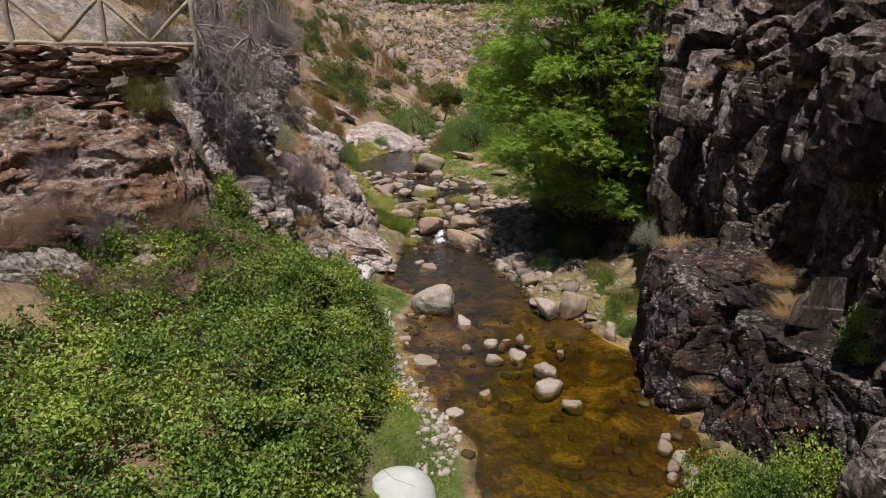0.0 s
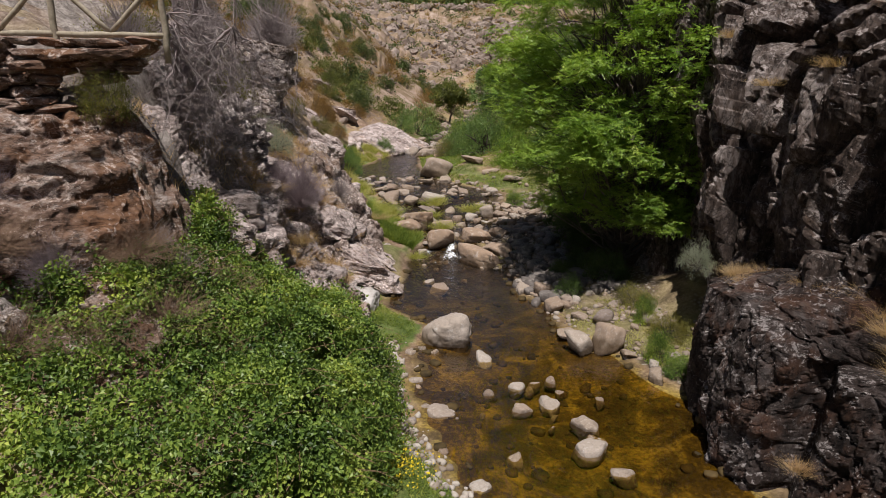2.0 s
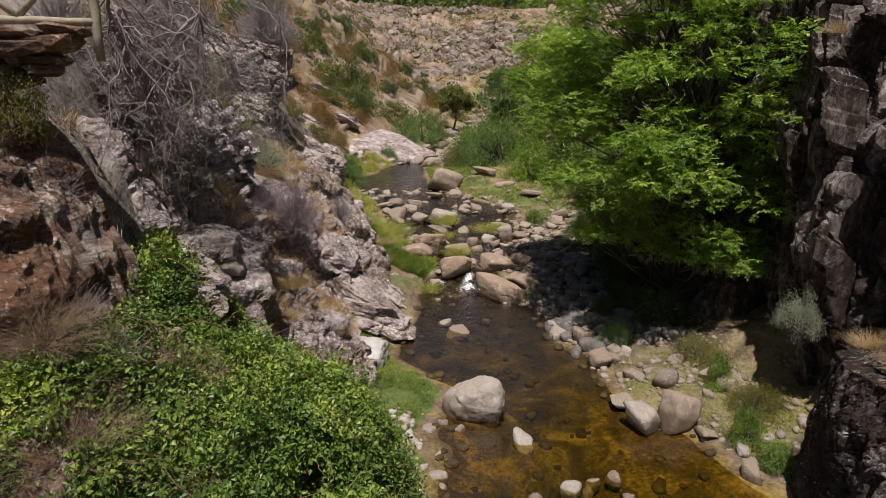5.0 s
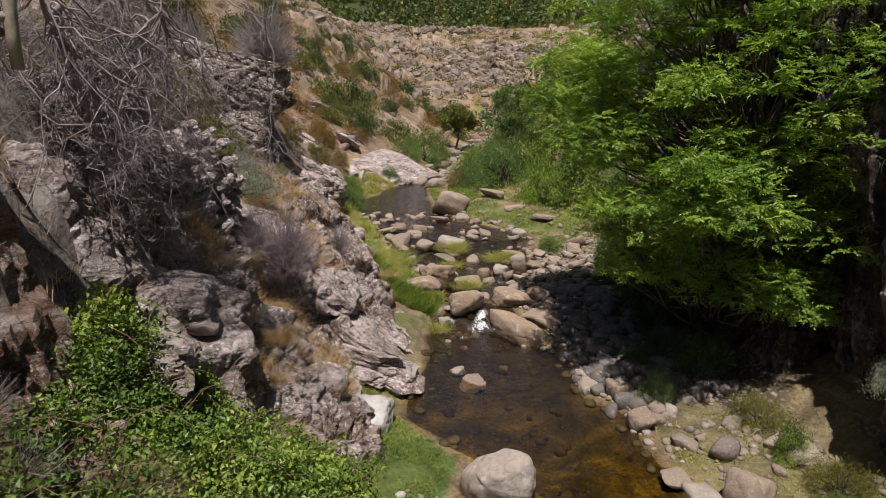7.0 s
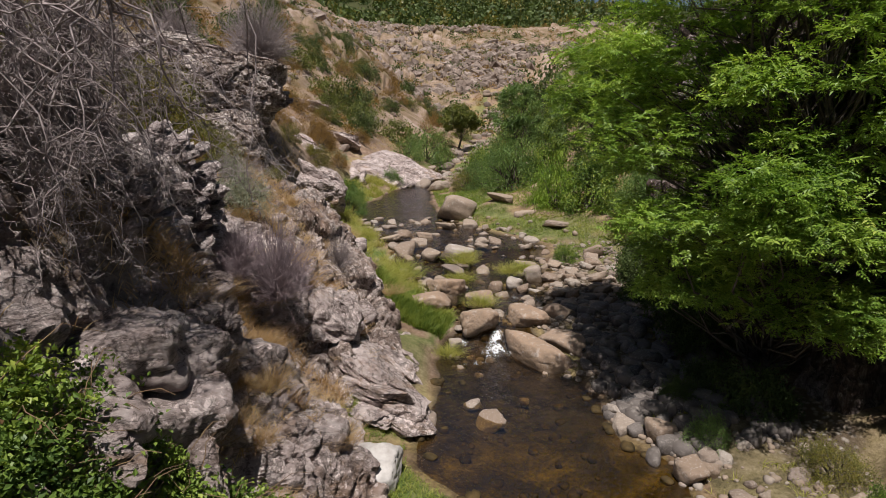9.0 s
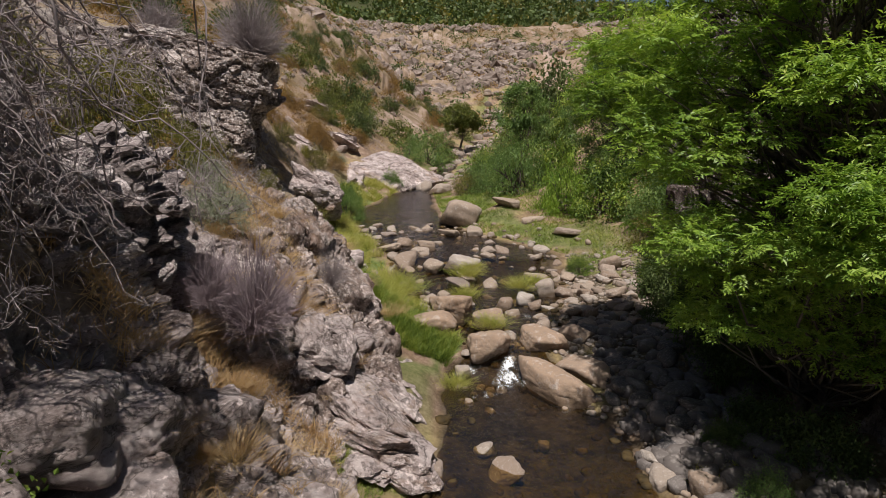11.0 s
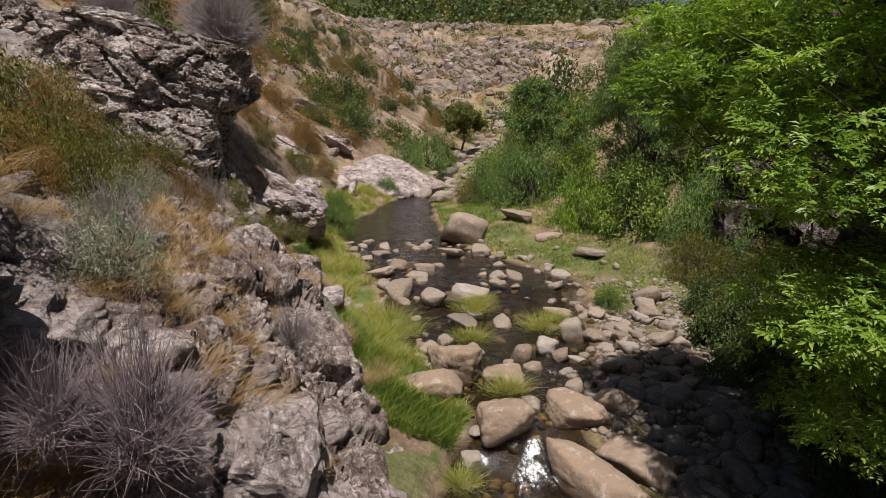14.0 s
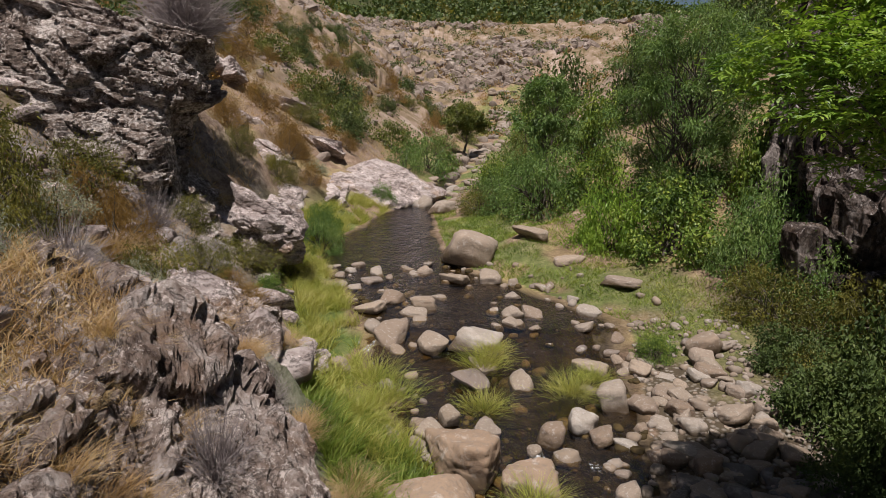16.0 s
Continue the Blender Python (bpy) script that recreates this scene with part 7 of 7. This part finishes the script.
n = 3000
x, y = rng.uniform(-80, 100, n), rng.uniform(105, 250, n)
far_scrub("far_scrub", "low dry scrub between the rocks of the far hillside", x[:1400], y[:1400], rng.uniform(0.5, 1.6, 1400), 70, LEAF_BROOM, 1)
far_scrub("far_scrub", "low olive-grey scrub between the rocks of the far hillside", x[1400:2200], y[1400:2200], rng.uniform(0.5, 1.7, 800), 70, LEAF_OLIVE, 6)
far_scrub("far_oaks", "dark green oak scrub on the far hillside", x[2200:], y[2200:], rng.uniform(0.7, 2.2, n - 2200), 80, LEAF_PINE, 2)
n = 700
x, y = rng.uniform(-60, -9, n), rng.uniform(46, 120, n)
far_scrub("slope_scrub", "rust-brown and olive scrub over the hillside", x, y, rng.uniform(0.35, 0.9, n), 150, LEAF_BROOM, 4, 1.0, 0.16)
far_scrub("slope_scrub_green", "low green scrub over the hillside", x[:260] + 2, y[:260] + 3, rng.uniform(0.4, 0.9, 260), 150, LEAF_OLIVE, 5, 1.0, 0.16)
n = 5600
x, y = rng.uniform(-200, 260, n), rng.uniform(238, 480, n)
keep = rough_noise(np.stack([x, y, 0 * x], 1), 40, 6, 3) > -0.7
x, y = x[keep], y[keep]
h = len(x) * 3 // 5
far_scrub("far_forest", "dark green wooded ridge at the head of the valley", x[:h], y[:h], rng.uniform(2.2, 5.2, h), 44, LEAF_PINE, 3, 2.0, 0.36)
far_scrub("far_forest", "paler olive trees among the woods of the ridge", x[h:], y[h:], rng.uniform(1.8, 4.4, len(x) - h), 44, LEAF_OLIVE, 8, 2.0, 0.36)


# ---------------- white water ----------------
def foam(name, label, x, y, rx, ry, strong=0.45):
    """A patch of white water that lies on the stream."""
    r, a = np.meshgrid(np.linspace(0, 1, 14), np.linspace(0, 2 * np.pi, 40, endpoint=False))
    r, a = r.ravel(), a.ravel()
    px_, py_ = x + np.cos(a) * r * rx, y + np.sin(a) * r * ry
    p = np.stack([px_, py_, water_level(py_) + 0.035], 1)
    p[:, 2] += 0.03 * rough_noise(p, 0.2, 5, 3) * (1 - r) + 0.015
    f = [(i * 14 + j, i * 14 + j + 1, (i + 1) % 40 * 14 + j + 1, (i + 1) % 40 * 14 + j) for i in range(40) for j in range(13)]
    me = mesh_of(name, p, f, FOAM)
    set_values(me, "thick", (1 - r) * strong)
    return tagged(new(name, me), label, "white water", kind="stuff")


def cascade():
    """The little fall: water slides down between the boulders and spreads white over the pool."""
    s, u = np.meshgrid(np.linspace(0, 1, 60), np.linspace(-1, 1, 26))
    s, u = s.ravel(), u.ravel()
    y = 24.05 - 1.75 * s
    wide = np.interp(s, [0, 0.35, 0.6, 1], [0.2, 0.36, 0.75, 1.15])
    x = 0.02 - 0.35 * s + u * wide
    z = np.interp(s, [0, 0.22, 0.45, 1], [0.44, 0.40, 0.06, 0.03]) + 0.02
    p = np.stack([x, y, z], 1)
    p[:, 2] += 0.035 * rough_noise(p, 0.16, 5, 3) * np.interp(s, [0, 0.3, 0.6, 1], [0.2, 1, 1, 0.2])
    i = (np.arange(25)[:, None] * 60 + np.arange(59)[None, :]).ravel()
    me = mesh_of("waterfall", p, np.stack([i, i + 1, i + 61, i + 60], 1), FOAM)
    set_values(me, "thick", (1 - u * u) * np.interp(s, [0, 0.15, 0.35, 0.55, 1], [0.0, 0.35, 0.66, 0.55, 0.0]))
    return tagged(new("waterfall", me), "little waterfall breaking white between tan boulders", "waterfall", kind="stuff")


cascade()
foam("white_ripples", "white ripples spreading from the waterfall", -0.7, 22.6, 1.0, 0.7, 0.45)
foam("white_ripples", "white riffle between the boulders", -1.0, 23.5, 0.55, 0.4)
foam("white_ripples", "white riffle between the upper stones", -3.6, 30.7, 0.5, 0.9)
foam("white_ripples", "white riffle between the upper stones", -0.15, 26.5, 0.55, 0.4)
foam("white_ripples", "white riffle between the upper stones", 0.75, 26.3, 0.45, 0.35)
